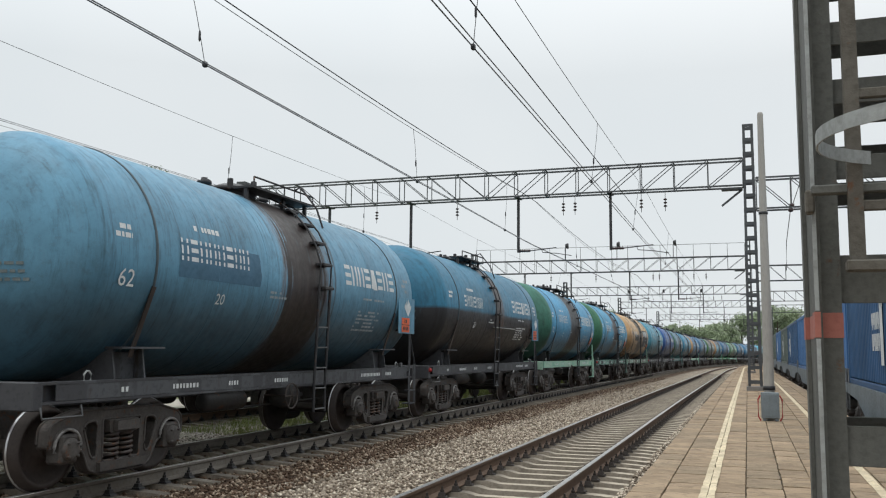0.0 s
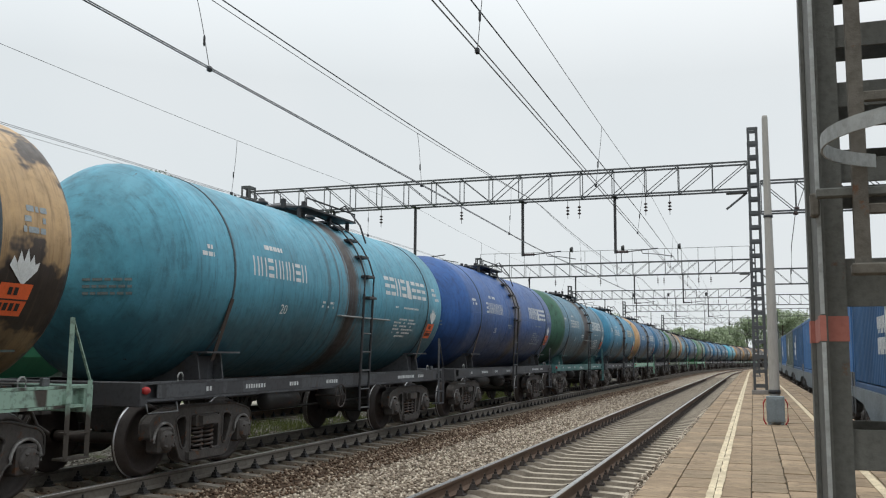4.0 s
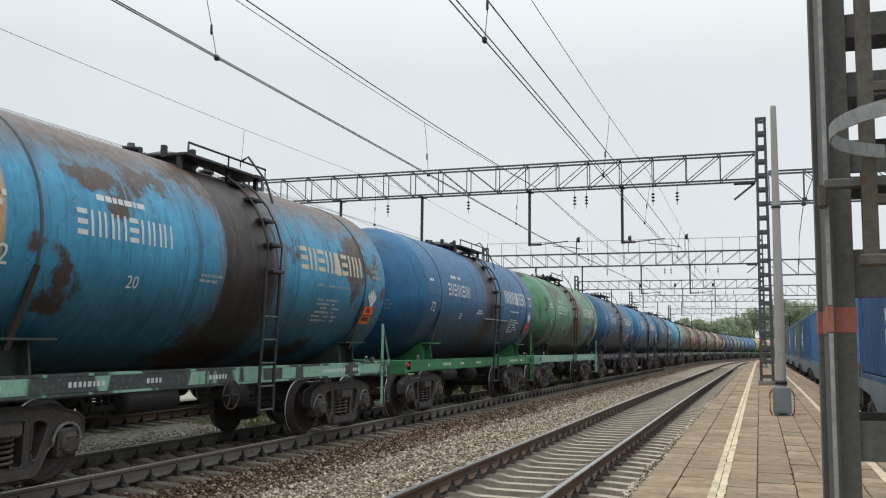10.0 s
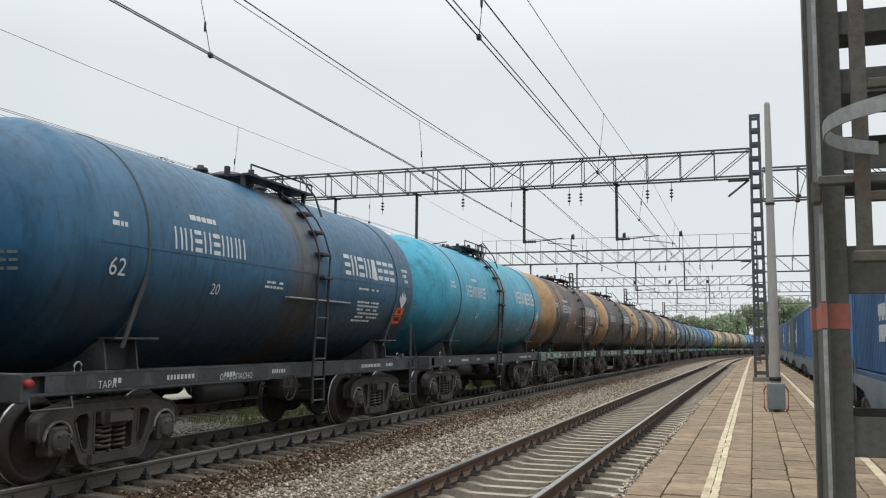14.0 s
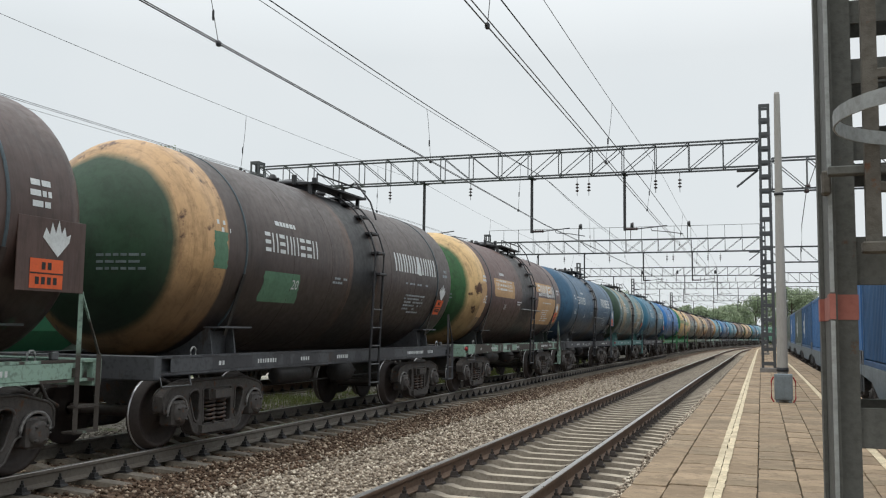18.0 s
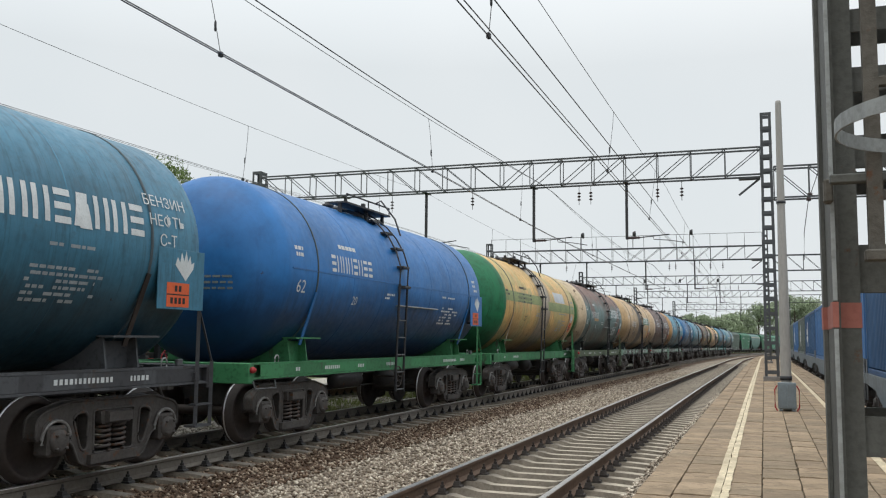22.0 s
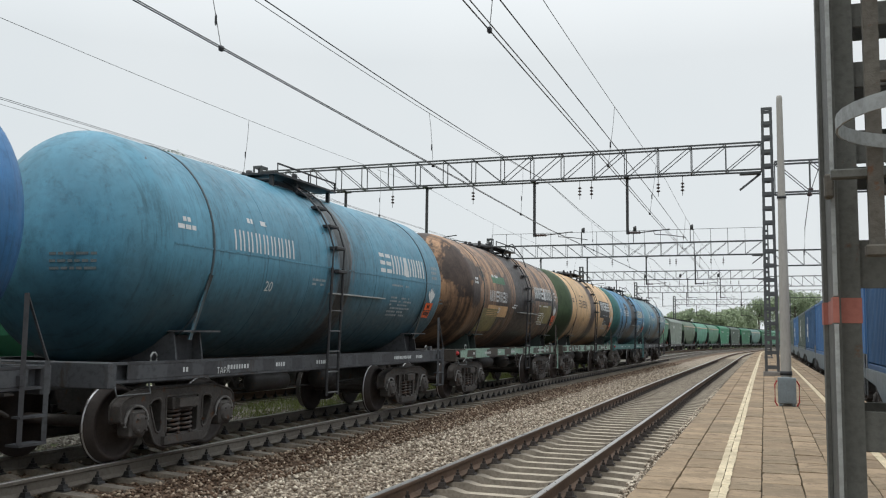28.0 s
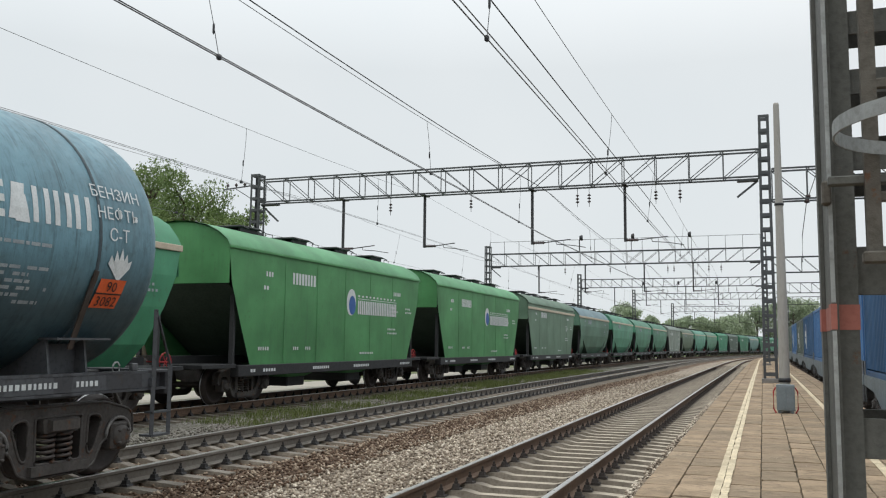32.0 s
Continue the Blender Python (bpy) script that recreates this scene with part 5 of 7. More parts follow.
def tank_wagon(k, spec, m):
    rng = random.Random(100 + k)
    paint, frame_mt, fit_mt = spec["paint"], spec["frame"], spec.get("fit", grab_steel)
    t = thing("tank_wagon", m, spec["label"], "tank wagon", "wagons of the moving train")
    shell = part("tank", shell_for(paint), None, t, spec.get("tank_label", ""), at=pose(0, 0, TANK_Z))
    # raised straps over the saddles and thin weld seams
    for y in (-3.92, 3.92):
        part("strap", shared("strap", lambda: Build().lathe([(-0.02, TANK_R), (-0.018, TANK_R + 0.012), (0.018, TANK_R + 0.012), (0.02, TANK_R)], 56, "y").mesh("strap", strap_mat)), None, t, at=pose(0, y, TANK_Z))
        part("tie_rod", Build().bar((1.24, -0.1, 1.5), (1.475, 0.0, 2.36), 0.075, 0.016, (1, 0, -0.3)), paint, t, at=pose(0.01, y, 0))
    tagged(part("weld_seams", seam_build(k in (7, 8, 11, 14, 18, 25, 28, 35)).mesh("weld_seams", paint), None, t, at=pose(0, 0, TANK_Z)), kind="stuff")
    # frame
    part("centre_sill", shared("csill", lambda: Build().box(-0.26, 0.26, -5.55, 5.55, 0.88, 1.22, 0.01).mesh("centre_sill", steel_dark)), None, t)
    half = spec.get("frameless", False)
    sills = (((-5.5, -3.0), (3.6, 5.5)) if half else ((-5.5, 5.5),))
    for sx in (-1, 1):
        for a, b in sills:
            key = ("sill", a, sx, frame_mt.name)
            part("side_sill", shared(key, lambda: Build().prism([(sx * x, z) for x, z in ((1.18, 1.0), (1.30, 1.0), (1.30, 1.03), (1.21, 1.035), (1.21, 1.205), (1.30, 1.21), (1.30, 1.24), (1.18, 1.24))][::sx], a, b).mesh("side_sill", frame_mt)), None, t)
            if sx > 0:
                part("sill_face", shared(("face", a, frame_mt.name), lambda: Build().box(1.288, 1.299, a + 0.25 if a > -5 else a + 0.25, b - 0.25, 1.035, 1.205).mesh("sill_face", frame_mt)), None, t)
    for y in (-5.5, 5.5):
        part("end_beam", shared(("endb", frame_mt.name), lambda: Build().box(-1.30, 1.30, -0.07, 0.07, 0.94, 1.243, 0.012).mesh("end_beam", frame_mt)), None, t, at=pose(0, y, 0))
    for y in (-3.9, 3.9):
        base_mt = spec.get("saddle", frame_mt)
        part("saddle", shared(("saddle", base_mt.name), lambda: saddle_build().mesh("saddle", base_mt)), None, t, at=pose(0, y, 0))
        bogie(t, y)
    # couplers
    for s in (-1, 1):
        part("coupler", shared("coupler", lambda: coupler_build().mesh("coupler", bogie_steel)), None, t, at=pose(0, s * 5.5, 1.04, 0, 0, 0 if s > 0 else 180))
    # ladder, hatch, platform
    ly = spec.get("ladder_y", -0.25)
    lad = part("ladder", shared(("lad", ly), lambda: ladder_mesh(ly)), None, t, "dark steel access ladder")
    for i in range(5):
        part("rung", shared("rung", lambda: Build().box(-0.02, 0.02, -0.2, 0.2, -0.012, 0.012, 0.004).mesh("rung", rung_mat)), None, lad, at=pose(1.50 + 0.01 * max(i - 1, 0), ly, 0.62 + 0.34 * i))
    for i in range(5):
        w = math.radians(-2 + 15 * i)
        part("step", shared("step", lambda: Build().box(-0.03, 0.13, -0.16, 0.16, -0.03, 0.02, 0.008).mesh("step", fit_mt)), None, lad, at=pose((TANK_R + 0.02) * math.cos(w), ly, TANK_Z + (TANK_R + 0.02) * math.sin(w)))
    part("hatch", shared("hatch", lambda: hatch_build().mesh("hatch", grab_steel)), None, t, "dark dome hatch with clamps", at=pose(0, 0.0, TANK_Z + TANK_R))
    for yy in (-0.95, 0.85):
        part("valve", shared("valve", lambda: Build().lathe([(-0.05, 0.09), (0.04, 0.09), (0.05, 0.12), (0.09, 0.12), (0.1, 0.06), (0.15, 0.05), (0.16, 0.0)], 12, "z").mesh("valve", grab_steel)), None, t, at=pose(0.1, yy, TANK_Z + TANK_R))
    deck = part("walkway", shared("deck", lambda: deck_build().mesh("walkway", grab_steel)), None, t, "dark steel hatch platform", at=pose(0, ly, TANK_Z + TANK_R, 0, 0, 180 if spec.get("turned") else 0))
    for x in (-0.75, 0.75):
        part("handrail", shared(("rail", x > 0), lambda: rail_build(1 if x > 0 else -1).mesh("handrail", grab_steel)), None, deck)
    # long grab rail on the flank
    if spec.get("flank", k % 2 == 0):
        part("flank_ledge", shared("ledge", lambda: Build().box(TANK_R * 0.965, TANK_R * 0.965 + 0.09, -0.85, 1.35, -0.012, 0.012, 0.004).mesh("flank_ledge", hoop_grey)), None, t, "pale narrow ledge along the flank", at=pose(0, 0.3, TANK_Z - 0.43))
    # end steps and handholds at the corner
    loop = k in (7, 10, 15, 19, 20, 26, 31, 33)
    part("end_step", shared(("estep", loop, frame_mt.name), lambda: end_step_build(loop).mesh("end_step", frame_mt)), None, t, at=pose(0, 5.12, 0))
    part("corner_grip", shared("grip", lambda: Build().tube([(1.33, -0.35, 0.98), (1.36, -0.35, 0.86), (1.36, 0.25, 0.86), (1.33, 0.25, 0.98)], 0.013, 6).mesh("corner_grip", rung_mat)), None, t, at=pose(0, -5.15, 0))
    for y in (-4.75, 4.55):
        part("rope_eye", shared("eye", lambda: Build().tube([(1.27, -0.05, 1.24), (1.27, -0.055, 1.31), (1.27, -0.02, 1.345), (1.27, 0.02, 1.345), (1.27, 0.055, 1.31), (1.27, 0.05, 1.24)], 0.013, 6).mesh("rope_eye", hoop_grey)), None, t, at=pose(0, y, 0))
    if k % 4 in (0, 2):
        part("end_cock", shared("cock", lambda: Build().lathe([(-0.05, 0.0), (-0.05, 0.035), (0.0, 0.05), (0.05, 0.035), (0.05, 0.0)], 10, "y").mesh("end_cock", red_paint)), None, t, "small red brake hose valve", at=pose(1.32, -5.5, 1.14))
    part("tail_bracket", shared("tail", lambda: Build().box(1.2, 1.26, -0.05, 0.05, 1.24, 1.33, 0.01).mesh("tail_bracket", rung_mat)), None, t, at=pose(0, 4.9, 0))
    # brake gear below
    part("air_reservoir", shared("air", lambda: Build().lathe([(-0.55, 0.0), (-0.55, 0.1), (-0.5, 0.15), (0.5, 0.15), (0.55, 0.1), (0.55, 0.0)], 14, "y").mesh("air_reservoir", steel_dark)), None, t, at=pose(0.55, -0.9, 0.8))
    part("brake_cylinder", shared("bcyl", lambda: Build().lathe([(-0.3, 0.0), (-0.3, 0.18), (0.18, 0.2), (0.2, 0.05), (0.6, 0.03)], 14, "y").mesh("brake_cylinder", steel_dark)), None, t, at=pose(0.5, 1.2, 0.78))
    part("brake_rod", shared("brod", lambda: Build().tube([(0.3, -3.3, 0.62), (0.35, 3.3, 0.66)], 0.02, 6).mesh("brake_rod", steel_dark)), None, t)
    part("drain_outlet", shared("drain", lambda: Build().lathe([(0.62, 0.0), (0.62, 0.12), (0.95, 0.12), (0.96, 0.2), (1.25, 0.2)], 14, "z").mesh("drain_outlet", steel_dark)), None, t)
    if k % 3 != 2:
        part("hand_wheel", shared("hwheel", lambda: hand_wheel_build().mesh("hand_wheel", wheel_rust)), None, t, "spoked hand brake wheel", at=pose(1.36, -0.15, 0.86))
    # lettering and plates
    ink = spec.get("ink", white_paint)
    b = Build()
    glyph_row(b, -3.42 if k != 25 else -4.0, {11: 2.56, 31: 2.5, 36: 2.5, 30: 2.6}.get(k, 2.74), 8, 0.155, 0.29, 0.055, rng, 0.24)
    small_lines(b, -3.1, 3.16, rng, 1, 0.9, 0.07)
    small_lines(b, -4.7, 3.0, rng, 2, 0.42, 0.06, 0.1)
    tagged(part("fleet_lettering", b, ink, t, "stencilled fleet lettering"), kind="stuff")
    if spec.get("brand", True):
        b = Build()
        big_brand(b, 1.5, 2.78, 0.37, rng)
        tagged(part("word_mark", b, spec.get("brand_ink", ink), t, "bold stencilled word mark"), kind="stuff")
    b = Build()
    small_lines(b, 2.0, 2.54, rng, 1, 1.4, 0.036)
    small_lines(b, 2.1, 2.30, rng, 6, 1.2, 0.034, 0.068)
    if k not in OILS:
        small_lines(b, 4.18, 3.02, rng, 3, 0.45, 0.062, 0.11)
    small_lines(b, -1.2, 2.45, rng, 2, 0.6, 0.036, 0.07)
    tagged(part("fine_print", b, spec.get("print_ink", faded_paint if k % 2 else ink), t, "lines of small stencilled print"), kind="stuff")
    say(spec.get("code", ""), 0.30, -4.45, 2.42, t, ink)
    say("20", 0.22, -2.45, 2.28, t, ink)
    if k in OILS:
        for i, body in enumerate(("БЕНЗИН", "НЕФТЬ", "С-Т")):
            say(body, 0.20, 4.22, 3.24 - 0.235 * i, t, ink)
    for body, y in SILL_WORDS.get(k, ()):
        me = shared(("words", body, 0.12, "sill"), lambda: words(body, 0.12, white_paint))
        part("lettering", me, None, t, at=Matrix.Translation((1.304, y, 1.075)) @ Matrix(((0, 0, 1, 0), (1, 0, 0, 0), (0, 1, 0, 0), (0, 0, 0, 1))))
    b = Build()
    rd = random.Random(700 + k)
    for i in range(3):
        x = 0.15
        while x < 0.8:
            d = rd.uniform(0.06, 0.16)
            on_dome(b, x, min(x + d, 0.85), 2.52 - 0.09 * i, 2.555 - 0.09 * i)
            x += d + 0.03
    tagged(part("end_print", b, ghost_paint, t, "lines of small stencilled print on the tank end"), kind="stuff")
    read = k in OILS
    if k in BOARDS:
        board = part("sign_board", board_build(), paint, t, "flat painted sign board")
        part("hazard_plate", shared("bmarks", board_marks), None, board, "orange hazard plate with a black frame")
        part("hazard_diamond", shared("bdiamond", board_diamond), None, board, "white hazard diamond")
        part("board_bracket", shared("bbr", lambda: Build().box(1.2, 1.50, 4.3, 4.34, 2.0, 2.04).mesh("board_bracket", grab_steel)), None, board)
    else:
        plate = part("hazard_plate", shared(("hazard", read), lambda: hazard_plate_mesh(read)), None, t, "orange hazard plate with a black frame")
        part("hazard_diamond", shared("diamond", diamond_mesh), None, t, "white hazard diamond")
    if read and k not in BOARDS:
        say("90", 0.17, 4.20, 2.2, plate, black_paint, 0.03)
        say("3082", 0.17, 4.18, 2.04, plate, black_paint, 0.03)
    if spec.get("dome"):
        b = Build()
        colour, x0 = spec["dome"]
        for i in range(6):
            for j in range(8):
                on_dome(b, x0 + 0.11 * i, x0 + 0.11 + 0.11 * i, 2.1 + 0.13 * j, 2.23 + 0.13 * j)
        part("paint_patch", b, colour, t, "hand-painted overpaint patch on the tank end")
    rp = random.Random(900 + k)
    for mt, *area in spec.get("patches", ()):
        b = Build()
        ragged(b, *area, rp)
        part("paint_patch", b, mt, t, "hand-painted overpaint patch")
    b = Build()
    rs = random.Random(500 + k)
    for yy, w in ((-4.2, 0.10), (-3.2, 0.55), (-1.9, 0.25), (-0.6, 0.4), (2.7, 0.9), (3.9, 0.3)):
        if half and -3 < yy < 3.4:
            continue
        x = yy
        while x < yy + w:
            d = rs.uniform(0.03, 0.055)
            b.box(1.3005, 1.3025, x, x + d, 1.09, 1.15)
            x += d + 0.03
    tagged(part("sill_lettering", b, white_paint, t, "small white stencilled marks"), kind="stuff")
    return t


def seam_build(flat):
    """Thin welded joints: rings round the shell and, on some, a lengthwise one."""
    b = Build()
    for y in (-2.55, -1.25, 1.3, 2.6):
        b.lathe([(y - 0.012, TANK_R), (y, TANK_R + 0.005), (y + 0.012, TANK_R)], 56, "y")
    if flat:
        for sx in (-1, 1):
            b.box(min(sx * TANK_R, sx * (TANK_R + 0.008)), max(sx * TANK_R, sx * (TANK_R + 0.008)), -4.75, 4.75, -0.012, 0.012)
    return b


def saddle_build():
    b = Build()
    for y in (-0.28, 0.28):
        pts = [(-1.18, 1.23), (1.18, 1.23), (1.12, 1.62), (0.98, 1.66)]
        arc = [(TANK_R * math.sin(w), TANK_Z - TANK_R * math.cos(w)) for w in [math.radians(40 - 10 * i) for i in range(9)]]
        b.prism(pts[:3] + arc + [(-1.12, 1.62)], y - 0.015, y + 0.015)
    for x in (-1.0, -0.5, 0.5, 1.0):
        b.box(x - 0.015, x + 0.015, -0.27, 0.27, 1.235, TANK_Z - math.sqrt(TANK_R**2 - x * x) - 0.01)
    b.box(1.0, 1.30, -0.32, 0.5, 1.60, 1.625)
    return b


def coupler_build():
    b = Build()
    b.box(-0.12, 0.12, 0.05, 0.40, -0.13, 0.13, 0.03)
    b.prism([(-0.22, 0.36), (0.12, 0.36), (0.20, 0.46), (0.05, 0.50), (0.05, 0.58), (-0.08, 0.58), (-0.22, 0.5)], -0.19, 0.19, "z")
    b.tube([(0.35, 0.06, 0.0), (0.4, 0.2, -0.3), (0.36, 0.42, -0.4)], 0.025, 6)
    return b


def ladder_mesh(ly):
    b = Build()
    for pts in ladder_build(ly):
        b.tube(pts[:3], 0.026, 6)
        b.tube(pts[2:], 0.016, 6)
    return b.mesh("ladder", grab_steel)


def hatch_build():
    b = Build()
    b.lathe([(-0.08, 0.42), (0.06, 0.42), (0.06, 0.47), (0.11, 0.47), (0.13, 0.4), (0.2, 0.2), (0.22, 0.0)], 20, "z")
    for k in range(6):
        w = k * math.tau / 6
        b.box(0.44 * math.cos(w) - 0.04, 0.44 * math.cos(w) + 0.04, 0.44 * math.sin(w) - 0.04, 0.44 * math.sin(w) + 0.04, 0.05, 0.24, 0.01)
    return b


def deck_build():
    b = Build()
    b.prism([(-0.85, -1.25), (-0.48, -1.25), (-0.48, 0.55), (0.48, 0.55), (0.48, -1.25), (0.85, -1.25), (0.85, 0.9), (-0.85, 0.9)], 0.0, 0.035, "z")
    for y in (-1.2, 0.0, 0.8):
        for x in (-0.7, 0.7):
            b.box(x - 0.03, x + 0.03, y - 0.03, y + 0.03, -0.2, 0.01)
    return b


def rail_build(s):
    b = Build()
    x = s * 0.84
    b.tube([(x, -1.2, 0.03), (x, -1.2, 0.18), (x, 0.85, 0.18), (x, 0.85, 0.03)], 0.016, 6)
    b.tube([(x, -0.2, 0.03), (x, -0.2, 0.18)], 0.014, 6)
    if s > 0:
        b.tube([(x, 0.15, 0.18), (x + 0.12, 0.15, 0.24), (x + 0.42, 0.2, -0.15), (x + 0.55, 0.2, -0.5)], 0.018, 6)
    return b


def end_step_build(loop):
    """Corner steps below the frame with a tall handhold above it."""
    b = Build()
    if loop:
        b.bar((1.34, 0.02, 0.45), (1.34, 0.02, 1.25), 0.05, 0.012)
        b.bar((1.34, 0.34, 0.45), (1.34, 0.34, 1.15), 0.05, 0.012)
        b.tube([(1.35, 0.02, 1.0), (1.35, 0.02, 1.72), (1.35, 0.06, 1.82), (1.35, 0.15, 1.85), (1.35, 0.24, 1.82), (1.35, 0.28, 1.72), (1.35, 0.28, 1.0)], 0.014, 6)
    else:
        b.bar((1.34, 0.02, 0.45), (1.34, 0.02, 1.98), 0.05, 0.012)
        b.bar((1.34, 0.34, 0.45), (1.34, 0.34, 1.30), 0.05, 0.012)
        b.bar((1.34, 0.02, 1.98), (1.34, 0.34, 1.29), 0.03, 0.012)
    b.box(1.18, 1.36, 0.0, 0.36, 0.44, 0.465)
    b.box(1.24, 1.36, 0.0, 0.36, 0.72, 0.742)
    b.box(1.22, 1.35, -0.02, 0.04, 1.05, 1.15)
    return b


def hand_wheel_build():
    b = Build()
    n, r = 20, 0.2
    b.tube([(0.0, r * math.cos(k * math.tau / n), r * math.sin(k * math.tau / n)) for k in range(n + 1)], 0.014, 6)
    for k in range(3):
        w = k * math.pi / 3
        b.tube([(0, -r * math.cos(w), -r * math.sin(w)), (0, r * math.cos(w), r * math.sin(w))], 0.01, 5)
    b.tube([(-0.5, 0, 0), (0.03, 0, 0)], 0.02, 6)
    return b


def hazard_plate_mesh(read):
    b = on_tank(3.97, 4.38, 1.96, 2.28, TANK_R + 0.02, b=Build(), slant=0.04)
    n = len(b.f)
    on_tank(3.98, 4.40, 2.11, 2.125, TANK_R + 0.024, b=b)
    for z in () if read else (2.01, 2.165):
        for i in range(2 if z > 2.1 else 4):
            y = 4.05 + (0.07 if z > 2.1 else 0.0) + i * 0.075
            on_tank(y, y + 0.05, z, z + 0.075, TANK_R + 0.024, b=b)
    m = b.mesh("hazard_plate", [hazard_orange, black_paint])
    for i, p in enumerate(m.polygons):
        p.material_index = 1 if i >= n else 0
    return m


def flame_outline():
    """A kite whose upper half is broken into tongues, as offsets from its middle."""
    top = [(-0.19, 0.0), (-0.15, 0.10), (-0.10, 0.03), (-0.07, 0.16), (-0.02, 0.05), (0.02, 0.19), (0.06, 0.05), (0.10, 0.13), (0.13, 0.03), (0.19, 0.06)]
    return top + [(0.17, -0.03), (0.02, -0.19)]


def diamond_mesh():
    v = []
    for y, z in flame_outline():
        r = TANK_R + 0.012
        v.append((math.sqrt(r * r - (2.45 + z - TANK_Z) ** 2), 4.26 + y, 2.45 + z))
    return Build().add(v, [tuple(range(len(v)))]).mesh("hazard_diamond", white_paint)


strap_mat = plain("strap_steel", (0.06, 0.085, 0.10), (0.035, 0.045, 0.05), 0.55, 0.1, 2, 20, 0.1)
rung_mat = plain("worn_grey_steel", (0.14, 0.145, 0.15), (0.06, 0.06, 0.06), 0.5, 0.3, 4, 20, 0.1)


def shell_for(paint):
    m = shared("shell", lambda: shell_build().mesh("tank", paint))
    m = m.copy()
    m.materials.clear()
    m.materials.append(paint)
    return m

G = 0.85  # the paints are named by their look under the grey sky
BEIGE, GREEN, MINT = srgb(206, 166, 120, G), srgb(62, 110, 66, G), srgb(128, 170, 148, 1.2)
DARKF = sill_paint("frame_dark_grey", (0.05, 0.05, 0.055), (0.075, 0.078, 0.085))
MINTF = sill_paint("frame_mint", (0.24, 0.46, 0.35), (0.31, 0.47, 0.37))
MIXF = sill_paint("frame_mint_and_brown", (0.06, 0.05, 0.042), (0.26, 0.38, 0.31))
WORNF = sill_paint("frame_dark_green_and_mint", (0.03, 0.05, 0.045), (0.2, 0.36, 0.3))
TOUCHF = sill_paint("frame_mint_touched_up_grey", (0.24, 0.44, 0.34), (0.05, 0.055, 0.058))
GREENF = sill_paint("frame_green", (0.04, 0.17, 0.07), (0.05, 0.22, 0.09))
TEALF = sill_paint("frame_teal", (0.06, 0.15, 0.15), (0.09, 0.2, 0.19))
OLIVEF = sill_paint("frame_dull_olive", (0.075, 0.10, 0.06), (0.11, 0.15, 0.08))
SADDLE_DARK = sill_paint("saddle_dark_green", (0.035, 0.05, 0.045), (0.03, 0.032, 0.032))
BROWN, BLACK = (0.030, 0.0205, 0.018), (0.014, 0.0135, 0.014)

P_CREAM = plain("overpaint_cream", BEIGE, tuple(0.6 * c for c in BEIGE), 0.6, 0, 2, 14, 0.1, 0.6)
P_BLACK = plain("overpaint_black", (0.03, 0.029, 0.03), None, 0.6, 0, 2, 14, 0.1, 0.5)
P_GREEN = plain("overpaint_green", (0.10, 0.21, 0.13), None, 0.6, 0, 2, 14, 0.1, 0.5)
P_BLUE = plain("overpaint_blue", (0.055, 0.14, 0.22), None, 0.6, 0, 2, 14, 0.1, 0.5)
P_SKY = plain("overpaint_bright_blue", (0.075, 0.24, 0.42), None, 0.6, 0, 2, 14, 0.1, 0.6)
P_OLIVE = plain("overpaint_olive_yellow", (0.24, 0.2, 0.08), (0.1, 0.09, 0.05), 0.6, 0, 2, 14, 0.1, 0.8)
P_LIME = plain("overpaint_pale_green", (0.30, 0.34, 0.15), (0.2, 0.24, 0.11), 0.6, 0, 2, 14, 0.1, 0.8)
P_YELLOW = plain("overpaint_dull_yellow", (0.42, 0.30, 0.13), None, 0.6, 0, 2, 14, 0.1, 0.6)
P_WHITE = plain("panel_white", (0.55, 0.57, 0.6), None, 0.5, 0, 2, 14, 0.05, 0.4)
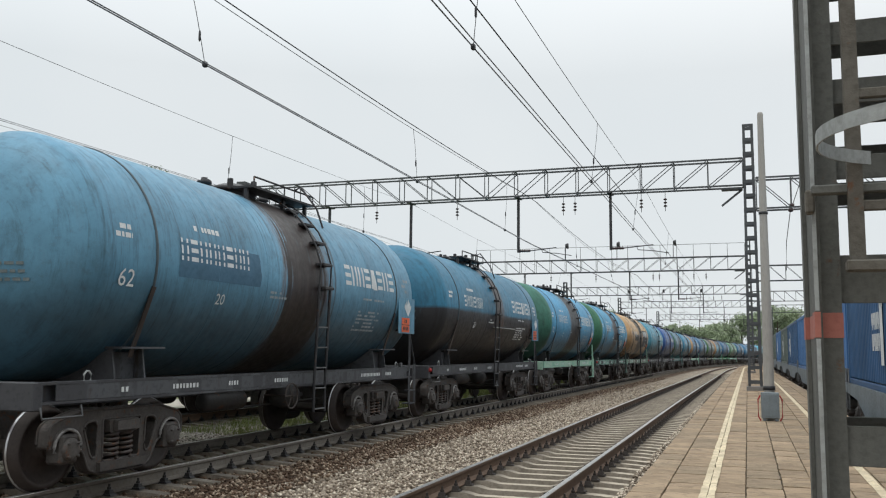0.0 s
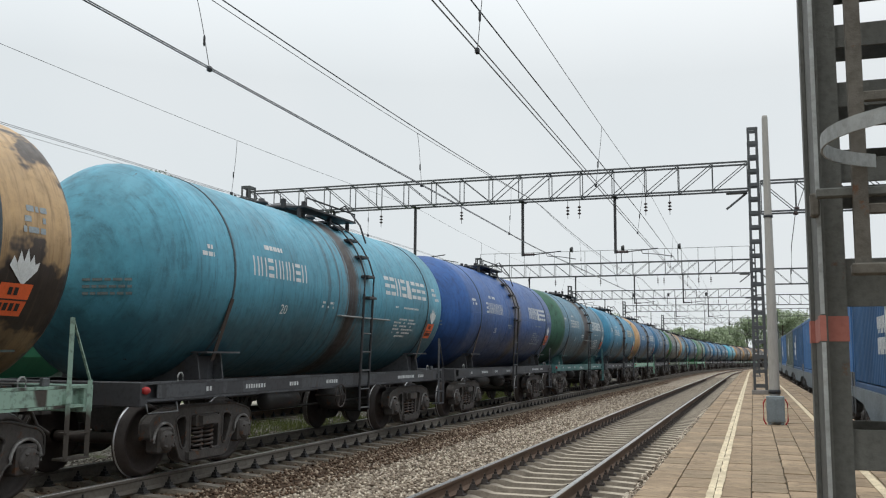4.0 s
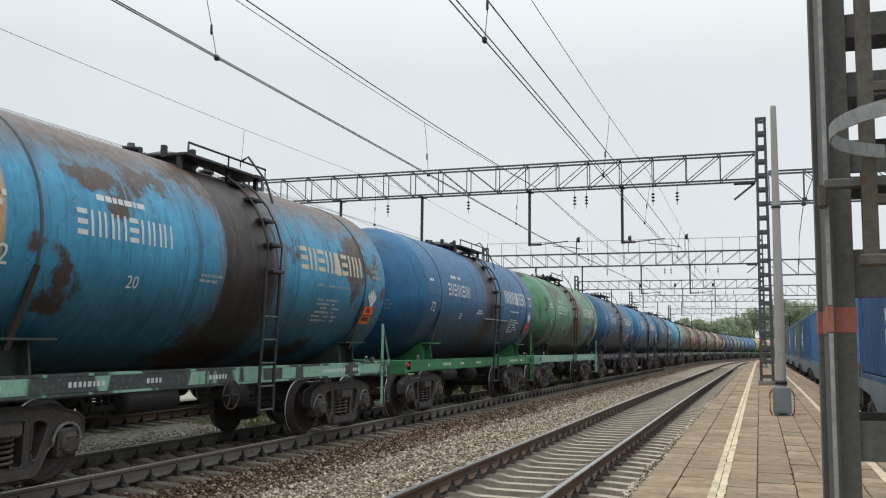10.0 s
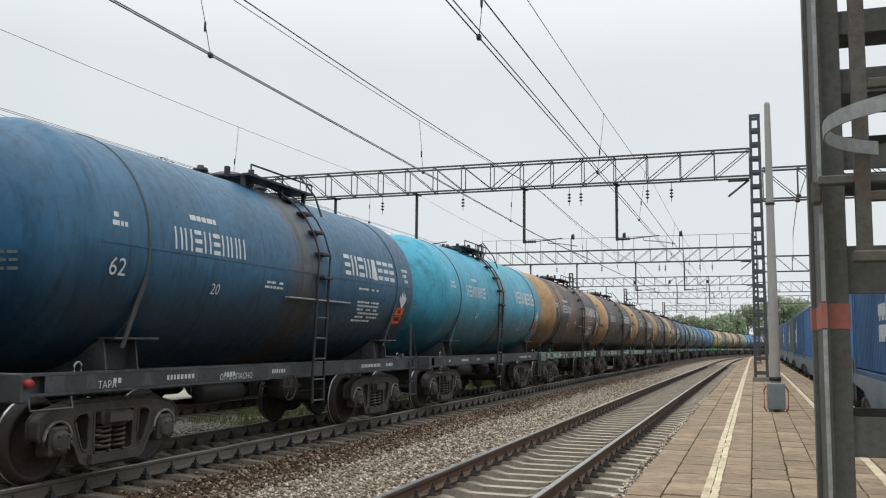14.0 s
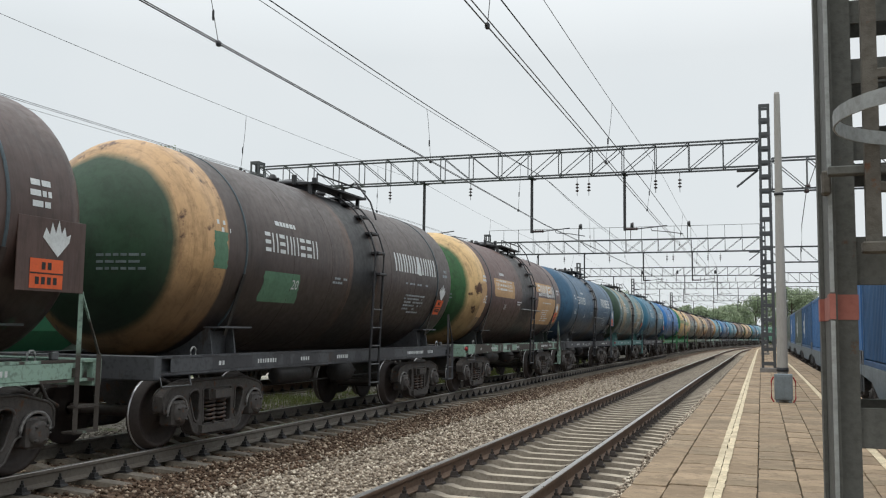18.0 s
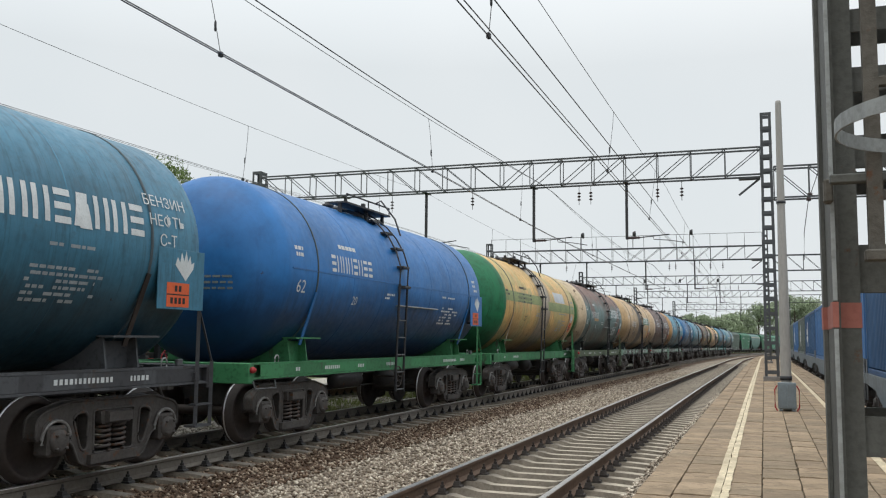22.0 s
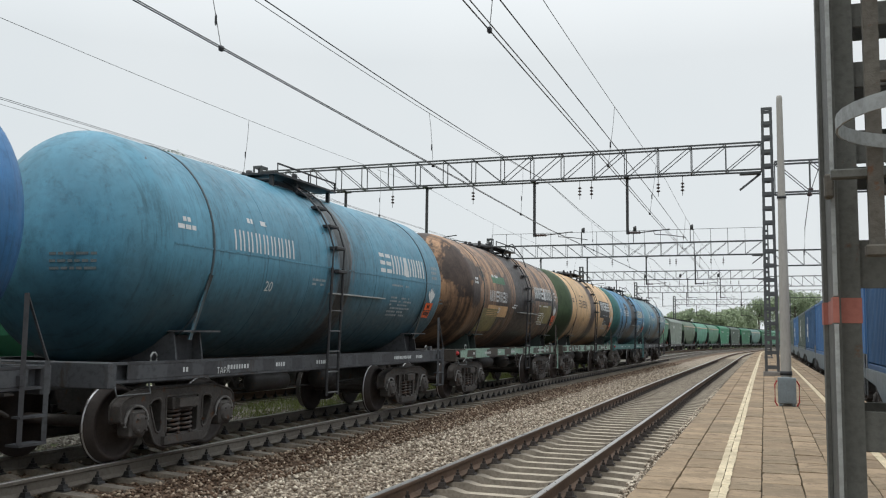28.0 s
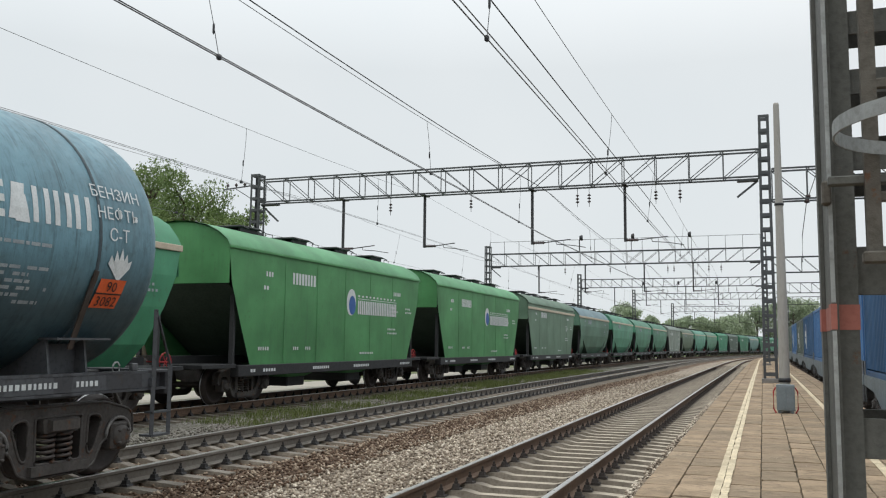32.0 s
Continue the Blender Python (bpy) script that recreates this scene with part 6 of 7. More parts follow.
# colour of the body, then what sets each wagon apart, from the first one to the last
TANKS = [
    ((86, 144, 176), DARKF, "pale teal-blue tank wagon with a brown spill stain", dict(stain=BROWN, stain_w=0.6)),
    ((44, 116, 154), DARKF, "dark blue tank wagon with a black lower half", dict(low=(0.028, 0.027, 0.03), stain_w=0.25)),
    ((62, 148, 200), MINTF, "light blue tank wagon with green ends and a mint frame", dict(left=srgb(70, 130, 112, G), stain=BLACK, stain_w=0.95)),
    ((62, 150, 198), WORNF, "blue tank wagon with a green end and brown stain", dict(left=srgb(62, 122, 92, G), stain=BROWN, stain_w=0.62, blot=(0.10, 0.13, 0.16), blot_amt=0.08)),
    ((208, 172, 124), MIXF, "beige tank wagon with a green end and dark patches", dict(left=GREEN, ring=BEIGE, ringw=0.3, blot=(0.07, 0.05, 0.04), blot_amt=0.25, stain=BLACK, stain_w=0.7, soot_shade_z=-0.2)),
    ((78, 158, 186), DARKF, "pale cyan-blue tank wagon with grey streaks", dict(stain_w=0.2)),
    ((36, 78, 158), DARKF, "royal blue tank wagon", dict(stain_w=0.2)),
    ((70, 122, 148), TEALF, "teal-blue tank wagon with a faded green end", dict(left=srgb(72, 116, 96, G), stain=BROWN, stain_w=0.5)),
    ((68, 138, 180), DARKF, "blue tank wagon with a rusty brown hatch stain", dict(stain=(0.07, 0.045, 0.035), stain_w=0.4)),
    ((38, 106, 158), MINTF, "dark blue tank wagon with a beige ring and green end", dict(right=srgb(196, 186, 146, G), right_at=5.06, left=srgb(84, 120, 92, G), ring=BEIGE, stain=BROWN, stain_w=0.55)),
    ((66, 102, 156), DARKF, "dusty blue tank wagon with grey-brown streaks", dict(stain=(0.06, 0.055, 0.055), stain_w=0.6)),
    ((88, 116, 122), OLIVEF, "grey-brown and blue tank wagon with a bright green end", dict(left=srgb(84, 140, 76, G), second=srgb(132, 122, 108, G), second_z=0.4, stain=(0.04, 0.03, 0.027), stain_w=0.7, blot=srgb(70, 104, 116, G), blot_amt=0.35)),
    ((66, 148, 196), TOUCHF, "light blue tank wagon with a beige ring and rusty grime", dict(left=srgb(84, 128, 88, G), ring=BEIGE, stain=BROWN, second=srgb(104, 84, 74, G), second_z=0.85, stain_w=0.65, blot=(0.075, 0.05, 0.04), blot_amt=0.2)),
    ((30, 92, 150), GREENF, "royal blue tank wagon on a green frame", dict(stain=(0.02, 0.025, 0.04), stain_w=0.45)),
    ((94, 148, 114), MINTF, "green tank wagon with a brown stain and patches", dict(stain=(0.09, 0.06, 0.045), stain_w=0.9, blot=(0.06, 0.075, 0.062), blot_amt=0.24)),
    ((46, 92, 144), DARKF, "blue tank wagon with dark grey stain", dict(stain=(0.06, 0.05, 0.05), stain_w=0.8)),
    ((44, 116, 170), DARKF, "bright blue tank wagon with a dark brown stain", dict(stain=BROWN, stain_w=0.7)),
    ((44, 86, 132), DARKF, "deep blue tank wagon with a grey streaked middle", dict(stain=(0.075, 0.08, 0.085), stain_w=0.25)),
    ((64, 168, 200), DARKF, "bright cyan tank wagon with a narrow dark belt", dict(stain=(0.04, 0.045, 0.05), stain_w=0.14)),
    ((132, 98, 74), MIXF, "brown tank wagon with a beige end", dict(left=BEIGE, blot=(0.045, 0.033, 0.03), blot_amt=0.5)),
    ((68, 50, 43), MIXF, "dark brown tank wagon with a beige end ring", dict(right=srgb(206, 178, 130, G), right_at=5.1, left=GREEN, ring=BEIGE, stain=BROWN, stain_w=0.5)),
    ((80, 60, 54), MIXF, "dark brown tank wagon with a beige and green end", dict(left=srgb(72, 54, 48, G), ring=BEIGE, stain=BROWN, stain_w=0.5, blot=srgb(96, 150, 120, G), blot_amt=0.03, dome=(P_GREEN, -0.15))),
    ((70, 58, 54), DARKF, "near-black brown tank wagon with a cream end ring", dict(left=srgb(56, 84, 62, G), ring=BEIGE, stain=BLACK, stain_w=0.5)),
    ((90, 62, 56), MIXF, "brown tank wagon with cream patches and a green end", dict(left=GREEN, ring=srgb(226, 190, 136, G), stain=(0.028, 0.023, 0.022), stain_w=0.8)),
    ((50, 80, 122), DARKF, "navy blue tank wagon with a dusty grey middle", dict(stain=(0.025, 0.022, 0.022), stain_w=0.3)),
    ((84, 126, 134), TEALF, "patchy teal and beige tank wagon with a dark green end", dict(left=srgb(56, 86, 66, G), blot=srgb(168, 150, 116, G), blot_amt=0.27, stain=(0.08, 0.055, 0.045), stain_w=0.5)),
    ((66, 118, 152), DARKF, "dull blue-grey tank wagon with a brown stain", dict(stain=BROWN, stain_w=0.55)),
    ((18, 98, 180), GREENF, "bright clean blue tank wagon on a green frame", dict(stain_w=0.0, grime=0.2)),
    ((226, 184, 112), GREENF, "yellow tank wagon with a green end", dict(left=srgb(36, 128, 84, G), stain=(0.33, 0.27, 0.2), stain_w=0.7, blot=srgb(206, 184, 118, G), blot_amt=0.3, soot_shade_z=-0.75, dome=(P_YELLOW, -0.62))),
    ((88, 124, 124), OLIVEF, "rusty grey-green tank wagon with a green and cream end", dict(right=srgb(206, 186, 150, G), right_at=5.08, left=srgb(62, 128, 72, G), ring=srgb(224, 202, 170, G), ringw=0.06, second=srgb(124, 84, 68, G), second_z=0.5, blot=srgb(112, 78, 62, G), blot_amt=0.16, stain=(0.09, 0.09, 0.08), stain_w=0.3)),
    ((212, 180, 136), MIXF, "dirty beige tank wagon with a dark brown middle", dict(stain=(0.022, 0.019, 0.02), stain_w=0.75, blot=(0.12, 0.075, 0.05), blot_amt=0.16, soot_shade_z=-0.25)),
    ((98, 66, 58), MIXF, "rust-brown tank wagon with a cream ring and green end", dict(left=srgb(66, 86, 60, G), ring=srgb(216, 190, 158, G), stain=BROWN, stain_w=0.6)),
    ((70, 150, 180), MIXF, "light blue tank wagon with a cream ring and green end", dict(left=srgb(70, 120, 80, G), ring=BEIGE, stain=BROWN, stain_w=0.4)),
    ((48, 102, 172), DARKF, "royal blue tank wagon with a dark streaked middle", dict(stain=(0.03, 0.03, 0.04), stain_w=0.6)),
    ((78, 142, 170), DARKF, "sky blue tank wagon with thin dark streaks", dict(stain=(0.04, 0.05, 0.055), stain_w=0.15)),
    ((182, 140, 104), MIXF, "rusty brown tank wagon with pale worn streaks", dict(blot=(0.07, 0.046, 0.036), blot_amt=0.3, streak=(0.055, 0.034, 0.026), stain=(0.026, 0.022, 0.022), stain_w=0.9, soot_shade_z=-0.12)),
    ((226, 186, 136), MIXF, "orange-beige tank wagon with a dark green end", dict(left=srgb(70, 90, 60, G), stain=(0.06, 0.04, 0.033), stain_w=0.5)),
    ((58, 130, 180), TEALF, "blue tank wagon with black peeling patches and a teal end", dict(left=srgb(70, 126, 124, G), right=srgb(70, 126, 124, G), stain=BLACK, stain_w=0.75, blot=(0.035, 0.035, 0.04), blot_amt=0.14)),
    ((104, 148, 166), DARKF, "pale teal tank wagon with a rusty brown stain", dict(stain=(0.05, 0.036, 0.03), stain_w=0.55)),
]

SPACING = 12.02
LADDER_BACK = (1, 3, 4, 6, 8, 13, 14, 18, 20, 21, 23, 24, 30, 31, 33, 34, 36, 38, 39)
PATCHES = {
    1: ((P_BLUE, -3.45, -1.45, 2.52, 3.0),),
    5: ((P_BLACK, 1.1, 3.9, 2.1, 3.2), (P_CREAM, 2.9, 3.9, 1.9, 2.3), (P_BLACK, -3.2, -1.2, 2.45, 2.85)),
    9: ((P_BLACK, 0.9, 1.6, 1.9, 2.4),),
    12: ((P_BLUE, -4.7, -4.2, 2.7, 3.2),),
    15: ((P_BLUE, 1.8, 3.2, 1.95, 2.45), (P_GREEN, -3.2, -1.4, 2.3, 2.9)),
    16: ((P_BLUE, 4.0, 4.6, 2.9, 3.2),),
    17: ((P_CREAM, -3.2, -2.7, 3.02, 3.16), (P_CREAM, -2.6, -2.0, 3.0, 3.14)),
    22: ((P_GREEN, -3.5, -2.6, 3.05, 3.35), (P_GREEN, 2.0, 3.0, 1.95, 2.5), (P_GREEN, -2.9, -2.6, 2.1, 2.35)),
    23: ((P_GREEN, -3.4, -2.3, 2.0, 2.45), (P_GREEN, -4.7, -4.4, 2.4, 2.9)),
    24: ((P_CREAM, -4.75, -4.38, 1.95, 2.85), (P_CREAM, -3.6, -1.5, 2.55, 3.05), (P_CREAM, 1.2, 3.5, 2.9, 3.2), (P_CREAM, 1.4, 3.9, 1.85, 2.72), (P_CREAM, 4.1, 4.6, 1.9, 2.6)),
    27: ((P_BLUE, -3.2, -2.2, 2.1, 2.5),),
    29: ((P_LIME, -4.7, -0.45, 2.74, 3.04), (P_LIME, 0.5, 4.7, 2.62, 2.92), (P_WHITE, 1.5, 3.1, 2.95, 3.3),),
    30: ((P_CREAM, -2.9, -1.9, 2.5, 2.62),),
    31: ((P_GREEN, 1.3, 4.0, 2.72, 3.1), (P_CREAM, 2.2, 3.9, 1.95, 2.65)),
    36: ((P_BLACK, 1.5, 3.7, 2.7, 3.05), (P_CREAM, -3.5, -1.6, 2.1, 2.4), (P_GREEN, -3.1, -1.9, 3.0, 3.2), (P_OLIVE, -3.9, -2.4, 1.7, 2.3), (P_OLIVE, 2.2, 3.8, 2.0, 2.6)),
    37: ((P_BLACK, 1.2, 3.7, 2.45, 3.2), (P_BLACK, 2.2, 3.9, 2.15, 2.5)),
    39: ((P_SKY, -3.4, -1.75, 2.9, 3.3), (P_SKY, -2.5, -1.9, 2.2, 2.55), (P_SKY, -3.3, -2.9, 1.75, 2.0), (P_SKY, 1.3, 2.6, 3.2, 3.42), (P_SKY, 1.1, 1.7, 2.0, 2.5)),
    38: ((P_BLACK, -2.9, -2.4, 1.9, 3.4), (P_BLACK, -4.3, -4.0, 2.3, 2.7)),
}


def gap_at(k, t):
    """How far along its track the rear end of the k-th wagon is at t seconds."""
    slack = float(np.interp(k, (1, 3, 4, 5, 6, 8, 12, 17, 20, 21, 22, 24, 29, 35, 37, 39), (0.06, 0.1, 0.2, 0.2, 0.14, 0.1, -0.07, -0.08, -0.1, -0.17, -0.08, 0.0, 0.0, -0.15, -0.1, -0.35)))
    return 6.87 + slack + SPACING * k - 14.65 * t + 0.00327 * t * t


WAGONS = []
for i, (col, frame_mt, label, extra) in enumerate(TANKS):
    k = i + 1
    # blues lean to azure
    col = (col[0] * 0.8, col[1] * (1.1 if col[2] > 1.5 * col[1] else 1.02), col[2] * 0.98) if col[2] > 1.25 * col[1] else (col[0] + 2, col[1], col[2] * 0.98)
    lad = 0.55 if k in LADDER_BACK else 0.05 if k in (11, 37) else -0.4
    dome = extra.pop("dome", None)
    extra.setdefault("stain_at", lad - 0.5 if lad > 0 else lad + 0.42)
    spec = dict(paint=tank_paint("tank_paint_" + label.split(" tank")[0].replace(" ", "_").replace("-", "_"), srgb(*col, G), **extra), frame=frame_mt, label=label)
    if dome:
        spec["dome"] = dome
    if k == 29:
        spec.update(frameless=True, brand=False)
    if k in (28,):
        spec.update(brand=False)
    spec["ladder_y"] = lad
    if k in (25, 35):
        spec.update(flank=True, turned=True)
    if frame_mt in (MINTF, TOUCHF, MIXF, WORNF, OLIVEF):
        spec["saddle"] = SADDLE_DARK
    spec["patches"] = PATCHES.get(k, ())
    if k in (29, 37):
        spec["ink"], spec["brand_ink"] = black_paint, white_paint
    if k in (9, 13, 26, 29, 38):
        spec["brand_ink"] = cream_paint
    spec["code"] = {30: "85", 11: "86", 13: "62", 21: "62", 22: "62"}.get(k) or ("72" if k in (3, 4, 10, 14, 26, 27) else "62" if k in (1, 12, 15, 18, 24, 25, 28, 32, 39) else "")
    WAGONS.append(tank_wagon(k, spec, along(gap_at(k, 0) - SPACING / 2, TRACKS[1])))


# ---- standing train of grain hoppers ----
def hopper_paint(name, col, top=None, grime=0.4):
    k = Nodes(name)
    v, runs = k.coords(), k.coords((1.6, 1.6, 0.25))
    big, small, run = k.noise(v, 0.6, 4), k.noise(v, 11, 4), k.noise(runs, 2.4, 5, 0.7)
    c = k.mix(k.band(big, 0.35, 0.68), tuple(0.75 * x for x in col), tuple(min(1.15 * x + 0.008, 0.9) for x in col))
    c = k.mix(k.math("MULTIPLY", k.band(run, 0.52, 0.78), grime), c, tuple(0.35 * x + 0.015 for x in col))
    c = k.mix(k.math("MULTIPLY", k.band(small, 0.58, 0.75), 0.3), c, (0.07, 0.055, 0.045))
    k.bump(small, 0.1, 0.02)
    return k.done(c, 0.55, 0, 0.35)


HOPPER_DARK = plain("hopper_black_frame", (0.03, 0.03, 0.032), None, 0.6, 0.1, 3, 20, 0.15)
HOPPER_CREAM = plain("hopper_cream_belt", (0.55, 0.47, 0.36), (0.36, 0.3, 0.23), 0.6, 0, 3, 20, 0.1)
# dark green for the sloped ends: the recess's shadow is in the colour
HOPPER_SHADED = plain("hopper_shaded_green", (0.06, 0.085, 0.065), None, 0.7, 0, 2, 16, 0.2)
LOGO_BLUE = plain("logo_blue", (0.03, 0.11, 0.36), None, 0.5, 0, 5, 30, 0.02)


def hopper_shell(rounded):
    """The box of a hopper: side walls cut back below, sloped ends and a domed roof, as one skin."""
    b = Build()
    half = 6.33
    if rounded:
        prof = [(1.05, 0.98), (1.38, 1.5), (1.55, 2.3), (1.60, 3.0), (1.56, 3.55)]
    else:
        prof = [(1.53, 0.98), (1.54, 2.0), (1.55, 3.0), (1.55, 3.92)]
    roof = [(1.50, 4.05), (1.25, 4.25), (0.9, 4.42), (0.45, 4.53), (0.0, 4.56)] if not rounded else [(1.45, 3.85), (1.2, 4.15), (0.85, 4.36), (0.4, 4.46), (0.0, 4.48)]
    right = prof + roof
    ring = right + [(-x, z) for x, z in right[-2::-1]]

    def reach(z):
        return half - (0.0 if z > 3.4 else 0.6 * ((3.4 - z) / 2.42) ** 1.15 + 0.5 * ((3.4 - z) / 2.42))

    n = len(ring)
    v = []
    for s in (-1, 1):
        v += [(x, s * reach(z), z) for x, z in ring]
    b.add(v, [(i, i + 1, n + i + 1, n + i) for i in range(n - 1)])
    # ends: a wall above, then a chute that slopes in
    for s in (-1, 1):
        top = [(x * 0.995, s * (half - 0.05), z) for x, z in ring if z >= 3.0]
        b.add(top, [tuple(range(len(top)))])
    return b


def hopper(m, paint, roof, rounded, label, logo, seed):
    t = thing("hopper_wagon", m, label, "hopper wagon", "standing hopper wagons")
    key = ("hopper", rounded, paint.name)
    part("body", shared(key, lambda: hopper_shell(rounded).mesh("body", paint)), None, t)
    for y in (-1.9, 1.9):
        part("chute", shared(("chute", paint.name), lambda: chute_build().mesh("chute", paint)), None, t, at=pose(0, y, 0))
    part("roof", shared(("roof", rounded, roof.name), lambda: roof_build(rounded).mesh("roof", roof)), None, t, "domed sheet roof")
    for s in (-1, 1):
        part("end_slope", shared(("slope", s), lambda: Build().add([(-1.5, s * 6.27, 2.99), (1.5, s * 6.27, 2.99), (1.5, s * 3.2, 1.0), (-1.5, s * 3.2, 1.0)], [(0, 1, 2, 3)]).mesh("end_slope", HOPPER_SHADED)), None, t, "sloped end sheet painted in the recess's shade")
    if rounded or logo == "belt":
        for sx in (-1, 1):
            part("cornice", shared(("belt", sx), lambda: Build().box(sx * 1.585 - 0.03, sx * 1.585 + 0.03, -6.36, 6.36, 3.56, 3.70, 0.01).mesh("cornice", HOPPER_CREAM)), None, t, "cream cornice strip")
    for sx in (-1, 1):
        part("side_sill", shared(("hsill", sx), lambda: Build().box(sx * 1.30, sx * 1.545 if sx > 0 else -1.30, -5.75, 5.75, 0.70, 0.985, 0.015).mesh("side_sill", HOPPER_DARK) if sx > 0 else Build().box(-1.545, -1.30, -5.75, 5.75, 0.70, 0.985, 0.015).mesh("side_sill", HOPPER_DARK)), None, t, "black side sill")
    if not rounded:
        for y in (-3.6, -1.75, 0.1, 1.95, 3.8):
            part("wall_seam", shared(("hseam", paint.name), lambda: Build().box(1.553, 1.558, -0.012, 0.012, 1.0, 3.9).mesh("wall_seam", paint)), None, t, at=pose(0, y, 0))
        part("eave", shared(("heave", paint.name), lambda: Build().box(1.55, 1.60, -6.36, 6.36, 3.86, 3.93, 0.012).mesh("eave", paint)), None, t)
    part("centre_sill", shared("hcs", lambda: Build().box(-0.25, 0.25, -6.9, 6.9, 0.86, 1.2).mesh("centre_sill", HOPPER_DARK)), None, t)
    for s in (-1, 1):
        part("end_platform", shared(("hend",), lambda: Build().box(-1.5, 1.5, -0.95, 0.45, 0.92, 1.02, 0.01).mesh("end_platform", HOPPER_DARK)), None, t, at=pose(0, s * 6.25, 0))
        for x in (-1.39, 1.39):
            part("end_post", shared("hpost", lambda: Build().box(-0.06, 0.06, -0.04, 0.04, 1.0, 3.1).mesh("end_post", HOPPER_DARK)), None, t, at=pose(x, s * 5.85, 0))
        part("coupler", shared("coupler", lambda: coupler_build().mesh("coupler", bogie_steel)), None, t, at=pose(0, s * 6.85, 1.04, 0, 0, 0 if s > 0 else 180))
    part("hand_wheel", shared("redwheel", lambda: hand_wheel_build().mesh("hand_wheel", red_paint)), None, t, "red spoked hand brake wheel", at=pose(1.42, 6.15, 1.12))
    for y in (-4.75, 4.75):
        still_bogie(t, y)
    for y in (-4.2, -1.4, 1.4, 4.2):
        part("loading_hatch", shared("lhatch", lambda: hopper_hatch().mesh("loading_hatch", HOPPER_DARK)), None, t, "dark roof hatch lid", at=pose(0.25, y, 4.5))
    for y in (-2.8, 0.0, 2.8, 5.6):
        part("hatch_latch", shared("latch", lambda: Build().box(-0.2, 0.2, -0.25, 0.25, 0.0, 0.07, 0.01).tube([(0.3, -0.2, 0.0), (0.3, -0.2, 0.14), (0.3, 0.2, 0.14), (0.3, 0.2, 0.0)], 0.012, 5).mesh("hatch_latch", HOPPER_DARK)), None, t, at=pose(0.2, y, 4.49))
    for y in (-1.9, 1.9):
        part("discharge_gate", shared("gate", lambda: Build().box(-1.0, 1.0, -0.5, 0.5, 0.32, 0.62, 0.03).mesh("discharge_gate", HOPPER_DARK)), None, t, at=pose(0, y, 0))
    rng = random.Random(seed)
    b = Build()
    X = 1.556 if not rounded else 1.603
    for y, z, n, w, h in ((-4.6, 3.28, 3, 0.09, 0.13), (-3.2, 3.16, 8, 0.13, 0.32), (-4.7, 2.93, 2, 0.1, 0.1), (3.9, 3.2, 5, 0.09, 0.13), (-4.9, 1.35, 5, 0.07, 0.09), (-3.1, 1.35, 3, 0.07, 0.09), (-2.4, 1.35, 3, 0.07, 0.09), (3.6, 2.75, 5, 0.08, 0.06), (3.6, 2.62, 6, 0.08, 0.06), (3.6, 2.49, 4, 0.08, 0.06), (5.0, 2.75, 4, 0.08, 0.06), (5.0, 2.62, 5, 0.08, 0.06), (3.4, 2.0, 6, 0.08, 0.06), (3.4, 1.86, 7, 0.08, 0.06), (1.2, 1.2, 8, 0.09, 0.06)):
        if rounded and z < 2.2:
            continue
        for i in range(n):
            y0 = y + i * (w + 0.04)
            b.box(X, X + 0.003, y0, y0 + w * rng.uniform(0.75, 1), z, z + h)
    for y, n in ((-5.2, 2), (-4.6, 5), (-1.9, 8), (0.8, 9), (4.6, 7)):
        for i in range(n):
            b.box(1.5455, 1.5475, y + i * 0.13, y + i * 0.13 + 0.09, 0.80, 0.88)
    tagged(part("stencils", b, white_paint if not rounded else faded_paint, t, "white stencilled marks"), kind="stuff")
    if logo is True:
        b = Build()
        for i in range(11):
            y0 = 1.0 + i * 0.29
            hh = 0.44
            b.box(X, X + 0.003, y0, y0 + 0.095, 2.47, 2.47 + hh)
            b.box(X, X + 0.003, y0 + 0.14, y0 + 0.24, 2.47, 2.47 + hh)
            b.box(X, X + 0.003, y0 + 0.01, y0 + 0.14, 3.02, 3.08)
        b.box(X, X + 0.003, 1.0, 4.2, 2.955, 2.975)
        tagged(part("word_mark", b, white_paint, t, "white word mark shapes"), kind="stuff")
        part("emblem_ring", Build().add([(X, 0.52 + 0.33 * math.cos(w) + 0.02 * math.sin(w), 2.83 + 0.42 * math.sin(w)) for w in [k * math.tau / 24 for k in range(24)]], [tuple(range(24))]), white_paint, t, "white oval emblem")
        part("emblem_disc", Build().add([(X + 0.004, 0.58 + 0.24 * math.cos(w), 2.74 + 0.30 * math.sin(w)) for w in [k * math.tau / 24 for k in range(24)]], [tuple(range(24))]), LOGO_BLUE, t, "blue emblem disc")
    return t


def chute_build():
    b = Build()
    v = [(sx * 1.5, sy * 1.85, 1.0) for sx, sy in ((-1, -1), (1, -1), (1, 1), (-1, 1))] + [(sx * 1.0, sy * 0.5, 0.58) for sx, sy in ((-1, -1), (1, -1), (1, 1), (-1, 1))]
    b.add(v, [(0, 1, 5, 4), (1, 2, 6, 5), (2, 3, 7, 6), (3, 0, 4, 7), (4, 5, 6, 7)])
    return b


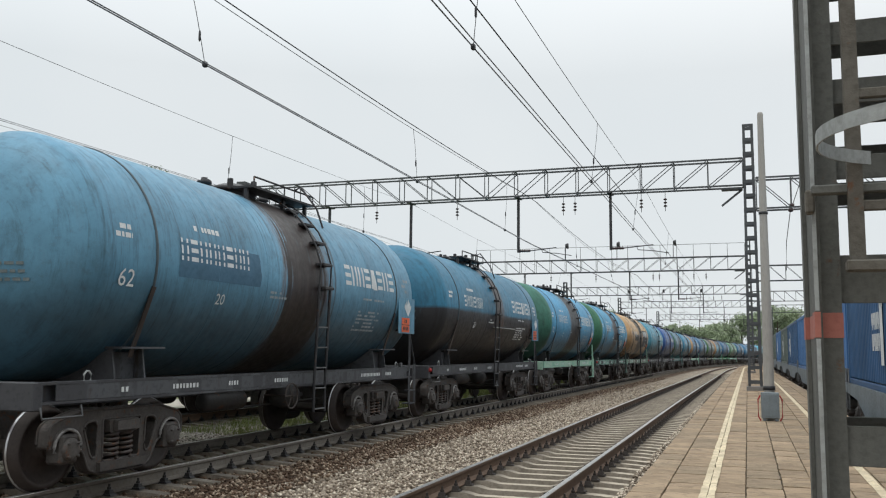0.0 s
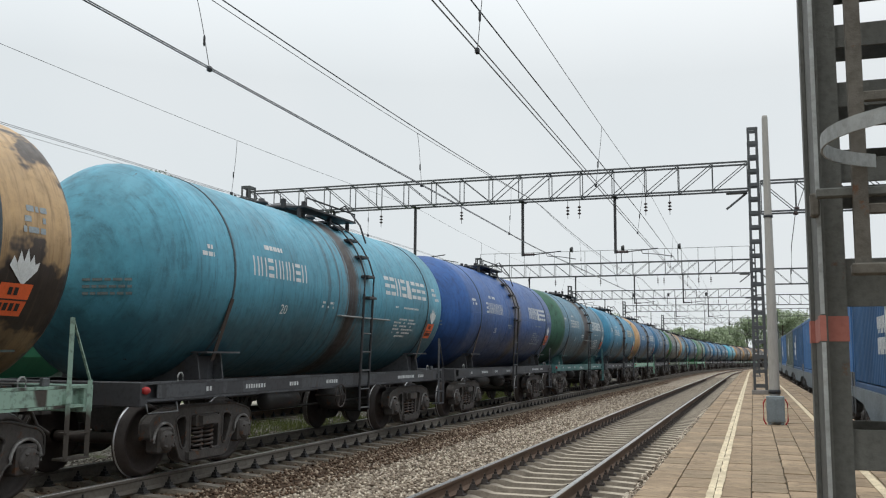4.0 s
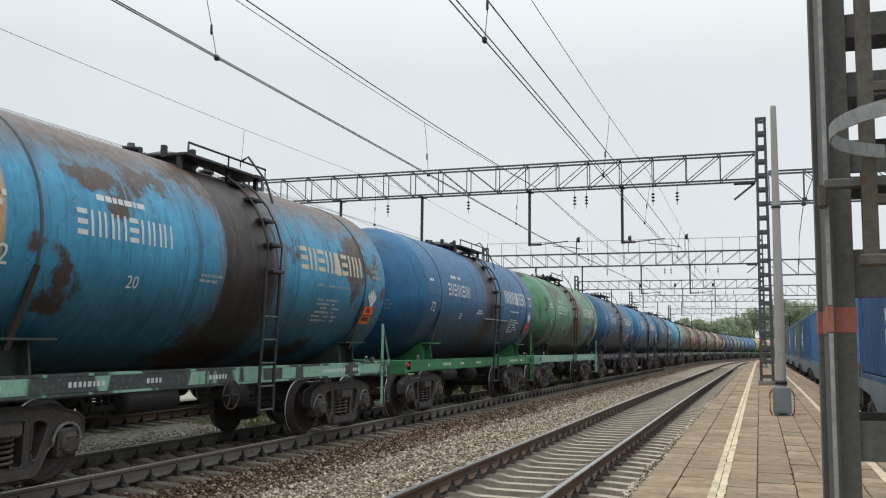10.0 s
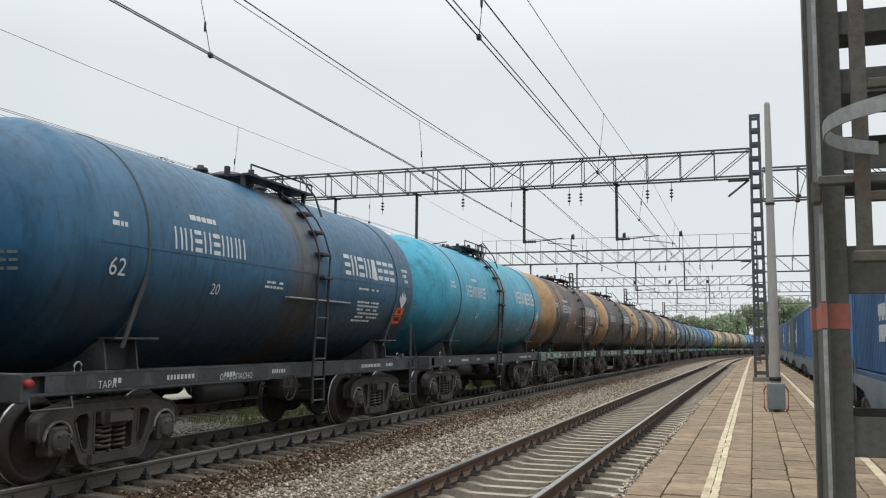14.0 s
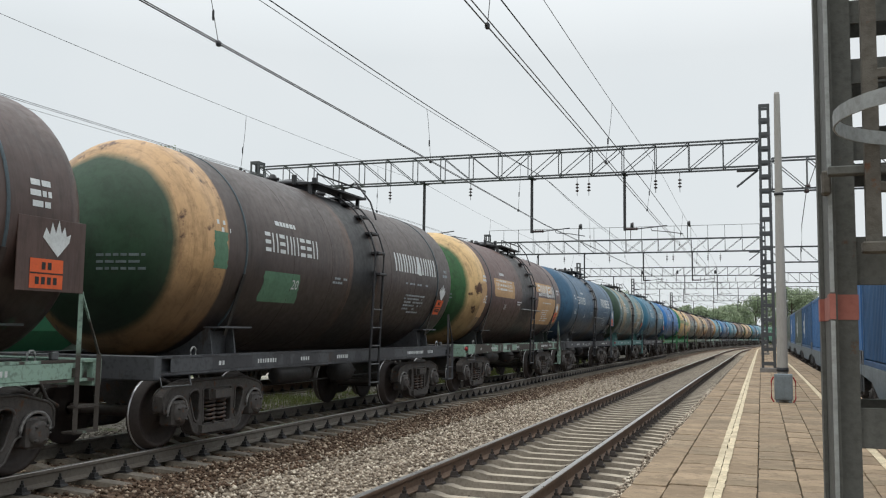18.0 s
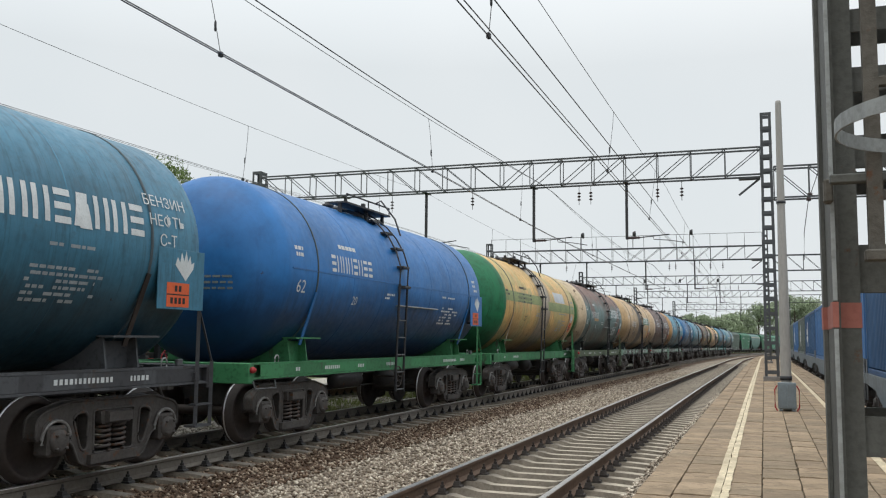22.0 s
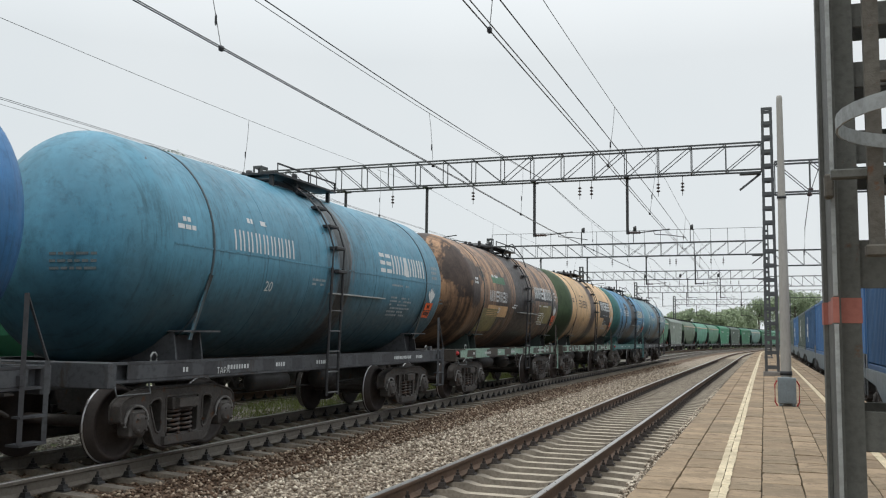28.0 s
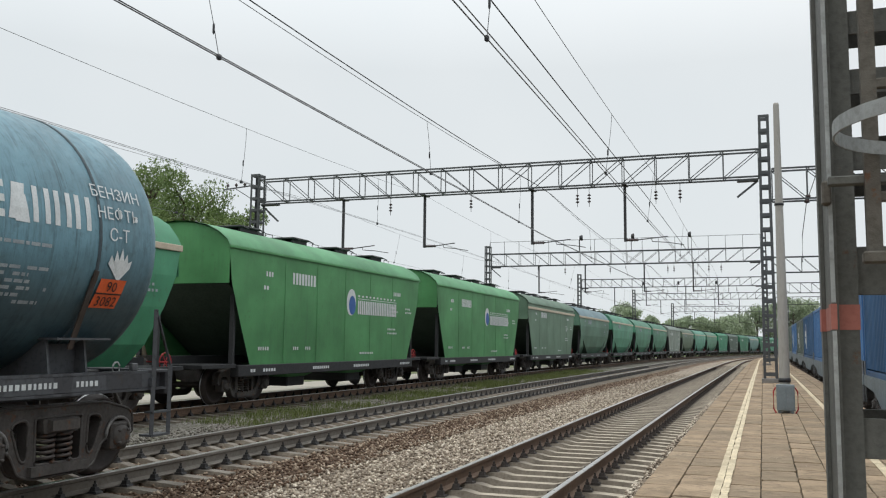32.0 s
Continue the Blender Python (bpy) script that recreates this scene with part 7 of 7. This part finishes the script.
def roof_build(rounded):
    b = Build()
    arc = [(1.58, 3.94), (1.50, 4.08), (1.25, 4.28), (0.9, 4.45), (0.45, 4.555), (0.0, 4.585)] if not rounded else [(1.6, 3.66), (1.47, 3.88), (1.22, 4.18), (0.86, 4.39), (0.4, 4.485), (0.0, 4.505)]
    arc = arc + [(-x, z) for x, z in arc[-2::-1]]
    n = len(arc)
    v = [(x, y, z) for y in (-6.36, 6.36) for x, z in arc]
    b.add(v, [(i, i + 1, n + i + 1, n + i) for i in range(n - 1)], True)
    return b


def hopper_hatch():
    b = Build()
    b.box(-0.55, 0.55, -0.5, 0.5, 0.10, 0.16, 0.02)
    for x in (-0.45, 0.45):
        b.box(x - 0.03, x + 0.03, -0.42, 0.42, -0.08, 0.11)
    for y in (-0.4, 0.4):
        b.tube([(0.55, y, 0.13), (0.72, y, 0.05)], 0.02, 5)
    return b


def still_bogie(parent, y, near=1):
    keep = {k: len(v) for k, v in WHEELS.items()}
    bogie(parent, y, near, False)
    for k in WHEELS:
        del WHEELS[k][keep[k]:]


H_GREEN = hopper_paint("hopper_bright_green", srgb(76, 136, 84, 1.0), grime=0.35)
H_GREEN2 = hopper_paint("hopper_bright_green_roof", srgb(88, 146, 102, 1.0), grime=0.35)
H_LIST = [
    (srgb(70, 140, 104), True, "belt", "pale green hopper wagon with a cream cornice"),
    (None, False, True, "bright green grain hopper wagon with a white emblem"),
    (None, False, True, "bright green grain hopper wagon with a white emblem"),
    (srgb(104, 132, 110), False, "belt", "faded grey-green hopper wagon with a cream cornice"),
    (srgb(92, 128, 108), True, "", "grey-green hopper wagon with a slate roof"),
    (srgb(88, 152, 124), True, "", "pale sea-green hopper wagon with a cream cornice"),
    (srgb(84, 142, 116), True, "", "pale sea-green hopper wagon with a cream cornice"),
    (srgb(80, 138, 112), True, "", "sea-green hopper wagon with a cream cornice"),
    (srgb(130, 142, 132), False, "", "faded grey hopper wagon"),
    (srgb(96, 116, 96), True, "", "dull olive-green hopper wagon"),
    (srgb(92, 154, 132), True, "", "pale sea-green hopper wagon with a cream cornice"),
    (srgb(88, 138, 114), True, "", "sea-green hopper wagon with a cream cornice"),
    (srgb(34, 128, 92), False, "", "vivid green hopper wagon"),
    (srgb(66, 86, 74), False, "", "dark grey-green hopper wagon"),
    (srgb(30, 110, 76), False, "", "vivid dark green hopper wagon"),
    (srgb(98, 134, 128), True, "", "faded blue-green hopper wagon"),
    (srgb(36, 104, 70), False, "", "dark green hopper wagon"),
    (srgb(60, 130, 100), False, "", "green hopper wagon far down the line"),
    (srgb(40, 110, 80), False, "", "green hopper wagon far down the line"),
    (srgb(80, 130, 110), False, "", "green hopper wagon far down the line"),
]
H_ROOF = hopper_paint("hopper_slate_roof", srgb(108, 132, 138))
for i, (col, rounded, logo, label) in enumerate(H_LIST):
    if col is None:
        paint, roof = H_GREEN, H_GREEN2
    else:
        col = tuple(0.9 * c for c in col)
        paint = hopper_paint("hopper_paint", col)
        roof = H_ROOF if i == 4 else hopper_paint("hopper_roof", tuple(0.85 * c for c in col))
    hopper(along(24.64 + 14.6 * (i - 1), TRACKS[2]), paint, roof, rounded, label, logo, i)


# ---- container train on the siding ----
def container(m, paint, label, mark, seed):
    """A forty-foot box: corrugated sides, corner posts, rails and castings."""
    t = thing("shipping_container", m, label, "container", "containers on the siding")
    L, W, Hc = 12.19, 2.44, 2.59
    side = shared(("cside", paint.name), lambda: corrugated(L - 0.3, Hc - 0.30, paint))
    for sx in (-1, 1):
        part("side_wall", side, None, t, at=pose(sx * (W / 2 - 0.04), 0, 0.17, 0, 0, 0 if sx > 0 else 180))
        for z in (0.0, Hc - 0.13):
            part("side_rail", shared(("crail", paint.name), lambda: Build().box(-0.06, 0.06, -L / 2, L / 2, 0, 0.13, 0.01).mesh("side_rail", paint)), None, t, at=pose(sx * (W / 2 - 0.06), 0, z))
        for sy in (-1, 1):
            part("corner_post", shared(("cpost", paint.name), lambda: Build().box(-0.075, 0.075, -0.075, 0.075, 0, Hc, 0.012).mesh("corner_post", paint)), None, t, at=pose(sx * (W / 2 - 0.073), sy * (L / 2 - 0.073), 0))
            for z in (0.0, Hc - 0.118):
                part("corner_casting", shared(("ccast", paint.name), lambda: Build().box(-0.083, 0.083, -0.09, 0.09, 0, 0.12, 0.015).mesh("corner_casting", paint)), None, t, at=pose(sx * (W / 2 - 0.08), sy * (L / 2 - 0.085), z))
    for sy in (-1, 1):
        part("end_wall", shared(("cend", paint.name), lambda: Build().box(-W / 2 + 0.1, W / 2 - 0.1, -0.02, 0.02, 0.1, Hc - 0.1, 0.005).mesh("end_wall", paint)), None, t, at=pose(0, sy * (L / 2 - 0.06), 0))
    part("roof", shared(("croof", paint.name), lambda: Build().box(-W / 2 + 0.1, W / 2 - 0.1, -L / 2 + 0.1, L / 2 - 0.1, Hc - 0.04, Hc - 0.01, 0.005).mesh("roof", paint)), None, t)
    if mark:
        b = Build()
        rng = random.Random(seed)
        x = -W / 2 - 0.002
        for i in range(3):
            y, z = mark + (0.55 if i else 0.0), 1.75 - 0.45 * i
            for j in range(5 if i else 2):
                b.box(x - 0.004, x, y + j * 0.24, y + j * 0.24 + 0.07, z, z + 0.36)
                b.box(x - 0.004, x, y + j * 0.24 + 0.12, y + j * 0.24 + 0.18, z + rng.choice((0, 0.1)), z + 0.36)
        b.box(x - 0.004, x, mark + 0.05, mark + 0.45, 0.55, 2.05)
        tagged(part("word_mark", b, white_paint, t, "white block lettering shapes"), kind="stuff")
    return t


def corrugated(L, h, paint):
    b = Build()
    n = int(L / 0.278)
    p = L / n
    line = []
    for i in range(n):
        y = -L / 2 + i * p
        line += [(0.02, y), (0.02, y + p * 0.26), (-0.016, y + p * 0.5), (-0.016, y + p * 0.76)]
    line.append((0.02, L / 2))
    m = len(line)
    v = [(x, y, z) for z in (0, h) for x, y in line]
    b.add(v, [(i, i + 1, m + i + 1, m + i) for i in range(m - 1)])
    return b.mesh("side_wall", paint)


def flat_wagon(m):
    t = thing("flat_wagon", m, "grey-blue steel flat wagon under a container", "flat wagon", "container flat wagons")
    for sx in (-1, 1):
        prof = [(-6.25, 0.95), (-6.25, 1.22), (6.25, 1.22), (6.25, 0.95), (4.0, 0.86), (2.6, 0.55), (-2.6, 0.55), (-4.0, 0.86)]
        part("fish_belly_sill", shared(("fsill", sx), lambda: Build().prism(prof, sx * 1.22 - 0.05, sx * 1.22 + 0.05, "x").mesh("fish_belly_sill", FLAT_MAT)), None, t)
    for y in (-6.1, -4.2, 0.0, 4.2, 6.1):
        part("cross_beam", shared("fcross", lambda: Build().box(-1.17, 1.17, -0.1, 0.1, 0.95, 1.2).mesh("cross_beam", FLAT_MAT)), None, t, at=pose(0, y, 0))
    for y in (-4.3, 4.3):
        still_bogie(t, y, -1)
    for sy in (-1, 1):
        part("coupler", shared("coupler", lambda: coupler_build().mesh("coupler", bogie_steel)), None, t, at=pose(0, sy * 5.75, 1.04, 0, 0, 0 if sy > 0 else 180))
        part("end_handrail", shared("fstep", lambda: Build().tube([(-1.25, 0, 0.5), (-1.25, 0, 1.6), (-1.25, 0.3, 1.6), (-1.25, 0.3, 0.5)], 0.018, 6).mesh("end_handrail", rung_mat)), None, t, at=pose(0, sy * 6.0, 0))


FLAT_MAT = plain("flat_wagon_grey", (0.17, 0.20, 0.22), (0.08, 0.085, 0.09), 0.6, 0.1, 1.5, 18, 0.2, 0.6)
C_BLUE = hopper_paint("container_blue", srgb(44, 80, 118), grime=0.5)
C_BLUE2 = hopper_paint("container_blue_faded", srgb(62, 104, 152), grime=0.4)
C_OLIVE = hopper_paint("container_grey_green", srgb(88, 98, 92), grime=0.4)
C_RED = hopper_paint("container_dull_red", srgb(128, 92, 84), grime=0.4)
for i, (paint, label, mark) in enumerate(((C_BLUE, "dusty blue corrugated shipping container", 1.0), (C_BLUE, "dusty blue corrugated shipping container with white lettering", -0.6), (C_BLUE2, "faded blue corrugated shipping container", 0), (C_BLUE2, "faded blue corrugated shipping container", 0), (C_BLUE, "blue shipping container with white lettering", 2.0), (C_OLIVE, "grey-green shipping container with pale lettering", 1.0), (C_BLUE2, "blue shipping container with white lettering", 2.0), (C_OLIVE, "grey corrugated shipping container", 0), (C_RED, "dull red shipping container", 0))):
    y = 26.4 - 6.1 + 12.67 * (i - 1)
    flat_wagon(pose(SIDING, y, SIDING_Z))
    container(pose(SIDING, y, SIDING_Z + 1.225), paint, label, mark, i)


# ---- far platform, trees ----
pale_concrete = plain("pale_concrete", (0.42, 0.385, 0.33), (0.26, 0.235, 0.2), 0.85, 0, 0.6, 15, 0.2, 0.5, 0.2)


def far_platform():
    p = tagged(new("far_platform"), "low pale concrete platform beyond the standing train", "platform", kind="structure")
    for i in range(15):
        part("edge_slab", strip([(-18.4, -0.4), (-16.05, -0.4), (-16.05, -0.17), (-16.1, -0.13), (-18.4, -0.13)], 0, 6 + i * 3.0, 6 + i * 3.0 + 2.97), pale_concrete, p)


def tree(m, h, spread, label, seed, n=900, far=False):
    """A tapered trunk with forking limbs; the crown is many small leaf sprays gathered in uneven clumps."""
    rng = random.Random(seed)
    t = thing("tree", m, label, "tree", "trees beyond the tracks")
    b = Build()
    b.tube([(0, 0, -0.4), (0.05 * h / 10, 0, h * 0.25), (0, 0.04 * h / 10, h * 0.5), (0.02, 0, h * 0.85)], [h * 0.028, h * 0.022, h * 0.015, h * 0.004], 8)
    clumps = []
    for i in range(16):
        w, z = rng.uniform(0, math.tau), h * rng.uniform(0.28, 0.92)
        reach = spread * (1 - abs(z / h - 0.52) * 1.25) * rng.uniform(0.5, 1.05)
        tip = Vector((math.cos(w) * reach, math.sin(w) * reach, z + h * 0.06))
        root = Vector((0, 0, max(z - reach * 0.6, h * 0.18)))
        b.tube([root, (root + tip) / 2 + Vector((0, 0, -0.1)), tip], [h * 0.008, h * 0.005, h * 0.002], 5)
        clumps.append((tip, spread * rng.uniform(0.26, 0.42)))
    clumps.append((Vector((0, 0, h * 0.9)), spread * 0.33))
    part("trunk", b, bark_mat, t)
    v, f = [], []
    per = n // len(clumps)
    for c, r in clumps:
        for _ in range(per):
            d = Vector((rng.gauss(0, 1), rng.gauss(0, 1), rng.gauss(0, 0.75))).normalized() * r * rng.uniform(0.45, 1.08)
            p = c + d
            s = (0.30 if not far else 0.7) * rng.uniform(0.6, 1.3)
            q = Euler((rng.uniform(0, 6), rng.uniform(0, 6), rng.uniform(0, 6))).to_matrix()
            for _ in range(3):
                o = len(v)
                jit = Vector((rng.uniform(-1, 1), rng.uniform(-1, 1), rng.uniform(-1, 1))) * s
                q = Euler((rng.uniform(0, 6), rng.uniform(0, 6), rng.uniform(0, 6))).to_matrix()
                v += [tuple(p + jit + q @ Vector(a)) for a in ((-s * 0.5, 0, 0), (0, -s * 0.3, 0.06), (s * 0.55, 0, 0), (0, s * 0.3, 0.06))]
                f.append((o, o + 1, o + 2, o + 3))
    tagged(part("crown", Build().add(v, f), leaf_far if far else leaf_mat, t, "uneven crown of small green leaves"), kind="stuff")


far_platform()
for i, (x, y, h, sp) in enumerate(((-67, 84, 23, 6.5), (-60, 81, 20.0, 5.8), (-73, 88, 21, 6), (-54, 82, 16.5, 4.2), (-80, 92, 20, 6), (-50, 85, 12, 3))):
    tree(pose(x, y, -0.6), h, sp, "tall leafy green tree behind the standing wagons", 40 + i, 3400)
# a belt of trees on the inner side of the far bend: x, height and spread of each
belt = [(-48.5, 318, 16.5, 7.4), (-43.6, 314, 14.0, 5.4), (-53.5, 323, 14.0, 6), (-60, 338, 12, 6.5), (-70, 346, 12, 6.5)]
belt += [(x, 312 + (i * 7) % 19, h, 4.4) for i, (x, h) in enumerate(((-39.6, 10.6), (-35.6, 11.8), (-32, 10.4), (-28.7, 10.8), (-25.4, 11.6), (-22, 10.8), (-18.2, 11.4), (-14.6, 11.6), (-11.4, 12.8)))]
belt += [(x, 368 + (i * 5) % 11, h, 6.6) for i, (x, h) in enumerate(((-8.6, 14.0), (-2.0, 19.0), (4.4, 20.5), (11.4, 21), (16.4, 20)))]
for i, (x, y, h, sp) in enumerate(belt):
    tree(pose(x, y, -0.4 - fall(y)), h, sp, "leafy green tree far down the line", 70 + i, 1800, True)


def weeds():
    """Tufts of grass among the stones between the two far tracks."""
    rng = np.random.default_rng(9)
    v, f = [], []
    for _ in range(5200):
        s = rng.uniform(17, 62)
        x = rng.choice([rng.normal(-11.3, 0.4), rng.normal(-10.7, 0.5), rng.normal(-12.0, 0.3)])
        if math.sin(s * 0.7) + math.sin(s * 1.9 + 1) + rng.normal(0, 0.7) < -0.1:
            continue
        for _ in range(6):
            px, py, w, h = x + rng.normal(0, 0.09), s + rng.normal(0, 0.09), rng.uniform(0, math.tau), rng.uniform(0.06, 0.22)
            o = len(v)
            dx, dy = math.cos(w) * 0.012, math.sin(w) * 0.012
            tip = (px + rng.normal(0, 0.05), py + rng.normal(0, 0.05), -0.3 + h)
            v += [(px - dx, py - dy, -0.31), (px + dx, py + dy, -0.31), tip]
            f.append((o, o + 1, o + 2))
    b = Build().add(v, f)
    tagged(new("grass_tufts", b.mesh("grass_tufts", grass_mat)), "tufts of green grass between the far tracks", "grass", kind="stuff")


weeds()


# ---- what moves ----
def motions():
    """The train rolls towards and past the viewer; the wheelsets turn."""
    steps = [i * 0.5 for i in range(65)]
    for i, w in enumerate(WAGONS):
        walk(w, [(t, along(gap_at(i + 1, t) - SPACING / 2, TRACKS[1])) for t in steps])
    for side, sets in WHEELS.items():
        first = sets[0]
        turn = [(f / 30, pose(0, side * 0.925, 0.475) @ Matrix.Rotation((gap_at(0, f / 30) - gap_at(0, 0)) / 0.475, 4, "X").inverted()) for f in range(0, 961)]
        walk(first, turn)
        act, slot = first.animation_data.action, first.animation_data.action_slot
        for w in sets[1:]:
            w.rotation_mode = "QUATERNION"
            w.animation_data_create()
            w.animation_data.action = act
            w.animation_data.action_slot = slot


motions()
